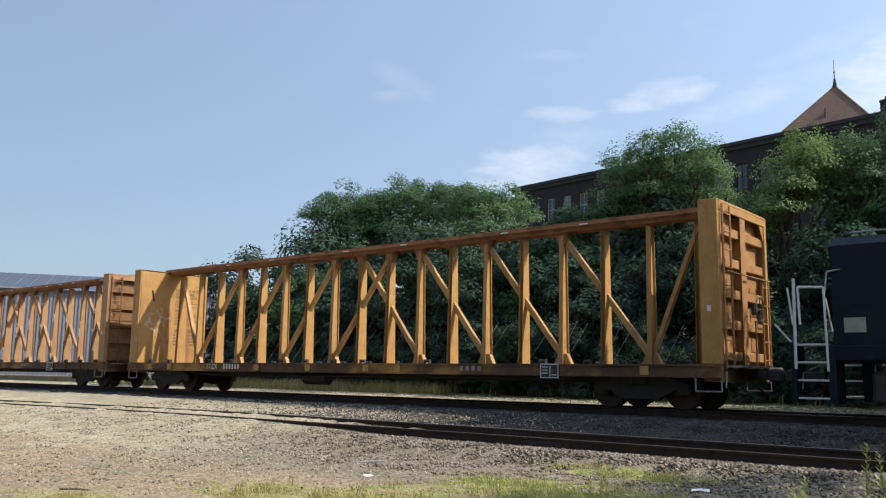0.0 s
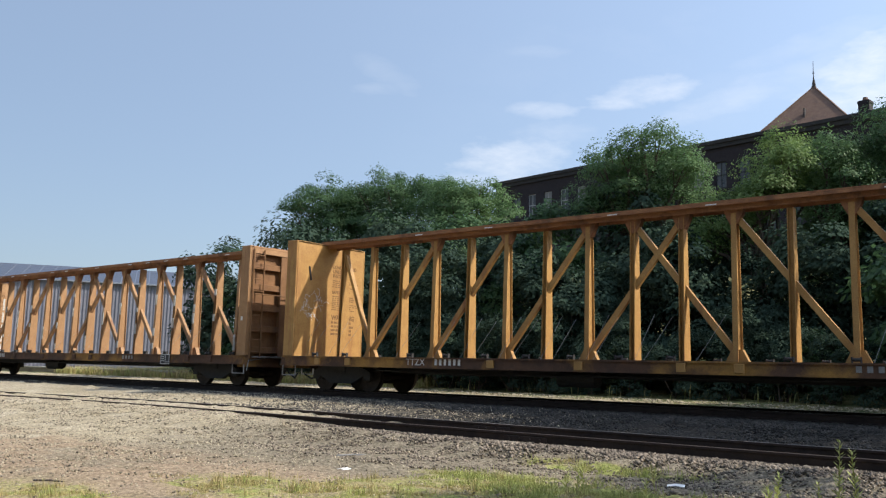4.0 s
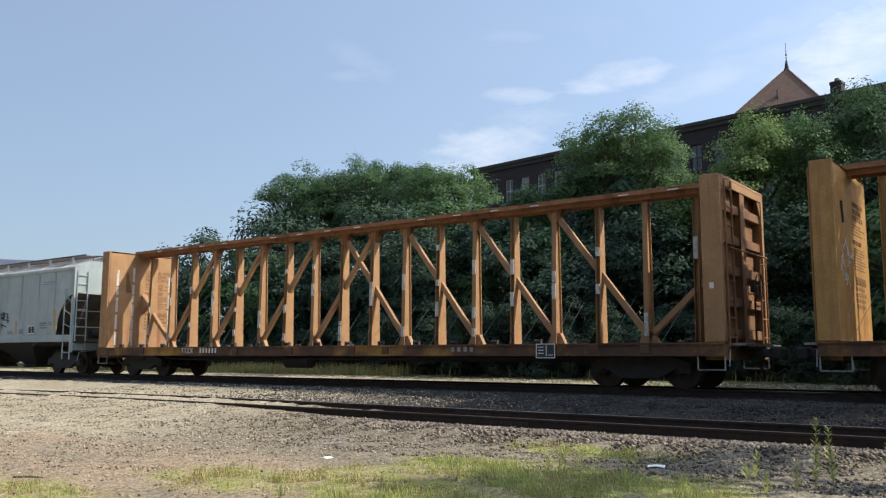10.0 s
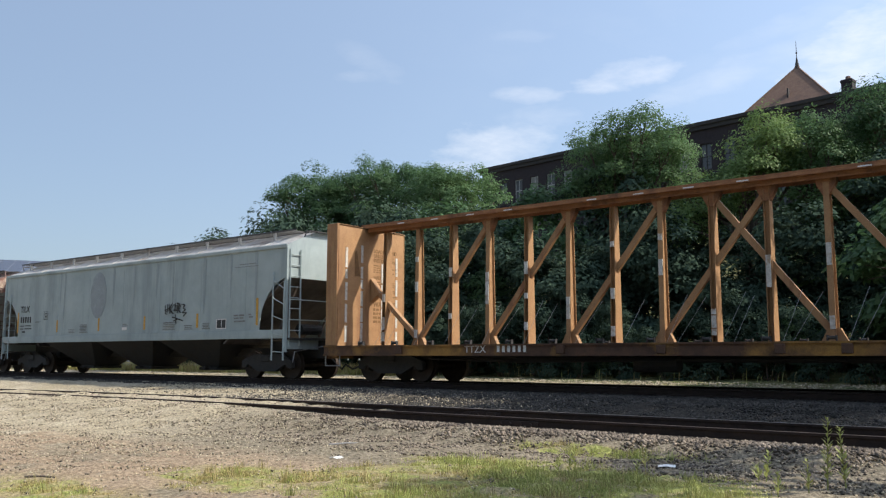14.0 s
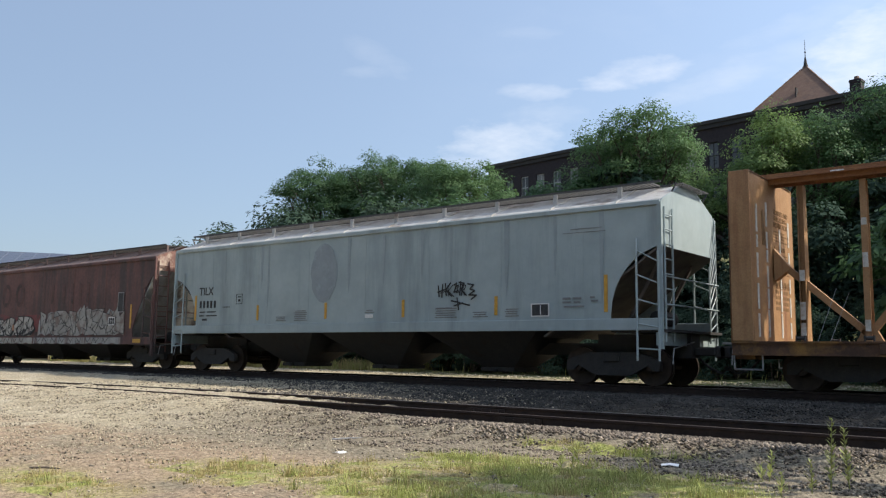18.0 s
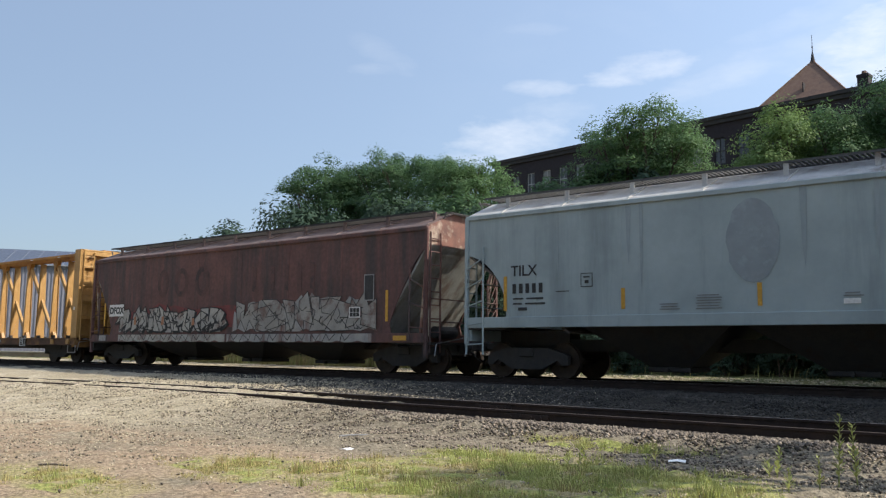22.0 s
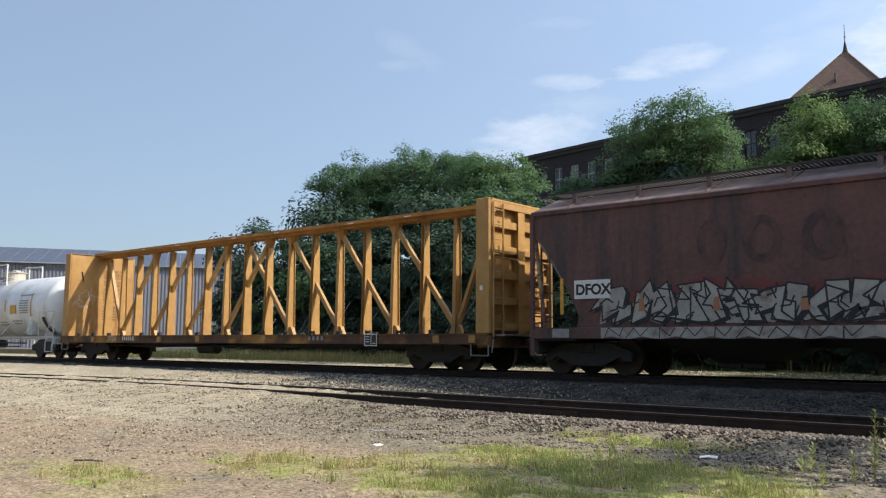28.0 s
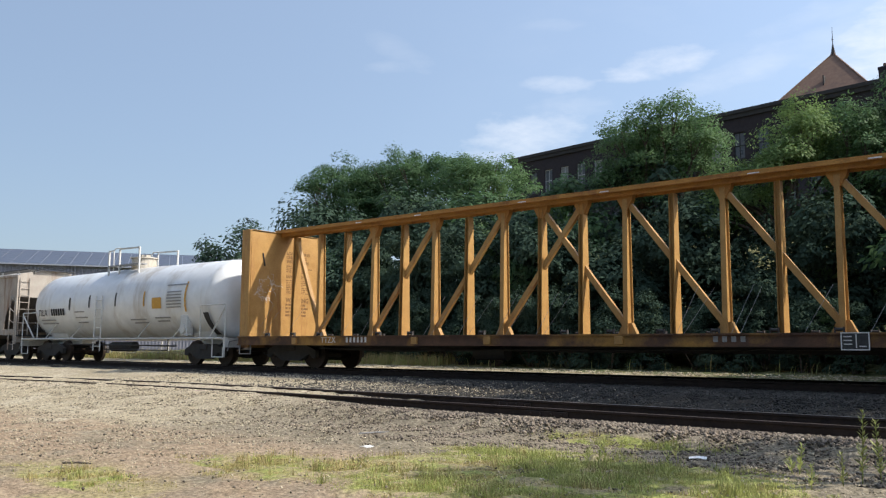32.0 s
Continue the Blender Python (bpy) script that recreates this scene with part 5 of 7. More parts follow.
# ----- engine -----
def engine(x0):
    """x0: rear coupler end; the engine reaches forwards from it."""
    car = thing("locomotive", "dark blue diesel locomotive with white handrails and steps", "locomotive")
    CARS.append((car, x0))
    bm = B()
    box(bm, 0.55, 17.4, -1.5, 1.5, 1.05, 1.35, 0.02)
    part("frame", bm, M_LOCO, car)
    bm = B()
    prism(bm, [(-1.0, 1.36), (1.0, 1.36), (1.0, 3.75), (0.75, 4.0), (-0.75, 4.0), (-1.0, 3.75)], 0, 1.75, 13.2)
    part("hood", bm, M_LOCO, car)
    bm = B()
    prism(bm, [(-1.5, 1.36), (1.5, 1.36), (1.5, 3.6), (0.9, 4.35), (-0.9, 4.35), (-1.5, 3.6)], 0, 13.2, 15.4)
    part("cab", bm, M_LOCO, car)
    bm = B()
    prism(bm, [(-1.45, 1.36), (1.45, 1.36), (1.45, 3.25), (1.1, 3.45), (-1.1, 3.45), (-1.45, 3.25)], 0, 0.72, 1.75)
    part("rear_cabinet", bm, M_LOCO, car)
    for sy in (-1, 1):
        bm = B()
        rod(bm, [(1.0, sy * 1.0, 3.55), (13.0, sy * 1.0, 3.55)], 0.02)
        part("roof_rail", bm, M_STEEL, car)
        for k in range(4):
            bm = B()
            box(bm, 0.05, 0.62, sy * 1.22 - 0.28, sy * 1.22 + 0.28, 0.32 + k * 0.34, 0.35 + k * 0.34)
            bar(bm, (0.05, sy * 1.51, 0.345 + k * 0.34), (0.62, sy * 1.51, 0.345 + k * 0.34), 0.03, 0.03)
            part("step", bm, M_PALE, car, "white-edged step")
        bm = B()
        box(bm, -0.06, 0.02, sy * 1.22 - 0.3, sy * 1.22 + 0.28, 0.25, 1.35)
        box(bm, 0.62, 0.75, sy * 1.22 - 0.3, sy * 1.22 + 0.28, 0.25, 1.35)
        part("step_well", bm, M_LOCO, car)
        bm = B()
        rod(bm, [(0.03, sy * 1.54, 0.9), (0.05, sy * 1.54, 2.65)], 0.032)
        rod(bm, [(0.62, sy * 1.54, 0.85), (0.60, sy * 1.54, 2.45), (0.12, sy * 1.54, 2.48), (0.14, sy * 1.54, 1.75)], 0.026)
        rod(bm, [(-0.15, sy * 1.3, 2.5), (-0.05, sy * 1.35, 1.75)], 0.022)
        part("stair_handrail", bm, M_PALE, car, "white tubular handrail")
        bm = B()
        rod(bm, [(0.60, sy * 1.54, 2.2), (0.66, sy * 1.5, 2.75), (0.9, sy * 1.47, 2.78)], 0.018)
        part("grab_iron", bm, M_STEEL, car)
        bm = B()
        box(bm, 0.92, 1.30, sy * 1.46 - 0.012, sy * 1.46 + 0.012, 1.58, 1.86)
        part("panel", bm, mat("pale_panel", (0.30, 0.30, 0.24), (0.25, 0.25, 0.2), 6.0, 0.6) if sy < 0 else M_STEEL, car, "pale panel")
    bm = B()
    rod(bm, [(-0.42, -1.3, 1.78), (-0.12, -1.3, 1.42)], 0.02)
    part("cut_lever", bm, M_PALE, car)
    bm = B()
    prism(bm, [(-1.2, 0.35), (1.2, 0.35), (1.35, 1.04), (-1.35, 1.04)], 0, 6.2, 11.0)
    part("fuel_tank", bm, M_DARK, car)
    truck(car, 2.75)
    truck(car, 14.6)
    coupler(car, 0.15, -1)
    for x in (1.75, 3.75):
        bm = B()
        box(bm, x - 0.45, x + 0.45, -1.28, -1.1, 0.25, 0.85, 0.06)
        part("truck_casting", bm, M_DARK, car)
    return car


engine(-5.34)


def motions():
    """Roll the train along the track and turn its wheels."""
    # slack in the couplers: a car may run a little ahead of or behind the train
    slack = {LUMBER_1.name: ((0, 0.02), (1.5, -0.05), (3, -0.11), (5.5, -0.10), (8, -0.20), (10, -0.15)), LUMBER_3.name: ((26.5, 0.04), (28, 0.0), (29, -0.06), (30, -0.13), (30.5, -0.13), (31, -0.10), (32, 0.0)), LUMBER_2.name: ((9, -0.10), (13, -0.20), (15, -0.22), (18, -0.31)), HOP_G.name: ((20, 0.0), (22.5, 0.11), (24, 0.25), (25, 0.30))}
    for car, x0 in CARS:
        sl = slack.get(car.name, ((0, 0.0), (1, 0.0)))
        walk(car, [(t, pose(x0 + s + float(np.interp(t, [a for a, _ in sl], [b for _, b in sl])), TY, RZ)) for t, s in ROLL])
    ts = [k * 0.2 for k in range(161)]
    ds = np.interp(ts, [r[0] for r in ROLL], [r[1] for r in ROLL])
    for w, x in WHEELS:
        walk(w, [(t, pose(x, 0, WR, 0, math.degrees(d / WR), 0)) for t, d in zip(ts, ds)])


# ---------- ground, tracks ----------
def smooth(a, b, x):
    t = np.clip((x - a) / (b - a), 0, 1)
    return t * t * (3 - 2 * t)


def siding_y(x):
    """The siding bends gently towards the road at its far end."""
    return SY - 0.0075 * np.clip(-15.0 - x, 0, 25) ** 2


def ground_z(x, y):
    x, y = np.asarray(x, float), np.asarray(y, float)
    d = y - siding_y(x)
    z = -0.30 + 0.30 * smooth(-2, 8.5, y)
    left = smooth(-9.5, -15.5, x)                                   # towards the crossing the gravel lies level with the rails
    bed = 0.19 + 0.12 * left
    z = z + (bed - z) * smooth(-2.15 - 2.0 * left, -1.2, d)
    z = z + (RZ - 0.19 - z) * smooth(2.0, 4.7, d) * (y < TY) + (y >= TY) * (RZ - 0.19 - z)
    z = z + (0.50 + 0.12 * smooth(20.5, 25, y) - z) * smooth(TY + 1.4, TY + 2.0, y)
    hill = smooth(24, 62, y) * smooth(-62, -30, x) * 9.0
    return z + hill


def axis(lo, hi, fine_lo, fine_hi, step, grow=1.16):
    v = list(np.arange(fine_lo, fine_hi + 1e-6, step))
    s = step
    while v[-1] < hi:
        s *= grow
        v.append(v[-1] + s)
    s = step
    while v[0] > lo:
        s *= grow
        v.insert(0, v[0] - s)
    return np.array(v)


# patches of turf: centre, half widths, share of fresh blades
TURF = [(-5.5, 10.4, 1.3, 0.24, 0.9), (-6.4, 8.6, 0.7, 0.4, 0.9), (-5.3, 8.4, 1.2, 1.0, 0.75), (-6.3, 7.2, 1.0, 0.7, 0.25), (-7.6, 6.3, 1.1, 0.6, 0.1),
        (-8.8, 4.7, 1.1, 0.35, 0.1), (-3.8, 8.6, 1.0, 0.6, 0.8), (-4.2, 7.3, 1.2, 0.8, 0.7), (-5.3, 6.3, 1.1, 0.6, 0.5), (-2.9, 7.9, 0.6, 0.4, 0.8)]


def ground_material():
    m = bpy.data.materials.new("gravel_and_grass")
    m.use_nodes = True
    nt = m.node_tree
    p = nt.nodes["Principled BSDF"]
    p.inputs["Roughness"].default_value = 0.95
    p.inputs["Specular IOR Level"].default_value = 0.2
    geo = nt.nodes.new("ShaderNodeNewGeometry")
    sep = nt.nodes.new("ShaderNodeSeparateXYZ")
    nt.links.new(geo.outputs["Position"], sep.inputs[0])

    def nz_(scale, det=5.0, ro=0.6):
        n = nt.nodes.new("ShaderNodeTexNoise")
        n.inputs["Scale"].default_value, n.inputs["Detail"].default_value, n.inputs["Roughness"].default_value = scale, det, ro
        nt.links.new(geo.outputs["Position"], n.inputs["Vector"])
        return n.outputs[0]

    def math_(op, a, b):
        n = nt.nodes.new("ShaderNodeMath")
        n.operation = op
        for k, v in ((0, a), (1, b)):
            if isinstance(v, (int, float)):
                n.inputs[k].default_value = v
            else:
                nt.links.new(v, n.inputs[k])
        return n.outputs[0]

    def rng(src, a, b, c=0.0, d=1.0):
        r = nt.nodes.new("ShaderNodeMapRange")
        r.interpolation_type = "SMOOTHSTEP"
        for k, v in ((1, a), (2, b), (3, c), (4, d)):
            r.inputs[k].default_value = v
        nt.links.new(src, r.inputs[0])
        return r.outputs[0]

    def mx(f, a, b, kind="MIX"):
        n = nt.nodes.new("ShaderNodeMix")
        n.data_type, n.blend_type = "RGBA", kind
        for k, v in ((0, f), (6, a), (7, b)):
            if isinstance(v, (int, float)):
                n.inputs[k].default_value = v
            elif isinstance(v, tuple):
                n.inputs[k].default_value = (*v, 1)
            else:
                nt.links.new(v, n.inputs[k])
        return n.outputs[2]

    X, Y = sep.outputs[0], sep.outputs[1]
    big, mid, fine_n = nz_(0.35), nz_(1.7), nz_(22.0, 4.0)
    wob = math_("ADD", math_("MULTIPLY", math_("SUBTRACT", big, 0.5), 4.0), math_("MULTIPLY", math_("SUBTRACT", mid, 0.5), 2.0))
    Xw, Yw = math_("ADD", X, wob), math_("ADD", Y, math_("MULTIPLY", wob, 0.35))
    # pale limestone gravel, dirty ballast, bare red earth, dry grass, fresh grass
    pale = mx(rng(nz_(9.0), 0.35, 0.65), (0.43, 0.365, 0.25), (0.33, 0.28, 0.19))
    pale = mx(rng(nz_(0.9), 0.45, 0.65), pale, (0.45, 0.388, 0.28))
    grit = mx(rng(nz_(12.0), 0.35, 0.65), (0.175, 0.147, 0.102), (0.27, 0.228, 0.162))
    earth = mx(rng(nz_(5.0), 0.35, 0.65), (0.28, 0.205, 0.135), (0.355, 0.272, 0.182))
    straw = mx(rng(nz_(15.0), 0.35, 0.65), (0.36, 0.295, 0.165), (0.29, 0.24, 0.12))
    green = mx(rng(nz_(13.0), 0.35, 0.65), (0.22, 0.245, 0.065), (0.31, 0.31, 0.10))
    right = rng(Xw, -14.5, -10.5)
    col = mx(right, pale, grit)
    col = mx(math_("MULTIPLY", rng(Yw, 8.4, 7.0), rng(nz_(0.5), 0.34, 0.5)), col, earth)
    # turf: uneven patches, straw at their edges, green in their hearts
    turf = None
    for cx, cy, rx, ry, _ in TURF:
        ex, ey = math_("MULTIPLY", math_("SUBTRACT", math_("ADD", X, math_("MULTIPLY", wob, 0.45)), cx), 1 / rx), math_("MULTIPLY", math_("SUBTRACT", math_("ADD", Y, math_("MULTIPLY", wob, 0.25)), cy), 1 / ry)
        e = rng(math_("ADD", math_("MULTIPLY", ex, ex), math_("MULTIPLY", ey, ey)), 1.9, 0.3)
        turf = e if turf is None else math_("MAXIMUM", turf, e)
    spot = nz_(3.2)
    col = mx(math_("MULTIPLY", turf, rng(spot, 0.30, 0.48)), col, straw)
    col = mx(math_("MULTIPLY", rng(turf, 0.35, 0.8), rng(nz_(2.3), 0.42, 0.58)), col, green)
    near = math_("MULTIPLY", math_("MULTIPLY", rng(Yw, 5.6, 4.6), rng(nz_(1.1), 0.44, 0.56)), rng(Xw, -14.0, -8.0, 0.25, 1.0))
    col = mx(near, col, straw)
    # dark traprock between the tracks, its colour deepened where the train's shade falls
    trap = mx(rng(nz_(11.0), 0.35, 0.65), (0.030, 0.026, 0.021), (0.052, 0.045, 0.036))
    col = mx(math_("MULTIPLY", rng(Y, 13.3, 14.0), rng(Xw, -18.0, -11.0, 0.1, 1.0)), col, trap)
    # beyond the tracks: a pale gravel walk, then rough grass
    col = mx(rng(Y, TY + 1.35, TY + 1.75), col, pale)
    rough = math_("ADD", math_("ADD", Y, math_("MULTIPLY", mid, 1.4)), math_("ADD", rng(Xw, -22.0, -17.0, 0.0, 1.3), rng(Xw, -10.0, -8.2, 0.0, 2.3)))
    col = mx(rng(rough, 23.9, 24.9), col, mx(rng(nz_(1.2), 0.4, 0.6), (0.085, 0.10, 0.038), (0.17, 0.155, 0.065)))
    br = rng(fine_n, 0.28, 0.72, 0.52, 1.32)
    cc = nt.nodes.new("ShaderNodeCombineColor")
    for k in range(3):
        nt.links.new(br, cc.inputs[k])
    col = mx(1.0, col, cc.outputs[0], "MULTIPLY")
    nt.links.new(col, p.inputs["Base Color"])
    b = nt.nodes.new("ShaderNodeBump")
    b.inputs["Strength"].default_value, b.inputs["Distance"].default_value = 0.6, 0.05
    nt.links.new(fine_n, b.inputs["Height"])
    nt.links.new(b.outputs[0], p.inputs["Normal"])
    return m


def sheet(name, xs, ys, zf, material):
    X, Y = np.meshgrid(xs, ys)
    Z = zf(X, Y)
    v = np.stack([X, Y, Z], -1).reshape(-1, 3)
    nx, ny = len(xs), len(ys)
    i = np.arange((ny - 1) * (nx - 1))
    r, c = i // (nx - 1), i % (nx - 1)
    a = r * nx + c
    f = np.stack([a, a + 1, a + nx + 1, a + nx], 1)
    me = bpy.data.meshes.new(name)
    me.from_pydata(v.tolist(), [], f.tolist())
    me.materials.append(material)
    me.polygons.foreach_set("use_smooth", [True] * len(me.polygons))
    return new(name, me)


gx = axis(-2500, 2500, -46, 10, 0.22)
gy = axis(-2500, 2500, -2, 26, 0.22)
rg = np.random.RandomState(3)


def rough_ground(X, Y):
    z = ground_z(X, Y)
    amp = np.where((np.abs(X) < 80) & (np.abs(Y) < 60), 0.018, 0.0)
    return z + rg.normal(0, 1, X.shape) * amp


ground = sheet("ground", gx, gy, rough_ground, ground_material())
tagged(ground, "pale gravel yard with dry grass and dark ballast", "ground", kind="structure")


RAIL_PROFILE = [(-0.07, -0.17), (0.07, -0.17), (0.07, -0.155), (0.012, -0.135), (0.012, -0.045), (0.036, -0.035), (0.036, -0.004), (-0.036, -0.004), (-0.036, -0.035), (-0.012, -0.045), (-0.012, -0.135), (-0.07, -0.155)]


def rail(parent, path, z, head):
    bm = B()
    last = None
    for x, y in path:
        ring = [bm.verts.new((x, y + a, z + b)) for a, b in RAIL_PROFILE]
        if last:
            n = len(ring)
            for i in range(n):
                bm.faces.new((last[i], last[(i + 1) % n], ring[(i + 1) % n], ring[i]))
        last = ring
    bmesh.ops.recalc_face_normals(bm, faces=bm.faces[:])
    r = part("rail", bm, M_RAIL, parent)
    bm = B()
    last = None
    for x, y in path:
        ring = [bm.verts.new((x, y + a, z + b)) for a, b in ((-0.03, -0.003), (0.03, -0.003), (0.026, 0.0), (-0.026, 0.0))]
        if last:
            for i in range(4):
                bm.faces.new((last[i], last[(i + 1) % 4], ring[(i + 1) % 4], ring[i]))
        last = ring
    bmesh.ops.recalc_face_normals(bm, faces=bm.faces[:])
    part("rail_head", bm, head, r, "bright running surface" if head is M_HEAD else "dull rusty running surface")
    return r


def track(name, label, centre, z, x0, x1, step, heads, gauge=1.508):
    t = tagged(new(name), label, "railway track", kind="structure")
    xs = np.arange(x0, x1 + 0.1, step)
    for s in (-1, 1):
        rail(t, [(float(x), float(centre(x)) + s * gauge / 2) for x in xs], z, heads[s > 0])
    return t


main_track = track("track_main", "rusty main-line track with bright rail heads on dark ballast", lambda x: TY, RZ, -160, 130, 29, (M_HEAD, M_HEAD))
siding = track("track_siding", "disused siding, rust-brown rails sunk in gravel", siding_y, SZ, -40, 30, 1.0, (M_HEADR, M_HEADF))
# fish-plates at the rail joints
for x, s in ((-9.1, 1), (-7.4, -1), (3.0, 1), (-20.6, -1)):
    bm = B()
    y = float(siding_y(x)) + s * 0.754
    box(bm, x - 0.4, x + 0.4, y - 0.045, y - 0.016, SZ - 0.14, SZ - 0.05, 0.006)
    for k in (-0.28, -0.1, 0.1, 0.28):
        tube(bm, (x + k, y - 0.075, SZ - 0.095), (x + k, y - 0.04, SZ - 0.095), 0.018, n=6)
    part("fish_plate", bm, M_RAIL, siding)
tie_me = mesh_of("tie", box(B(), -0.115, 0.115, -1.3, 1.3, -0.18, 0.0, 0.012), M_TIE)
rt = random.Random(2)
for k in range(70):
    x = -26 + k * 0.54
    if x < -13 and rt.random() < 0.9:
        continue
    sub("tie", tie_me, siding, pose(x + rt.uniform(-0.04, 0.04), float(siding_y(x)) + rt.uniform(-0.05, 0.05), SZ - 0.165 + rt.uniform(-0.015, 0.012), 0, 0, rt.uniform(-2, 2)))
for k in range(100):
    x = -48 + k * 0.54
    sub("tie", tie_me, main_track, pose(x + rt.uniform(-0.03, 0.03), TY + rt.uniform(-0.04, 0.04), RZ - 0.168 + rt.uniform(-0.012, 0.008), 0, 0, rt.uniform(-1.5, 1.5)))


# ---------- trees and shrubs behind the tracks ----------
M_LEAF = [mat("leaf_mid_green", (0.094, 0.172, 0.072), (0.125, 0.206, 0.082), 0.9, 0.55, bump=0, random_hue=0.22, spec=0.2, trans=0.42),
          mat("leaf_dark_green", (0.068, 0.132, 0.060), (0.094, 0.166, 0.068), 0.9, 0.55, bump=0, random_hue=0.22, spec=0.2, trans=0.40),
          mat("leaf_fresh_green", (0.150, 0.235, 0.078), (0.188, 0.272, 0.092), 0.9, 0.55, bump=0, random_hue=0.22, spec=0.2, trans=0.46)]
# shrub leaf darkened: the shade under the canopy is put into its colour
M_LEAFSHADE = mat("shade_dark_leaf", (0.046, 0.076, 0.056), (0.058, 0.090, 0.060), 0.5, 0.85, bump=0, random_hue=0.15, trans=0.22, spec=0.04)
M_BARK = mat("grey_brown_bark", (0.12, 0.095, 0.075), (0.07, 0.055, 0.045), 9.0, 0.9, c3=(0.17, 0.15, 0.12), amount=0.3)


def leaf_mesh(name, blobs, seed, per, leaf, material, sprays=0.6):
    """Leaves gathered in small drooping tufts over uneven clumps. blobs: x, y, z, radius."""
    rs = np.random.RandomState(seed)
    k = 130
    cen, rad, out_ = [], [], []
    for bx, by, bz, br in blobs:
        m = max(8, int(per * br * br * 16 / k))
        d = rs.normal(size=(m, 3))
        d[:, 2] = np.where(d[:, 2] < -0.6, -0.4 * d[:, 2], d[:, 2])
        d /= np.linalg.norm(d, axis=1)[:, None]
        cen.append(np.array([bx, by, bz]) + d * (br * (0.50 + 0.56 * rs.rand(m)))[:, None] * np.array([1.05, 1.05, 0.95]))
        rad.append(sprays * rs.uniform(0.9, 2.0, m))
        out_.append(d)
    cen, rad, out_ = (np.repeat(np.concatenate(a), k, 0) for a in (cen, rad, out_))
    n = len(cen)
    e = rs.normal(size=(n, 3)) + 0.5 * out_
    e[:, 2] = np.abs(e[:, 2]) * 0.9 - 0.15
    e /= np.linalg.norm(e, axis=1)[:, None]
    P = cen + e * (rad * rs.uniform(0.55, 1.05, n))[:, None] * np.array([1.15, 1.15, 0.8])
    P[:, 2] -= 0.35 * rad * (e[:, 0] ** 2 + e[:, 1] ** 2)
    face = 0.55 * e + 0.35 * out_ + np.array([0, 0, 0.35]) + rs.normal(0, 0.28, (n, 3))
    face /= np.linalg.norm(face, axis=1)[:, None]
    d1 = np.cross(face, rs.normal(size=(n, 3))) + 0.6 * e
    d1[:, 2] -= 0.3
    d1 -= face * (d1 * face).sum(1)[:, None]
    d1 /= np.linalg.norm(d1, axis=1)[:, None] + 1e-9
    d2 = np.cross(face, d1)
    L = leaf * rs.uniform(0.65, 1.3, n)[:, None]
    v = np.stack([P, P + d1 * L * 0.5 + d2 * L * 0.24, P + d1 * L, P + d1 * L * 0.5 - d2 * L * 0.24], 1).reshape(-1, 3)
    me = bpy.data.meshes.new(name)
    me.vertices.add(n * 4)
    me.vertices.foreach_set("co", v.ravel())
    me.loops.add(n * 4)
    me.loops.foreach_set("vertex_index", np.arange(n * 4))
    me.polygons.add(n)
    me.polygons.foreach_set("loop_start", np.arange(n) * 4)
    me.polygons.foreach_set("loop_total", np.full(n, 4))
    me.update(calc_edges=True)
    me.validate()
    me.materials.append(material)
    return me


def tree(blobs, base, seed, label, material, per=115, leaf=0.135, sprays=0.34, name="tree"):
    """Trunk and limbs that reach into every clump of the crown; blobs in world places, base on the ground."""
    t = thing(name, label, "tree", "trees behind the track")
    rnd_ = random.Random(seed)
    bx, by = base
    bz = float(ground_z(bx, by)) - 0.1
    top = max(b[2] for b in blobs)
    cx, cy = sum(b[0] for b in blobs) / len(blobs), sum(b[1] for b in blobs) / len(blobs)
    bm = B()
    fork = Vector((bx + (cx - bx) * 0.5, by + (cy - by) * 0.5, bz + (top - bz) * 0.42))
    mid = Vector((bx + rnd_.uniform(-0.3, 0.3), by + rnd_.uniform(-0.2, 0.2), (bz + fork.z) / 2))
    tube(bm, (bx, by, bz), mid, 0.24, 0.19, 9)
    tube(bm, mid, fork, 0.19, 0.15, 9)
    part("trunk", bm, M_BARK, t)
    for b in blobs:
        bm = B()
        e = Vector(b[:3])
        h = fork.lerp(e, 0.5) + Vector((rnd_.uniform(-0.4, 0.4), rnd_.uniform(-0.3, 0.3), 0.35))
        tube(bm, fork, h, 0.10, 0.065, 6)
        tube(bm, h, e, 0.065, 0.02, 6)
        for _ in range(3):
            tube(bm, h.lerp(e, 0.6), e + Vector((rnd_.uniform(-1, 1), rnd_.uniform(-1, 1), rnd_.uniform(-0.4, 0.9))) * b[3] * 0.8, 0.025, 0.008, 5)
        part("limb", bm, M_BARK, t)
    c = new("crown", leaf_mesh("crown", blobs, seed, per, leaf, material, sprays))
    c.parent = t
    return t


def deepen(blobs, seed, dy=2.2):
    """The same clumps again, behind and before, for a crown with depth."""
    r_ = random.Random(seed)
    more = []
    for x, y, z, r in blobs:
        r *= 0.86
        more.append((x, y + r_.uniform(-0.5, 0.5), z, r))
        more.append((x + r_.uniform(-0.5, 0.5), y + dy * r_.uniform(0.5, 1.2), z - 0.25 + r_.uniform(-0.4, 0.2), r * r_.uniform(0.8, 1.1)))
        more.append((x + r_.uniform(-0.6, 0.6), y - dy * r_.uniform(0.3, 0.7), z - 0.6 + r_.uniform(-0.4, 0.1), r * r_.uniform(0.7, 1.0)))
    return more


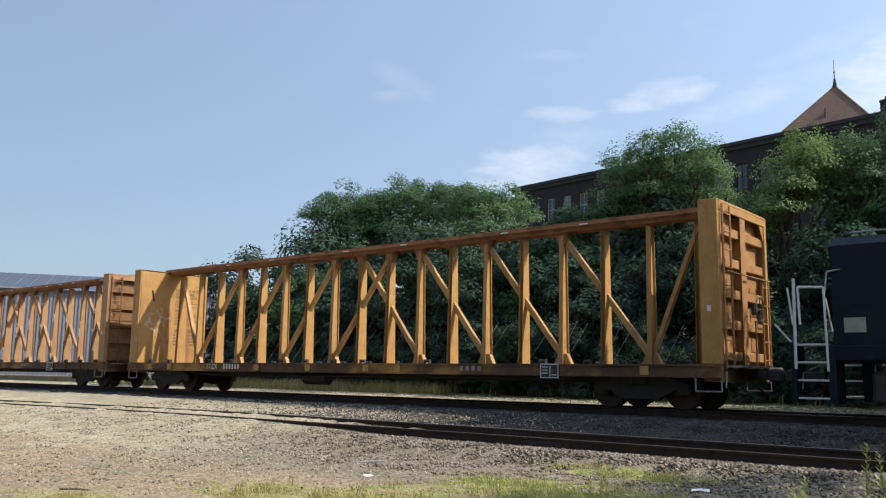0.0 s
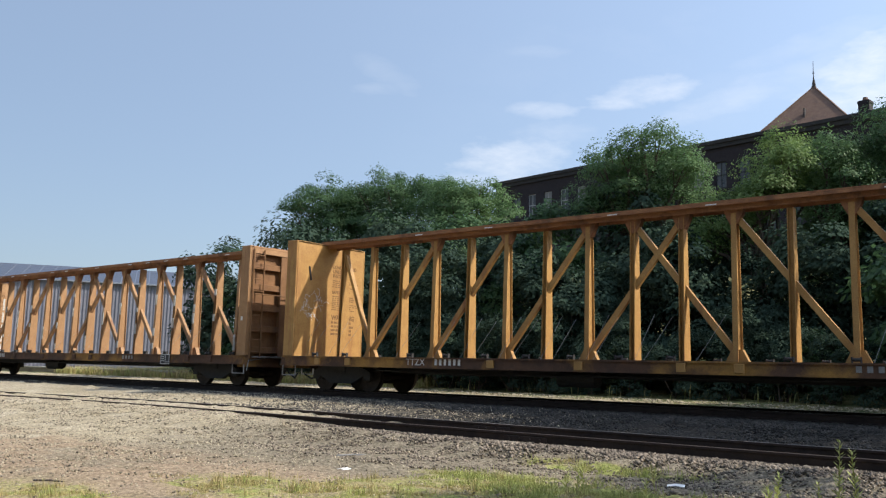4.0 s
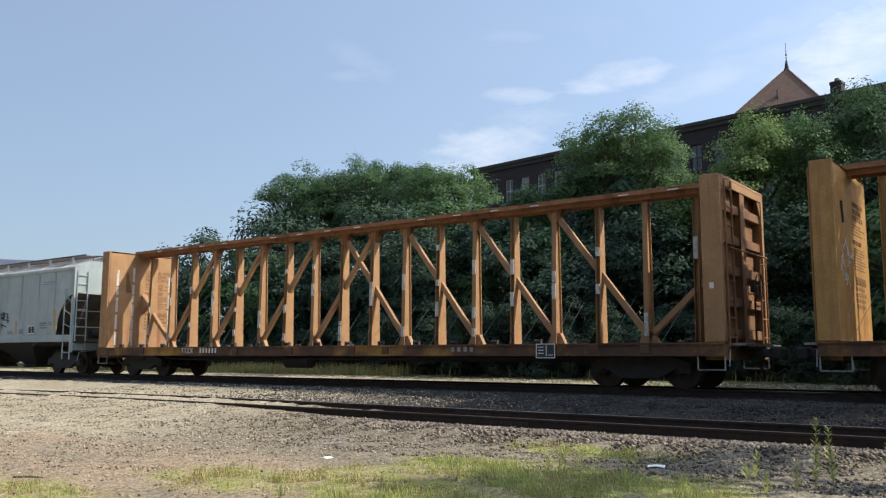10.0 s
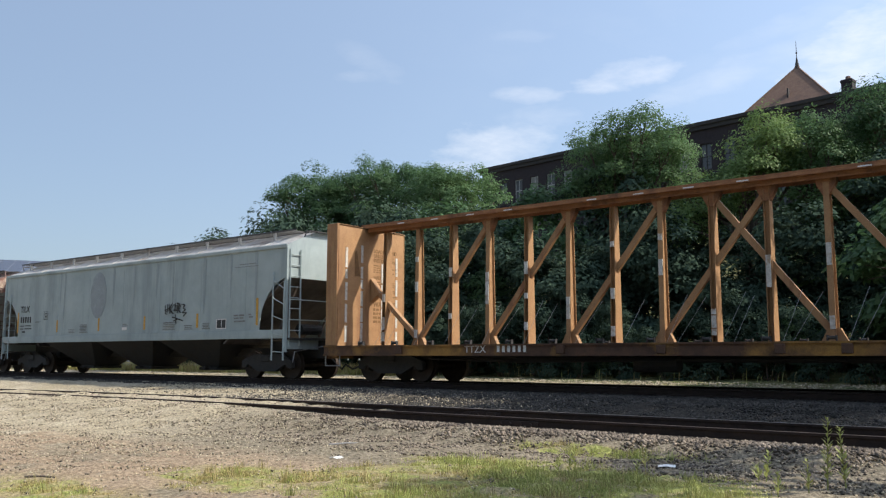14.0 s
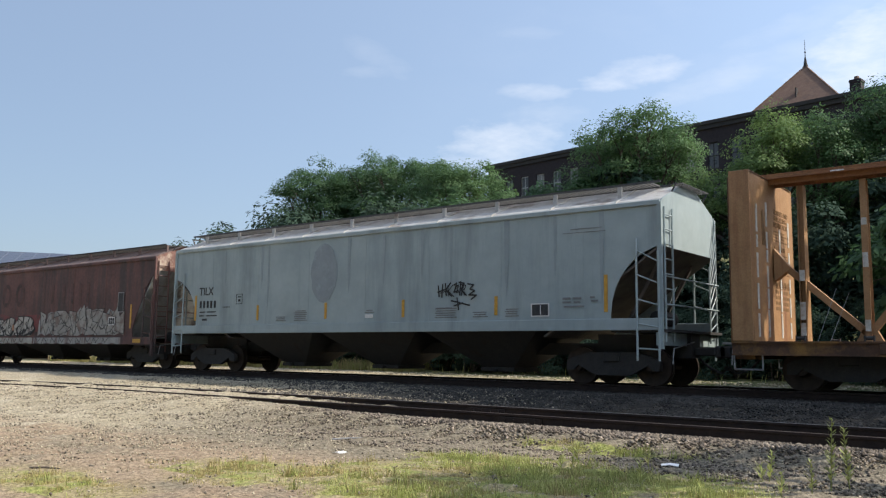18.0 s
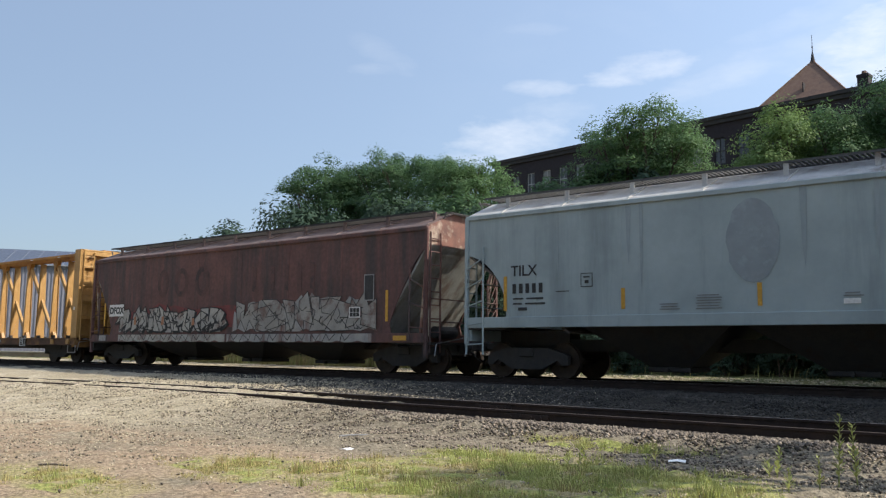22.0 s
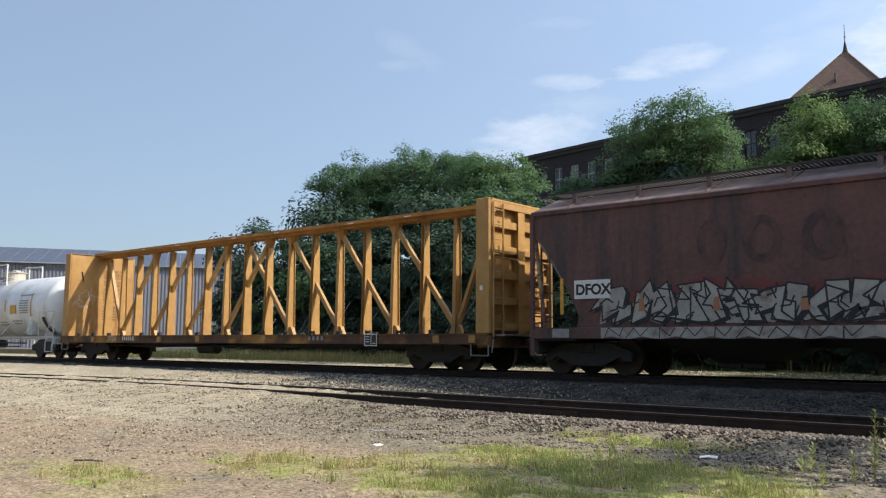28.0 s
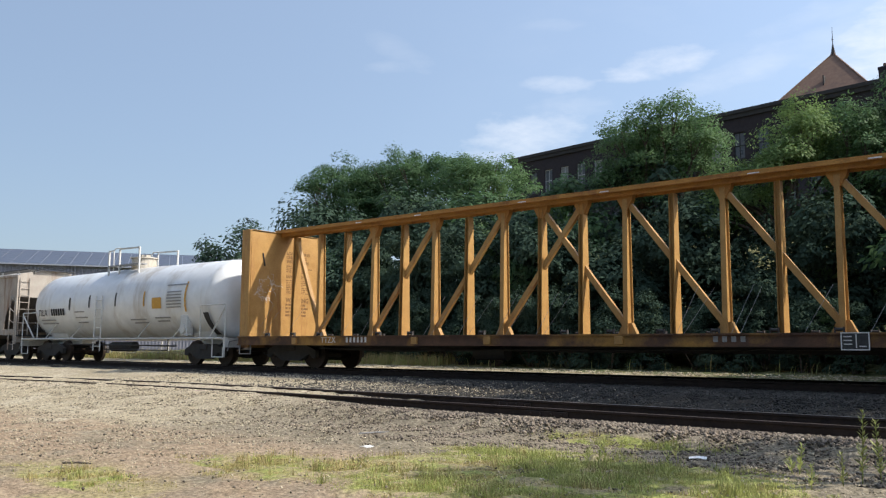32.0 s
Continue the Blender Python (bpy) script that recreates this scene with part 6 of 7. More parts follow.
L1, L2 = "dense dark-green tree with a rounded crown on the bank", "leafy tree with drooping feathery sprays on the bank"
tree(deepen([(-36.9, 34, 10.8, 1.4), (-35.3, 34, 11.2, 1.4), (-37.8, 34, 9.5, 1.4), (-34.1, 34, 9.6, 1.9), (-35.4, 34, 8.1, 1.8)], 1), (-36, 34.5), 11, L1, M_LEAF[1])
tree(deepen([(-32.8, 35, 11.4, 1.5), (-30.7, 35, 11.3, 1.3), (-33.7, 35, 10.1, 2.0), (-30.7, 35, 9.4, 2.0), (-28.6, 35, 10.9, 1.2), (-32.3, 35, 8.0, 1.9), (-29.4, 35, 7.4, 1.8)], 2), (-31, 35.5), 12, L1, M_LEAF[1])
tree(deepen([(-26.6, 33.5, 10.0, 1.2), (-25.2, 33, 10.0, 1.1), (-24.0, 33, 9.9, 1.0), (-25.9, 33, 8.8, 1.6), (-24.0, 33, 8.3, 1.1), (-24.8, 33, 6.9, 1.7), (-23.3, 33, 6.5, 1.2), (-22.1, 33, 6.5, 1.0)], 3), (-25, 33.5), 13, L2, M_LEAF[0])
tree(deepen([(-14.0, 30, 10.3, 0.85), (-13.1, 30, 10.2, 0.8), (-12.4, 30, 9.7, 0.65), (-15.7, 30, 9.9, 0.75), (-15.0, 30, 9.0, 1.0), (-13.6, 30, 9.0, 1.1), (-12.3, 30, 8.6, 0.9), (-14.8, 30, 7.7, 1.1), (-16.3, 30, 8.2, 0.8)], 4, 1.4), (-14, 30.5), 14, L2, M_LEAF[0], 150, 0.115)
tree(deepen([(-8.5, 29, 9.3, 0.5), (-8.9, 29, 8.6, 0.8), (-8.1, 29, 8.4, 0.7), (-8.8, 29, 7.5, 1.1), (-10.4, 29, 7.3, 0.55), (-11.2, 29, 6.8, 0.6), (-10.2, 29, 6.2, 0.9)], 5, 1.2), (-9.3, 29.5), 15, L2, M_LEAF[2], 150, 0.115)
tree(deepen([(-7.3, 30, 9.1, 0.8), (-6.6, 30, 8.8, 0.75), (-7.6, 30, 7.9, 1.0), (-6.3, 30, 7.6, 0.9), (-7.3, 30, 6.5, 1.1)], 6, 1.4), (-7, 30.5), 16, L2, M_LEAF[0], 150, 0.115)
tree(deepen([(-5.4, 31, 10.0, 0.8), (-4.7, 31, 9.6, 0.9), (-5.6, 31, 8.8, 1.0), (-4.6, 31, 8.3, 1.1), (-5.5, 31, 7.3, 1.2)], 7, 1.5), (-5, 31.5), 17, L1, M_LEAF[1], 140, 0.115)
# the row of trees goes on beyond the view, down-line
for i, (x, y, h) in enumerate(((4.6, 31.5, 9.2), (8.2, 33.0, 9.2), (11.0, 34.5, 10.0), (16.0, 34.0, 9.8), (22.0, 35.5, 10.5))):
    g = ground_z(x, y)
    tree(deepen([(x, y, h - 1.2, 1.5), (x - 1.3, y, h - 2.4, 1.6), (x + 1.3, y, h - 2.6, 1.7), (x - 0.5, y, h - 4.2, 1.9), (x + 1.0, y, h - 4.8, 1.8)], 20 + i), (x, y), 30 + i, L1, M_LEAF[1], 14, 0.36)

# tall trees added unseen down-line, leaning over the track to shade the ballast
for i, (x, n, bx) in enumerate(((0.8, 3, 2.5), (4.6, 2, 5.5), (8.6, 3, 9.2))):
    tree([(x + k * 1.5, 19.7 + 0.9 * ((k + i) % 2), 11.0 + 0.5 * (k % 2), 1.35) for k in range(n)] + [(x + k * 1.5 + 0.5, 21.2, 10.3, 1.0) for k in range(n)], (bx, 23.4), 70 + i, L1, M_LEAF[1], 34, 0.24)

# lower trees added at the view's right edge to shade the gravel walk
for i, (x, h) in enumerate(((-0.4, 5.8), (2.4, 7.4), (5.4, 7.0), (-3.2, 5.2))):
    tree([(x - 0.9, 23.8, h - 1.6, 1.2), (x + 0.9, 24.0, h - 1.4, 1.2), (x, 23.9, h - 0.7, 1.0), (x - 0.3, 23.8, h - 3.0, 1.2)], (x, 25.3), 75 + i, L1, M_LEAF[1], 34, 0.24)

# a small tree beside the yard, out of view, whose shade falls on the near grass
shade = [(-4.3, 9.8, 5.0, 0.36), (-3.6, 10.2, 4.8, 0.36), (-4.2, 8.9, 5.2, 0.36), (-4.7, 8.1, 5.0, 0.40), (-4.0, 7.6, 5.4, 0.42), (-5.2, 7.1, 5.8, 0.40), (-4.4, 6.6, 5.5, 0.4)]
tree([(x + z, y + z * 0.52, z, r) for x, y, z, r in shade], (1.6, 10.9), 29, "small leafy tree beside the gravel", M_LEAF[1], 210, 0.13)

# unseen wood added behind the viewer to hold low sky light off the train
for i in range(9):
    x, y, h = -62 + i * 12.5, -15.0 - (i % 3) * 2.0, 13.0 + (i * 7 % 4)
    tree(deepen([(x, y, h - 1.5, 2.6), (x - 2.6, y, h - 3.6, 2.8), (x + 2.6, y, h - 3.4, 2.8), (x - 1.5, y, h - 7.0, 3.2), (x + 2.2, y, h - 7.6, 3.2), (x, y, 2.6, 2.8)], 80 + i, 2.6), (x, y), 90 + i, "unseen broad leafy tree added to block low sky light", M_LEAF[1], 5, 0.7, 0.9)

# undergrowth: one bank of shrubs, from a few kinds
SHRUBS = []
for i in range(4):
    s_ = thing("shrub", ("tangled dark-green shrub overgrown with creepers", "tall leafy shrub at the foot of the bank")[i % 2], "shrub", "shrubs behind the track")
    r_ = random.Random(50 + i)
    bl = [(r_.uniform(-1.1, 1.1), r_.uniform(-0.7, 0.7), 0.9 + k * 0.62 + r_.uniform(-0.2, 0.2), r_.uniform(0.8, 1.25)) for k in range(7)]
    for b in bl[:5]:
        bm = B()
        tube(bm, (r_.uniform(-0.3, 0.3), r_.uniform(-0.3, 0.3), -0.2), (b[0], b[1], b[2] * 0.6), 0.06, 0.04, 6)
        tube(bm, (b[0], b[1], b[2] * 0.6), b[:3], 0.04, 0.015, 6)
        part("stem", bm, M_BARK, s_)
    # all but the first kind take the leaf with canopy shade in its colour
    c = new("foliage", leaf_mesh("foliage", bl, 60 + i, 30, 0.19, (M_LEAF[1], M_LEAFSHADE, M_LEAFSHADE, M_LEAFSHADE)[i], 0.36))
    c.parent = s_
    SHRUBS.append(s_)
r_ = random.Random(77)
first = [True] * 4
row = [(-43.5 + k * 1.55, 27.2 + r_.uniform(-0.9, 0.9), r_.uniform(0.9, 1.15)) for k in range(36)]
row += [(-40.0 + k * 1.9, 30.2 + r_.uniform(-0.8, 0.8), r_.uniform(1.25, 1.55)) for k in range(28)]
row += [(-24.0 + k * 1.5, 24.7 + r_.uniform(-0.3, 0.3), r_.uniform(0.4, 0.6)) for k in range(14)]
row += [(-34.0 + k * 2.1, 25.8 + r_.uniform(-0.6, 0.6), r_.uniform(0.45, 0.75)) for k in range(20)]
for x, y, sc in row:
    if x < (-34.3 if y > 29 else -35.8):
        continue
    k = r_.randrange(4) if y > 26 else r_.randrange(1, 4)
    if x < -36:
        sc *= max(0.45, 1 - (-36 - x) * 0.09)
    if x > -22:
        sc *= 0.86
    m = pose(x, y, float(ground_z(x, y)) - 0.15, 0, 0, r_.uniform(0, 360)) @ Matrix.Scale(sc, 4)
    if first[k]:
        SHRUBS[k].matrix_basis = m
        first[k] = False
    else:
        o = copy_thing(SHRUBS[k], pose(0, 0, 0))
        o.matrix_basis = m


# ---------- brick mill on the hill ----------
M_BRICK = mat("near_black_brick", (0.033, 0.026, 0.029), (0.026, 0.021, 0.024), 3.0, 0.9, c3=(0.044, 0.034, 0.034), stain=0.4, amount=0.3, fine=14)
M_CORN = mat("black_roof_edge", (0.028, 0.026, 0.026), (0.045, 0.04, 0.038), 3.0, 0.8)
M_WINF = mat("white_window_frame", (0.44, 0.44, 0.43), (0.34, 0.34, 0.33), 6.0, 0.7)
M_PANE = mat("dusty_window_pane", (0.045, 0.05, 0.055), (0.07, 0.075, 0.08), 2.0, 0.3, spec=0.6)
M_BOARD = mat("pale_boarded_window", (0.26, 0.26, 0.255), (0.19, 0.19, 0.19), 2.0, 0.8)
M_TOWER = mat("orange_slate_roof", (0.185, 0.114, 0.080), (0.15, 0.092, 0.066), 3.0, 0.85, c3=(0.13, 0.085, 0.065), stain=0.7, amount=0.3)

mill = thing("mill_building", "long near-black brick mill with white-framed windows and flat roof", "building")
MILL = pose(-50.0, 71.7, 8.0, 0, 0, -8.1)
mill.matrix_basis = MILL
ML, MH, MD = 92.0, 12.55, 16.0


def mill_wall():
    """Street wall with real openings, cut into strips round the windows."""
    wins = []
    x = 2.4
    while x < ML - 2:
        for zb, ht in ((8.75, 2.25), (4.8, 2.4), (1.2, 2.4)):
            wins.append((x, x + 1.0, zb, zb + ht))
        x += 2.05
    xs = sorted({0.0, ML, *[w[0] for w in wins], *[w[1] for w in wins]})
    zs = sorted({0.0, MH, *[w[2] for w in wins], *[w[3] for w in wins]})
    hole = {(round(w[0], 3), round(w[2], 3)) for w in wins}
    bm = B()
    for a, b in zip(xs, xs[1:]):
        for c, d in zip(zs, zs[1:]):
            if (round(a, 3), round(c, 3)) not in hole:
                box(bm, a, b, 0, 0.45, c, d)
    return bm, wins


bm, MW = mill_wall()
bmesh.ops.remove_doubles(bm, verts=bm.verts[:], dist=0.001)
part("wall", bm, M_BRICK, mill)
bm = B()
box(bm, 0, 0.45, 0.455, MD, 0, MH)
box(bm, ML - 0.45, ML, 0.455, MD, 0, MH)
box(bm, 0.46, ML - 0.46, MD - 0.4, MD, 0, MH)
part("back_wall", bm, M_BRICK, mill)
bm = B()
box(bm, -0.3, ML + 0.3, -0.3, MD, MH + 0.004, MH + 0.3)
box(bm, -0.2, ML + 0.2, -0.18, -0.004, MH - 0.35, MH)
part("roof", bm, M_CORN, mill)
frame_bm = B()
for a in ((0, 0.07, 0, 2.25), (0.93, 1.0, 0, 2.25), (0.07, 0.93, 0, 0.08), (0.07, 0.93, 2.17, 2.25), (0.07, 0.93, 1.08, 1.16), (0.475, 0.525, 0.08, 1.08), (0.475, 0.525, 1.16, 2.17)):
    box(frame_bm, a[0], a[1], 0.14, 0.24, a[2], a[3])
FRAME_ME = mesh_of("window_frame", frame_bm, M_WINF)
FRAME_DARK = FRAME_ME.copy()
FRAME_DARK.materials[0] = M_CORN
PANE_ME = mesh_of("pane", box(B(), 0.07, 0.93, 0.18, 0.20, 0.08, 2.17), M_PANE)
BOARD_ME = mesh_of("board", box(B(), 0.07, 0.93, 0.16, 0.19, 0.08, 2.17), M_BOARD)
rw = random.Random(6)
for i, (a, b, c, d) in enumerate(MW):
    if c < 4:
        continue
    pale = i in (6, 9, 12) or (i % 3 == 0 and rw.random() < 0.12)
    w = sub("window", FRAME_ME if (pale or rw.random() < 0.15) else FRAME_DARK, mill, pose(a, 0, c))
    w.scale = (1, 1, (d - c) / 2.25)
    sub("pane", BOARD_ME if pale and i != 9 else PANE_ME, w)
    bm = box(B(), -0.08, 1.08, -0.06, 0.1, -0.12, -0.005)
    part("sill", bm, M_CORN, w)

stair = thing("tower", "brick stair tower with pyramid roof of orange slate and finial", "tower")
stair.matrix_basis = pose(-20.0, 79.0, 8.0, 0, 0, 0)
bm = B()
box(bm, -3.7, 3.7, -3.7, 3.7, 0, 14.6)
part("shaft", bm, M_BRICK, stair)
bm = B()
base_ = [bm.verts.new((sx * 4.15, sy * 4.15, 14.6)) for sx, sy in ((-1, -1), (1, -1), (1, 1), (-1, 1))]
knee = [bm.verts.new((sx * 0.26, sy * 0.26, 19.35)) for sx, sy in ((-1, -1), (1, -1), (1, 1), (-1, 1))]
tip = bm.verts.new((0, 0, 20.2))
bm.faces.new(base_[::-1])
for i in range(4):
    bm.faces.new((base_[i], base_[(i + 1) % 4], knee[(i + 1) % 4], knee[i]))
    bm.faces.new((knee[i], knee[(i + 1) % 4], tip))
roof_t = part("pyramid_roof", bm, M_TOWER, stair, "orange-brown slate pyramid roof")
for i, (sx, sy) in enumerate(((-1, -1), (1, -1), (1, 1), (-1, 1))):
    bm = B()
    bar(bm, (sx * 4.15, sy * 4.15, 14.63), (sx * 0.26, sy * 0.26, 19.38), 0.13, 0.07, (0, 0, 1))
    part("hip_tile", bm, M_TOWER, roof_t)
bm = B()
tube(bm, (0, 0, 19.45), (0, 0, 20.5), 0.24, 0.05, 8)
tube(bm, (0, 0, 20.4), (0, 0, 22.1), 0.045, 0.02, 6)
tube(bm, (0, 0, 20.9), (0, 0, 21.0), 0.08, n=8)
part("finial", bm, M_CORN, stair)
bm = B()
box(bm, -0.2, -0.1, -3.0, -2.5, 16.0, 16.9)
part("vent_slit", bm, M_CORN, roof_t)
chim = thing("chimney", "short dark brick chimney with corbelled cap on the mill roof", "chimney")
chim.matrix_basis = pose(-14.3, 71.5, 20.42, 0, 0, -8)
bm = B()
box(bm, -0.42, 0.42, -0.42, 0.42, 0.4, 2.8)
box(bm, -0.46, 0.46, -0.46, 0.46, 2.55, 2.75)
part("shaft", bm, M_BRICK, chim)
bm = B()
tube(bm, (0, 0, 2.8), (0, 0, 3.1), 0.22, 0.18, 10)
part("pot", bm, M_TOWER, chim)


# ---------- grey shed with solar panels on its roof ----------
M_SHED = mat("pale_grey_siding", (0.20, 0.20, 0.235), (0.17, 0.17, 0.20), 1.5, 0.6, c3=(0.15, 0.155, 0.185), stain=0.5, amount=0.3, streak=True)
M_ROOFP = mat("dark_blue_solar_panel", (0.072, 0.082, 0.110), (0.058, 0.068, 0.095), 1.2, 0.4, c3=(0.085, 0.095, 0.12), stain=0.3, amount=0.3)
M_SEAM = mat("pale_metal_roof", (0.30, 0.32, 0.36), (0.25, 0.27, 0.31), 4.0, 0.5, 0.3)
shed = thing("warehouse", "long grey metal-sided warehouse with dark blue solar panels on its roof", "building")
# local: x along the ridge, y from the eave into the building
shed.matrix_basis = pose(-94.5, 36.0, 0.2, 0, 0, math.degrees(math.atan2(0.84, 0.54)))
SL, EV, RG, DP = 29.0, 9.7, 12.1, 9.0
bm = B()
box(bm, 0, SL, 0, 0.2, 0, EV)
part("wall", bm, M_SHED, shed)
bm = B()
prism(bm, [(0.21, 0.0), (2 * DP, 0.0), (2 * DP, EV), (DP, RG - 0.1), (0.21, EV - 0.05)], 0, SL - 0.2, SL)
prism(bm, [(0.21, 0.0), (2 * DP, 0.0), (2 * DP, EV), (DP, RG - 0.1), (0.21, EV - 0.05)], 0, 0.0, 0.2)
part("gable", bm, M_SHED, shed)
rib_me = mesh_of("rib", box(B(), -0.09, 0.09, -0.075, -0.004, 0.0, EV - 0.1, 0.03), M_SHED)
for k in range(int(SL / 0.36)):
    sub("rib", rib_me, shed, pose(0.2 + k * 0.36, 0, 0))
slope = math.hypot(DP + 0.4, RG - EV)
ang = math.degrees(math.atan2(RG - EV, DP + 0.4))
part("front_roof", box(B(), 0, SL, 0, slope, -0.12, -0.05), M_SEAM, shed, "pale metal roof under the panels").matrix_basis = pose(0, -0.4, EV, ang, 0, 0)
row_h = slope / 6
solar_me = mesh_of("solar_panel", box(B(), 0, 1.36, 0, row_h - 0.035, -0.045, 0.0, 0.008), M_ROOFP)
for k in range(int(SL / 1.45)):
    for j in range(6):
        sub("solar_panel", solar_me, shed, pose(0, -0.4, EV, ang, 0, 0) @ pose(k * 1.45 + 0.045, 0.015 + j * row_h, 0))
bm = B()
prism(bm, [(DP, RG), (2 * DP + 0.4, EV), (2 * DP + 0.4, EV - 0.1), (DP, RG - 0.1)], 0, 0, SL)
part("back_roof", bm, M_ROOFP, shed)
bm = B()
box(bm, -0.1, SL + 0.1, -0.5, -0.41, EV - 0.16, EV - 0.02)
part("gutter", bm, M_SEAM, shed)
# a low concrete wall beside the line
low = thing("low_wall", "low weathered tan concrete wall beyond the track", "wall")
bm = B()
box(bm, -64, -33, 24.6, 24.95, 0.2, 0.85, 0.02)
part("body", bm, mat("tan_concrete", (0.36, 0.31, 0.22), (0.30, 0.255, 0.18), 2.0, 0.9, c3=(0.22, 0.19, 0.14), stain=0.6, amount=0.4), low)
bm = B()
box(bm, -64.05, -32.95, 24.55, 25.0, 0.854, 0.95, 0.02)
part("coping", bm, mat("pale_coping", (0.42, 0.39, 0.32), (0.36, 0.33, 0.27), 2.0, 0.9), low)


# ---------- ballast stones, grass, weeds and litter ----------
M_STONE = mat("grey_ballast_stone", (0.225, 0.185, 0.14), (0.125, 0.10, 0.077), 2.0, 0.9, bump=0.2, random_hue=0.7)
# dark stone, its colour lowered further for the shade beside the train
M_TRAPSHADE = mat("shade_deepened_traprock", (0.072, 0.064, 0.054), (0.032, 0.029, 0.025), 2.0, 0.85, bump=0.2, random_hue=0.55)
M_STONE_P = mat("pale_gravel_stone", (0.41, 0.355, 0.252), (0.33, 0.28, 0.198), 2.0, 0.9, bump=0.2, random_hue=0.5)


def stones(name, label, n, pick, size, material, seed, sink=0.25):
    """Scattered angular stones in one mesh. pick(rs, n): places x, y."""
    rs = np.random.RandomState(seed)
    x, y = pick(rs, n)
    n = len(x)
    z = ground_z(x, y)
    base = np.array([[1, 0, 0], [0, 1, 0], [-1, 0, 0], [0, -1, 0], [0, 0, 0.75], [0, 0, -0.75]], float)
    tri = np.array([[0, 1, 4], [1, 2, 4], [2, 3, 4], [3, 0, 4], [1, 0, 5], [2, 1, 5], [3, 2, 5], [0, 3, 5]])
    v = base[None] * rs.uniform(0.55, 1.3, (n, 6, 1)) + rs.normal(0, 0.16, (n, 6, 3))
    s = size * rs.uniform(0.5, 1.35, n)
    a = rs.uniform(0, math.tau, n)
    c, d = np.cos(a), np.sin(a)
    vx, vy = v[..., 0] * c[:, None] - v[..., 1] * d[:, None], v[..., 0] * d[:, None] + v[..., 1] * c[:, None]
    v = np.stack([vx, vy, v[..., 2]], -1) * s[:, None, None]
    v += np.stack([x, y, z + s * sink], -1)[:, None]
    f = (np.arange(n)[:, None, None] * 6 + tri[None]).reshape(-1)
    me = bpy.data.meshes.new(name)
    me.vertices.add(n * 6)
    me.vertices.foreach_set("co", v.ravel())
    m = n * 8
    me.loops.add(m * 3)
    me.loops.foreach_set("vertex_index", f)
    me.polygons.add(m)
    me.polygons.foreach_set("loop_start", np.arange(m) * 3)
    me.polygons.foreach_set("loop_total", np.full(m, 3))
    me.update(calc_edges=True)
    me.materials.append(material)
    return tagged(new(name, me), label, "gravel", kind="stuff")


def in_view(x, y):
    b = np.degrees(np.arctan2(-x, y))
    return (b > 6) & (b < 72)


def near_bed(rs, n, lo=-3.4, hi=0.9, full=False):
    x = rs.uniform(-24, 0.5, n)
    y = siding_y(x) + rs.uniform(lo, hi, n)
    d = y - siding_y(x)
    keep = in_view(x, y) & (np.abs(np.abs(d) - 0.754) > 0.10) & ((d > -1.2) | (rs.rand(n) < 0.75 * np.exp((d + 1.2) * 0.55)))
    keep &= (rs.rand(n) < np.where(full, 1.0, np.clip((x + 13.5) / 5, 0.02, 1))) & (y < TY - 0.9)
    return x[keep], y[keep]


def between(rs, n):
    x, y = near_bed(rs, n, 0.9, 5.4, True)
    keep = rs.rand(len(x)) < np.clip((x + 19) / 7, 0.03, 1)
    return x[keep], y[keep]


def wedge(rs, n):
    x, y = near_bed(rs, n, 0.9, 5.4, True)
    keep = rs.rand(len(x)) < np.clip((-8 - x) / 6, 0, 1)
    return x[keep], y[keep]


def main_bed(rs, n):
    x = rs.uniform(-44, -1, n)
    y = TY + rs.uniform(-2.6, 1.5, n)
    keep = in_view(x, y) & (np.abs(np.abs(y - TY) - 0.754) > 0.10)
    return x[keep], y[keep]


def yard(rs, n):
    y = rs.uniform(4.2, 11.5, n)
    x = -y * np.tan(np.radians(rs.uniform(8, 72, n)))
    keep = (x > -30) & (rs.rand(n) < np.clip((-7.5 - x) / 5, 0.12, 1) * np.clip((y - 3.5) / 4, 0.15, 1))
    return x[keep], y[keep]


stones("ballast", "brown-grey angular stones beside the siding", 85000, near_bed, 0.023, M_STONE, 1)


def shoulder(rs, n):
    x = rs.uniform(-12, 0.5, n)
    y = siding_y(x) - 0.95 - np.abs(rs.normal(0, 0.26, n))
    keep = in_view(x, y) & (rs.rand(n) < np.clip((x + 11.5) / 4, 0.02, 1))
    return x[keep], y[keep]


stones("ballast", "coarse brown stones on the shoulder of the siding", 6000, shoulder, 0.034, M_STONE, 21)
stones("ballast", "dark traprock between the two tracks, deepened for train shade", 42000, between, 0.03, M_TRAPSHADE, 7)
stones("ballast", "dark ballast stones under the main track, deepened for train shade", 30000, main_bed, 0.034, M_TRAPSHADE, 2)
def beyond(rs, n):
    x = rs.uniform(-46, -1, n)
    y = rs.uniform(TY + 1.5, 23.6, n)
    keep = in_view(x, y)
    return x[keep], y[keep]


stones("gravel", "pale gravel walk beyond the main track", 16000, beyond, 0.03, M_STONE_P, 8)
stones("gravel", "pale gravel between the siding and the main track", 30000, wedge, 0.022, M_STONE_P, 9)
stones("gravel", "loose pale gravel on the yard", 60000, yard, 0.016, M_STONE_P, 3)
stones("gravel", "darker chips among the pale gravel", 16000, yard, 0.018, M_STONE, 13)

M_GRASS = mat("fresh_grass_blade", (0.33, 0.37, 0.11), (0.42, 0.42, 0.15), 1.5, 0.6, bump=0, random_hue=0.35, trans=0.35)
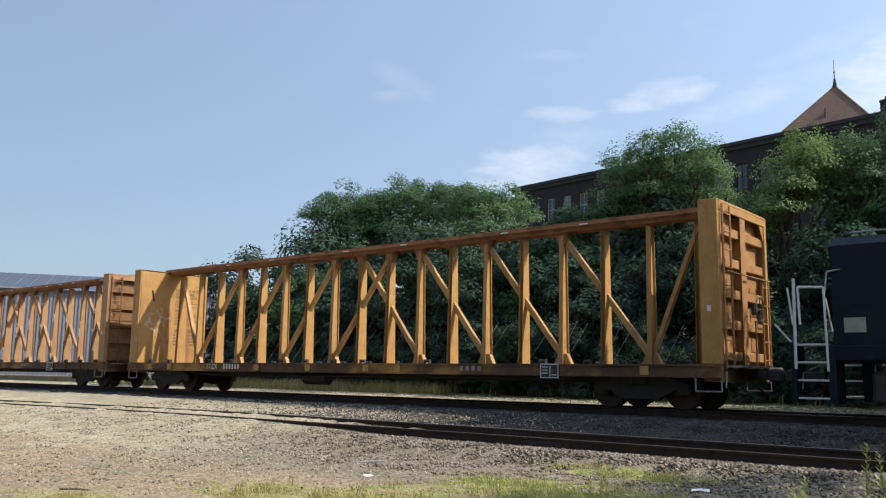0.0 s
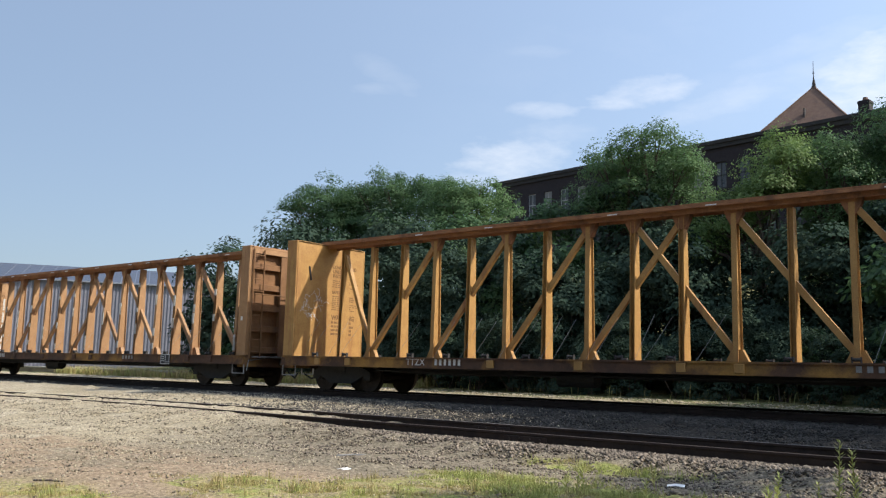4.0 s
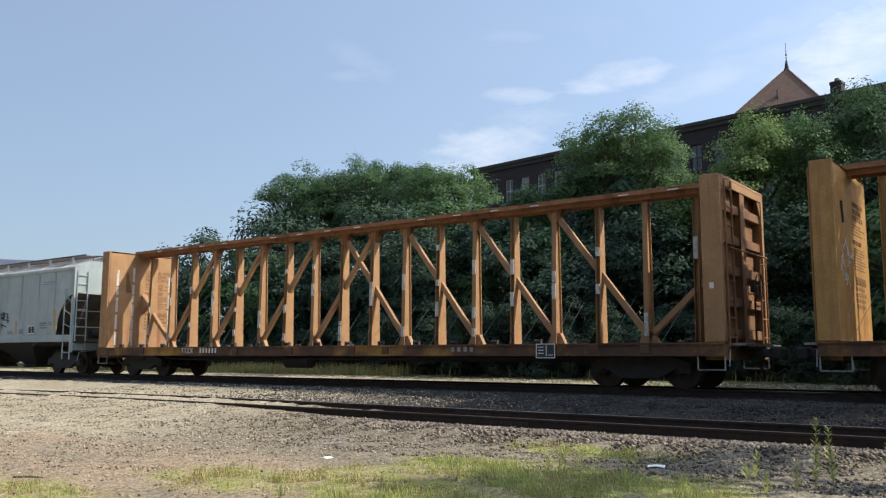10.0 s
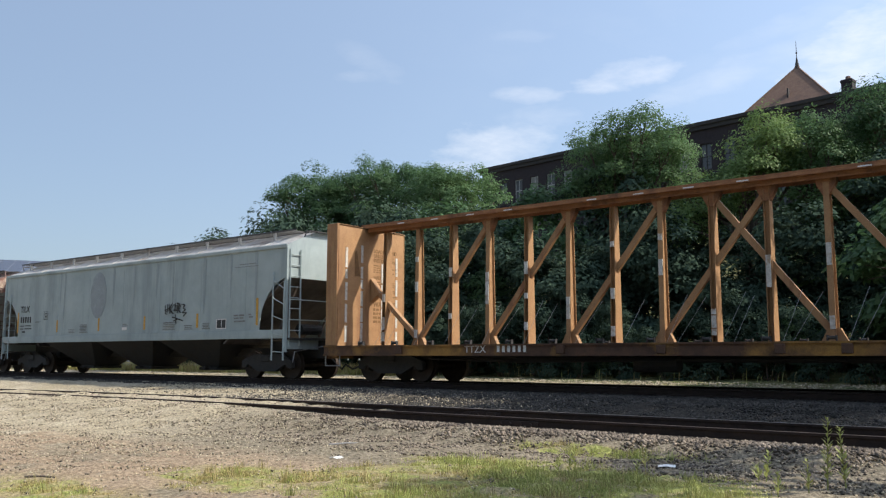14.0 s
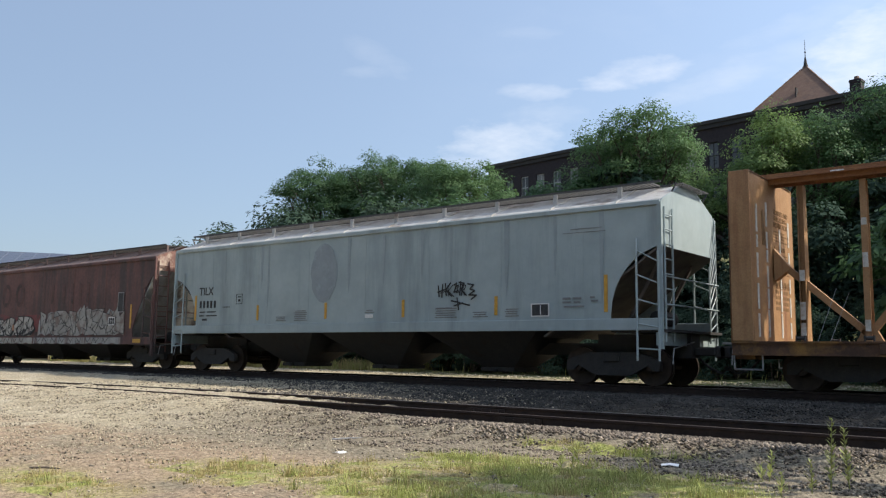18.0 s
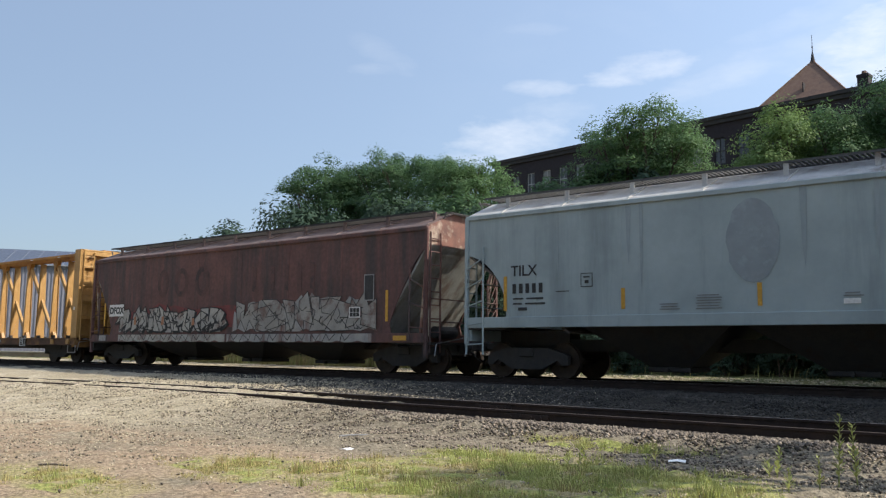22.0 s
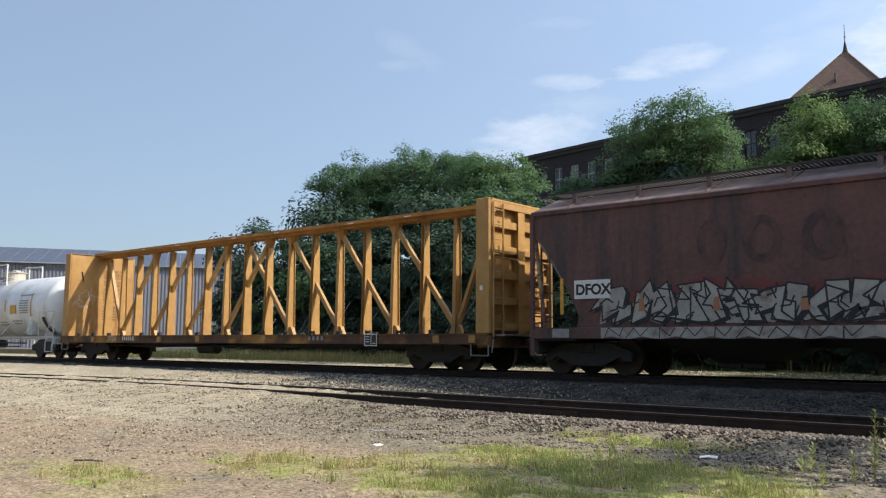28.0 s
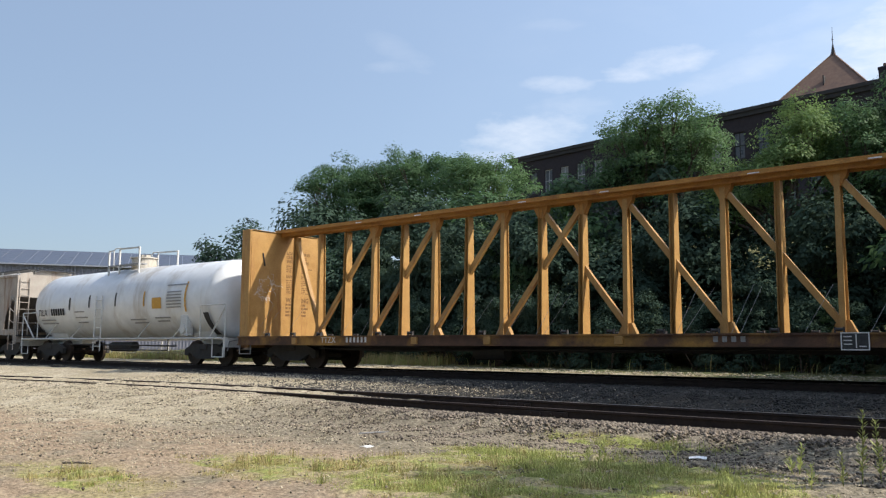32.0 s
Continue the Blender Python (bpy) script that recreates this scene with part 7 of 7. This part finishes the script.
M_STRAW = mat("dry_grass_blade", (0.46, 0.37, 0.17), (0.36, 0.31, 0.13), 1.5, 0.7, bump=0, random_hue=0.3, trans=0.2)


def blades(name, label, n, pick, height, material, seed, width=0.007):
    rs = np.random.RandomState(seed)
    x, y = pick(rs, n)
    n = len(x)
    z = ground_z(x, y) - 0.01
    h = height * rs.uniform(0.4, 1.3, n)
    a = rs.uniform(0, math.tau, n)
    lean = rs.uniform(0.1, 0.7, n)
    dx, dy = np.cos(a) * lean * h, np.sin(a) * lean * h
    wx, wy = -np.sin(a) * width, np.cos(a) * width
    P = np.stack([x, y, z], -1)
    W = np.stack([wx, wy, np.zeros(n)], -1)
    v = np.stack([P - W, P + W, P + np.stack([dx * 0.35, dy * 0.35, h * 0.6], -1) + W * 0.7, P + np.stack([dx * 0.35, dy * 0.35, h * 0.6], -1) - W * 0.7, P + np.stack([dx, dy, h], -1)], 1)
    tri = np.array([[0, 1, 2], [0, 2, 3], [3, 2, 4]])
    f = (np.arange(n)[:, None, None] * 5 + tri[None]).reshape(-1)
    me = bpy.data.meshes.new(name)
    me.vertices.add(n * 5)
    me.vertices.foreach_set("co", v.ravel())
    m = n * 3
    me.loops.add(m * 3)
    me.loops.foreach_set("vertex_index", f)
    me.polygons.add(m)
    me.polygons.foreach_set("loop_start", np.arange(m) * 3)
    me.polygons.foreach_set("loop_total", np.full(m, 3))
    me.update(calc_edges=True)
    me.materials.append(material)
    return tagged(new(name, me), label, "grass", kind="stuff")


def turf(fresh, spread=1.0):
    """Blades in small tufts on the patches of turf, thinning out at their edges and over bare spots."""
    def pick(rs, n):
        w = np.array([rx * ry * (g if fresh else 1.15 - g) for _, _, rx, ry, g in TURF])
        which = rs.choice(len(TURF), n, p=w / w.sum())
        c = np.array([p[:4] for p in TURF])[which]
        m = max(1, n // 30)
        a, r = rs.uniform(0, math.tau, n), np.sqrt(rs.rand(n)) * rs.uniform(0.5, 1.4, n) * spread
        x, y = c[:, 0] + c[:, 2] * r * np.cos(a), c[:, 1] + c[:, 3] * r * np.sin(a)
        lone = rs.rand(n) < 0.2
        root = rs.randint(0, m, n)
        g = rs.normal(0, 0.035, (2, n))
        x, y = np.where(lone, x, x[root] + g[0]), np.where(lone, y, y[root] + g[1])
        rf = np.random.RandomState(5 if fresh else 6)
        bare = sum(np.sin(kx * x + ky * y + ph) for kx, ky, ph in zip(rf.normal(0, 4.0, 9), rf.normal(0, 5.5, 9), rf.uniform(0, 6.28, 9)))
        keep = (y < siding_y(x) - 1.3) & (bare + rs.normal(0, 0.9, n) > -0.3)
        return x[keep], y[keep]
    return pick


blades("grass", "short fresh green grass tufts along the ballast edge", 115000, turf(True), 0.034, M_GRASS, 1, 0.004)
blades("grass", "short dry straw-coloured grass beside the gravel", 80000, turf(False, 1.15), 0.028, M_STRAW, 2, 0.0035)
blades("grass", "taller green grass wisps in the turf", 6000, turf(True), 0.11, M_GRASS, 11, 0.004)
blades("grass", "taller dry grass wisps in the turf", 2600, turf(False), 0.11, M_STRAW, 12, 0.0035)


def wild(rs, n):
    x = rs.uniform(-46, -6, n)
    y = TY + 5.1 + np.abs(rs.normal(0, 1.2, n))
    keep = rs.rand(n) < (0.35 + 0.65 * (np.sin(x * 1.7) * np.sin(x * 0.6 + 1) > 0)) * np.where(x > -20, 0.012, 1.0)
    return x[keep], y[keep]


blades("weeds", "tall dry weeds beyond the main track", 16000, wild, 0.42, M_STRAW, 3, 0.012)
blades("weeds", "green weeds beyond the main track", 12000, wild, 0.34, M_GRASS, 4, 0.014)


# tall mullein-like stalks in the near grass
def stalk(x, y, h, seed, dry=False):
    s = thing("weed_stalk", "tall green weed stalk with narrow leaves" if not dry else "dry brown weed stalk", "plant", "weed stalks")
    r_ = random.Random(seed)
    z = float(ground_z(x, y)) - 0.02
    bm = B()
    top = Vector((x + r_.uniform(-0.05, 0.05), y, z + h))
    tube(bm, (x, y, z), top, 0.008, 0.003, 6)
    part("stem", bm, M_STRAW if dry else M_GRASS, s)
    if not dry:
        bm = B()
        for k in range(int(h * 70)):
            f = 0.15 + 0.85 * k / (h * 70)
            p = Vector((x, y, z)).lerp(top, f)
            a = k * 2.4 + r_.uniform(-0.4, 0.4)
            l = (0.075 if f < 0.6 else 0.05) * r_.uniform(0.7, 1.2)
            d = Vector((math.cos(a), math.sin(a), 0.9)) * l
            w = Vector((-math.sin(a), math.cos(a), 0)) * l * 0.2
            bm.faces.new([bm.verts.new(p), bm.verts.new(p + d * 0.5 + w), bm.verts.new(p + d), bm.verts.new(p + d * 0.5 - w)])
        part("leaves", bm, M_GRASS, s)
    return s


# litter and odd pieces on the ground
def litter(name, label, cat, x, y, sx, sy, rz, material, up=0.02):
    bm = B()
    v = [bm.verts.new(p) for p in ((-sx, -sy, 0), (0, -sy, 0.012), (sx, -sy, 0.0), (sx, sy, 0.015), (0, sy, 0.022), (-sx, sy, 0.008))]
    bm.faces.new((v[0], v[1], v[4], v[5]))
    bm.faces.new((v[1], v[2], v[3], v[4]))
    g = bmesh.ops.extrude_face_region(bm, geom=bm.faces[:])
    bmesh.ops.translate(bm, verts=[e for e in g["geom"] if isinstance(e, bmesh.types.BMVert)], vec=(0, 0, 0.004))
    bmesh.ops.recalc_face_normals(bm, faces=bm.faces[:])
    o = part(name, bm, material)
    o.matrix_basis = pose(x, y, float(ground_z(x, y)) + up, 0, 0, rz)
    return tagged(o, label, cat)


def at(bearing, dist):
    """A spot on the ground by its bearing west of the line's normal and its distance from the viewer."""
    return -dist * math.sin(radians(bearing)), dist * math.cos(radians(bearing))


for i, (x, y, h, dry) in enumerate(((-2.22, 9.06, 0.72, False), (-2.07, 9.16, 0.64, False), (-2.87, 9.25, 0.34, False), (-2.95, 9.3, 0.2, False), (-4.46, 9.77, 0.30, True), (-4.42, 9.7, 0.2, False),
                                    (-4.82, 8.56, 0.24, False), (-4.75, 8.6, 0.27, False), (-4.9, 8.5, 0.2, False), (-2.3, 8.7, 0.35, False), (-2.5, 8.4, 0.25, False), (-3.69, 7.93, 0.3, False), (-1.6, 9.3, 0.5, False))):
    stalk(x, y, h, i, dry)
M_PAPER = mat("white_paper", (0.80, 0.80, 0.78), (0.72, 0.72, 0.70), 6.0, 0.8)
litter("paper_scrap", "crumpled white paper scrap on the gravel", "litter", -4.14, 9.69, 0.10, 0.06, 20, M_PAPER)
litter("paper_scrap", "small white scrap lying on gravel", "litter", *at(44.58, 11.2), 0.09, 0.05, -10, M_PAPER, 0.012)
for b, d, l, rz in ((62.4, 10.9, 0.20, 25), (43.9, 13.0, 0.28, 60)):
    x, y = at(b, d)
    bm = B()
    rod(bm, [(-l, 0, 0.012), (0, 0.02, 0.02), (l, -0.01, 0.014)], 0.014, 6)
    st = part("stick", bm, M_TIE if b > 50 else M_BOARD)
    st.matrix_basis = pose(x, y, float(ground_z(x, y)), 0, 0, rz)
    tagged(st, "short weathered stick lying on the gravel", "stick")
motions()
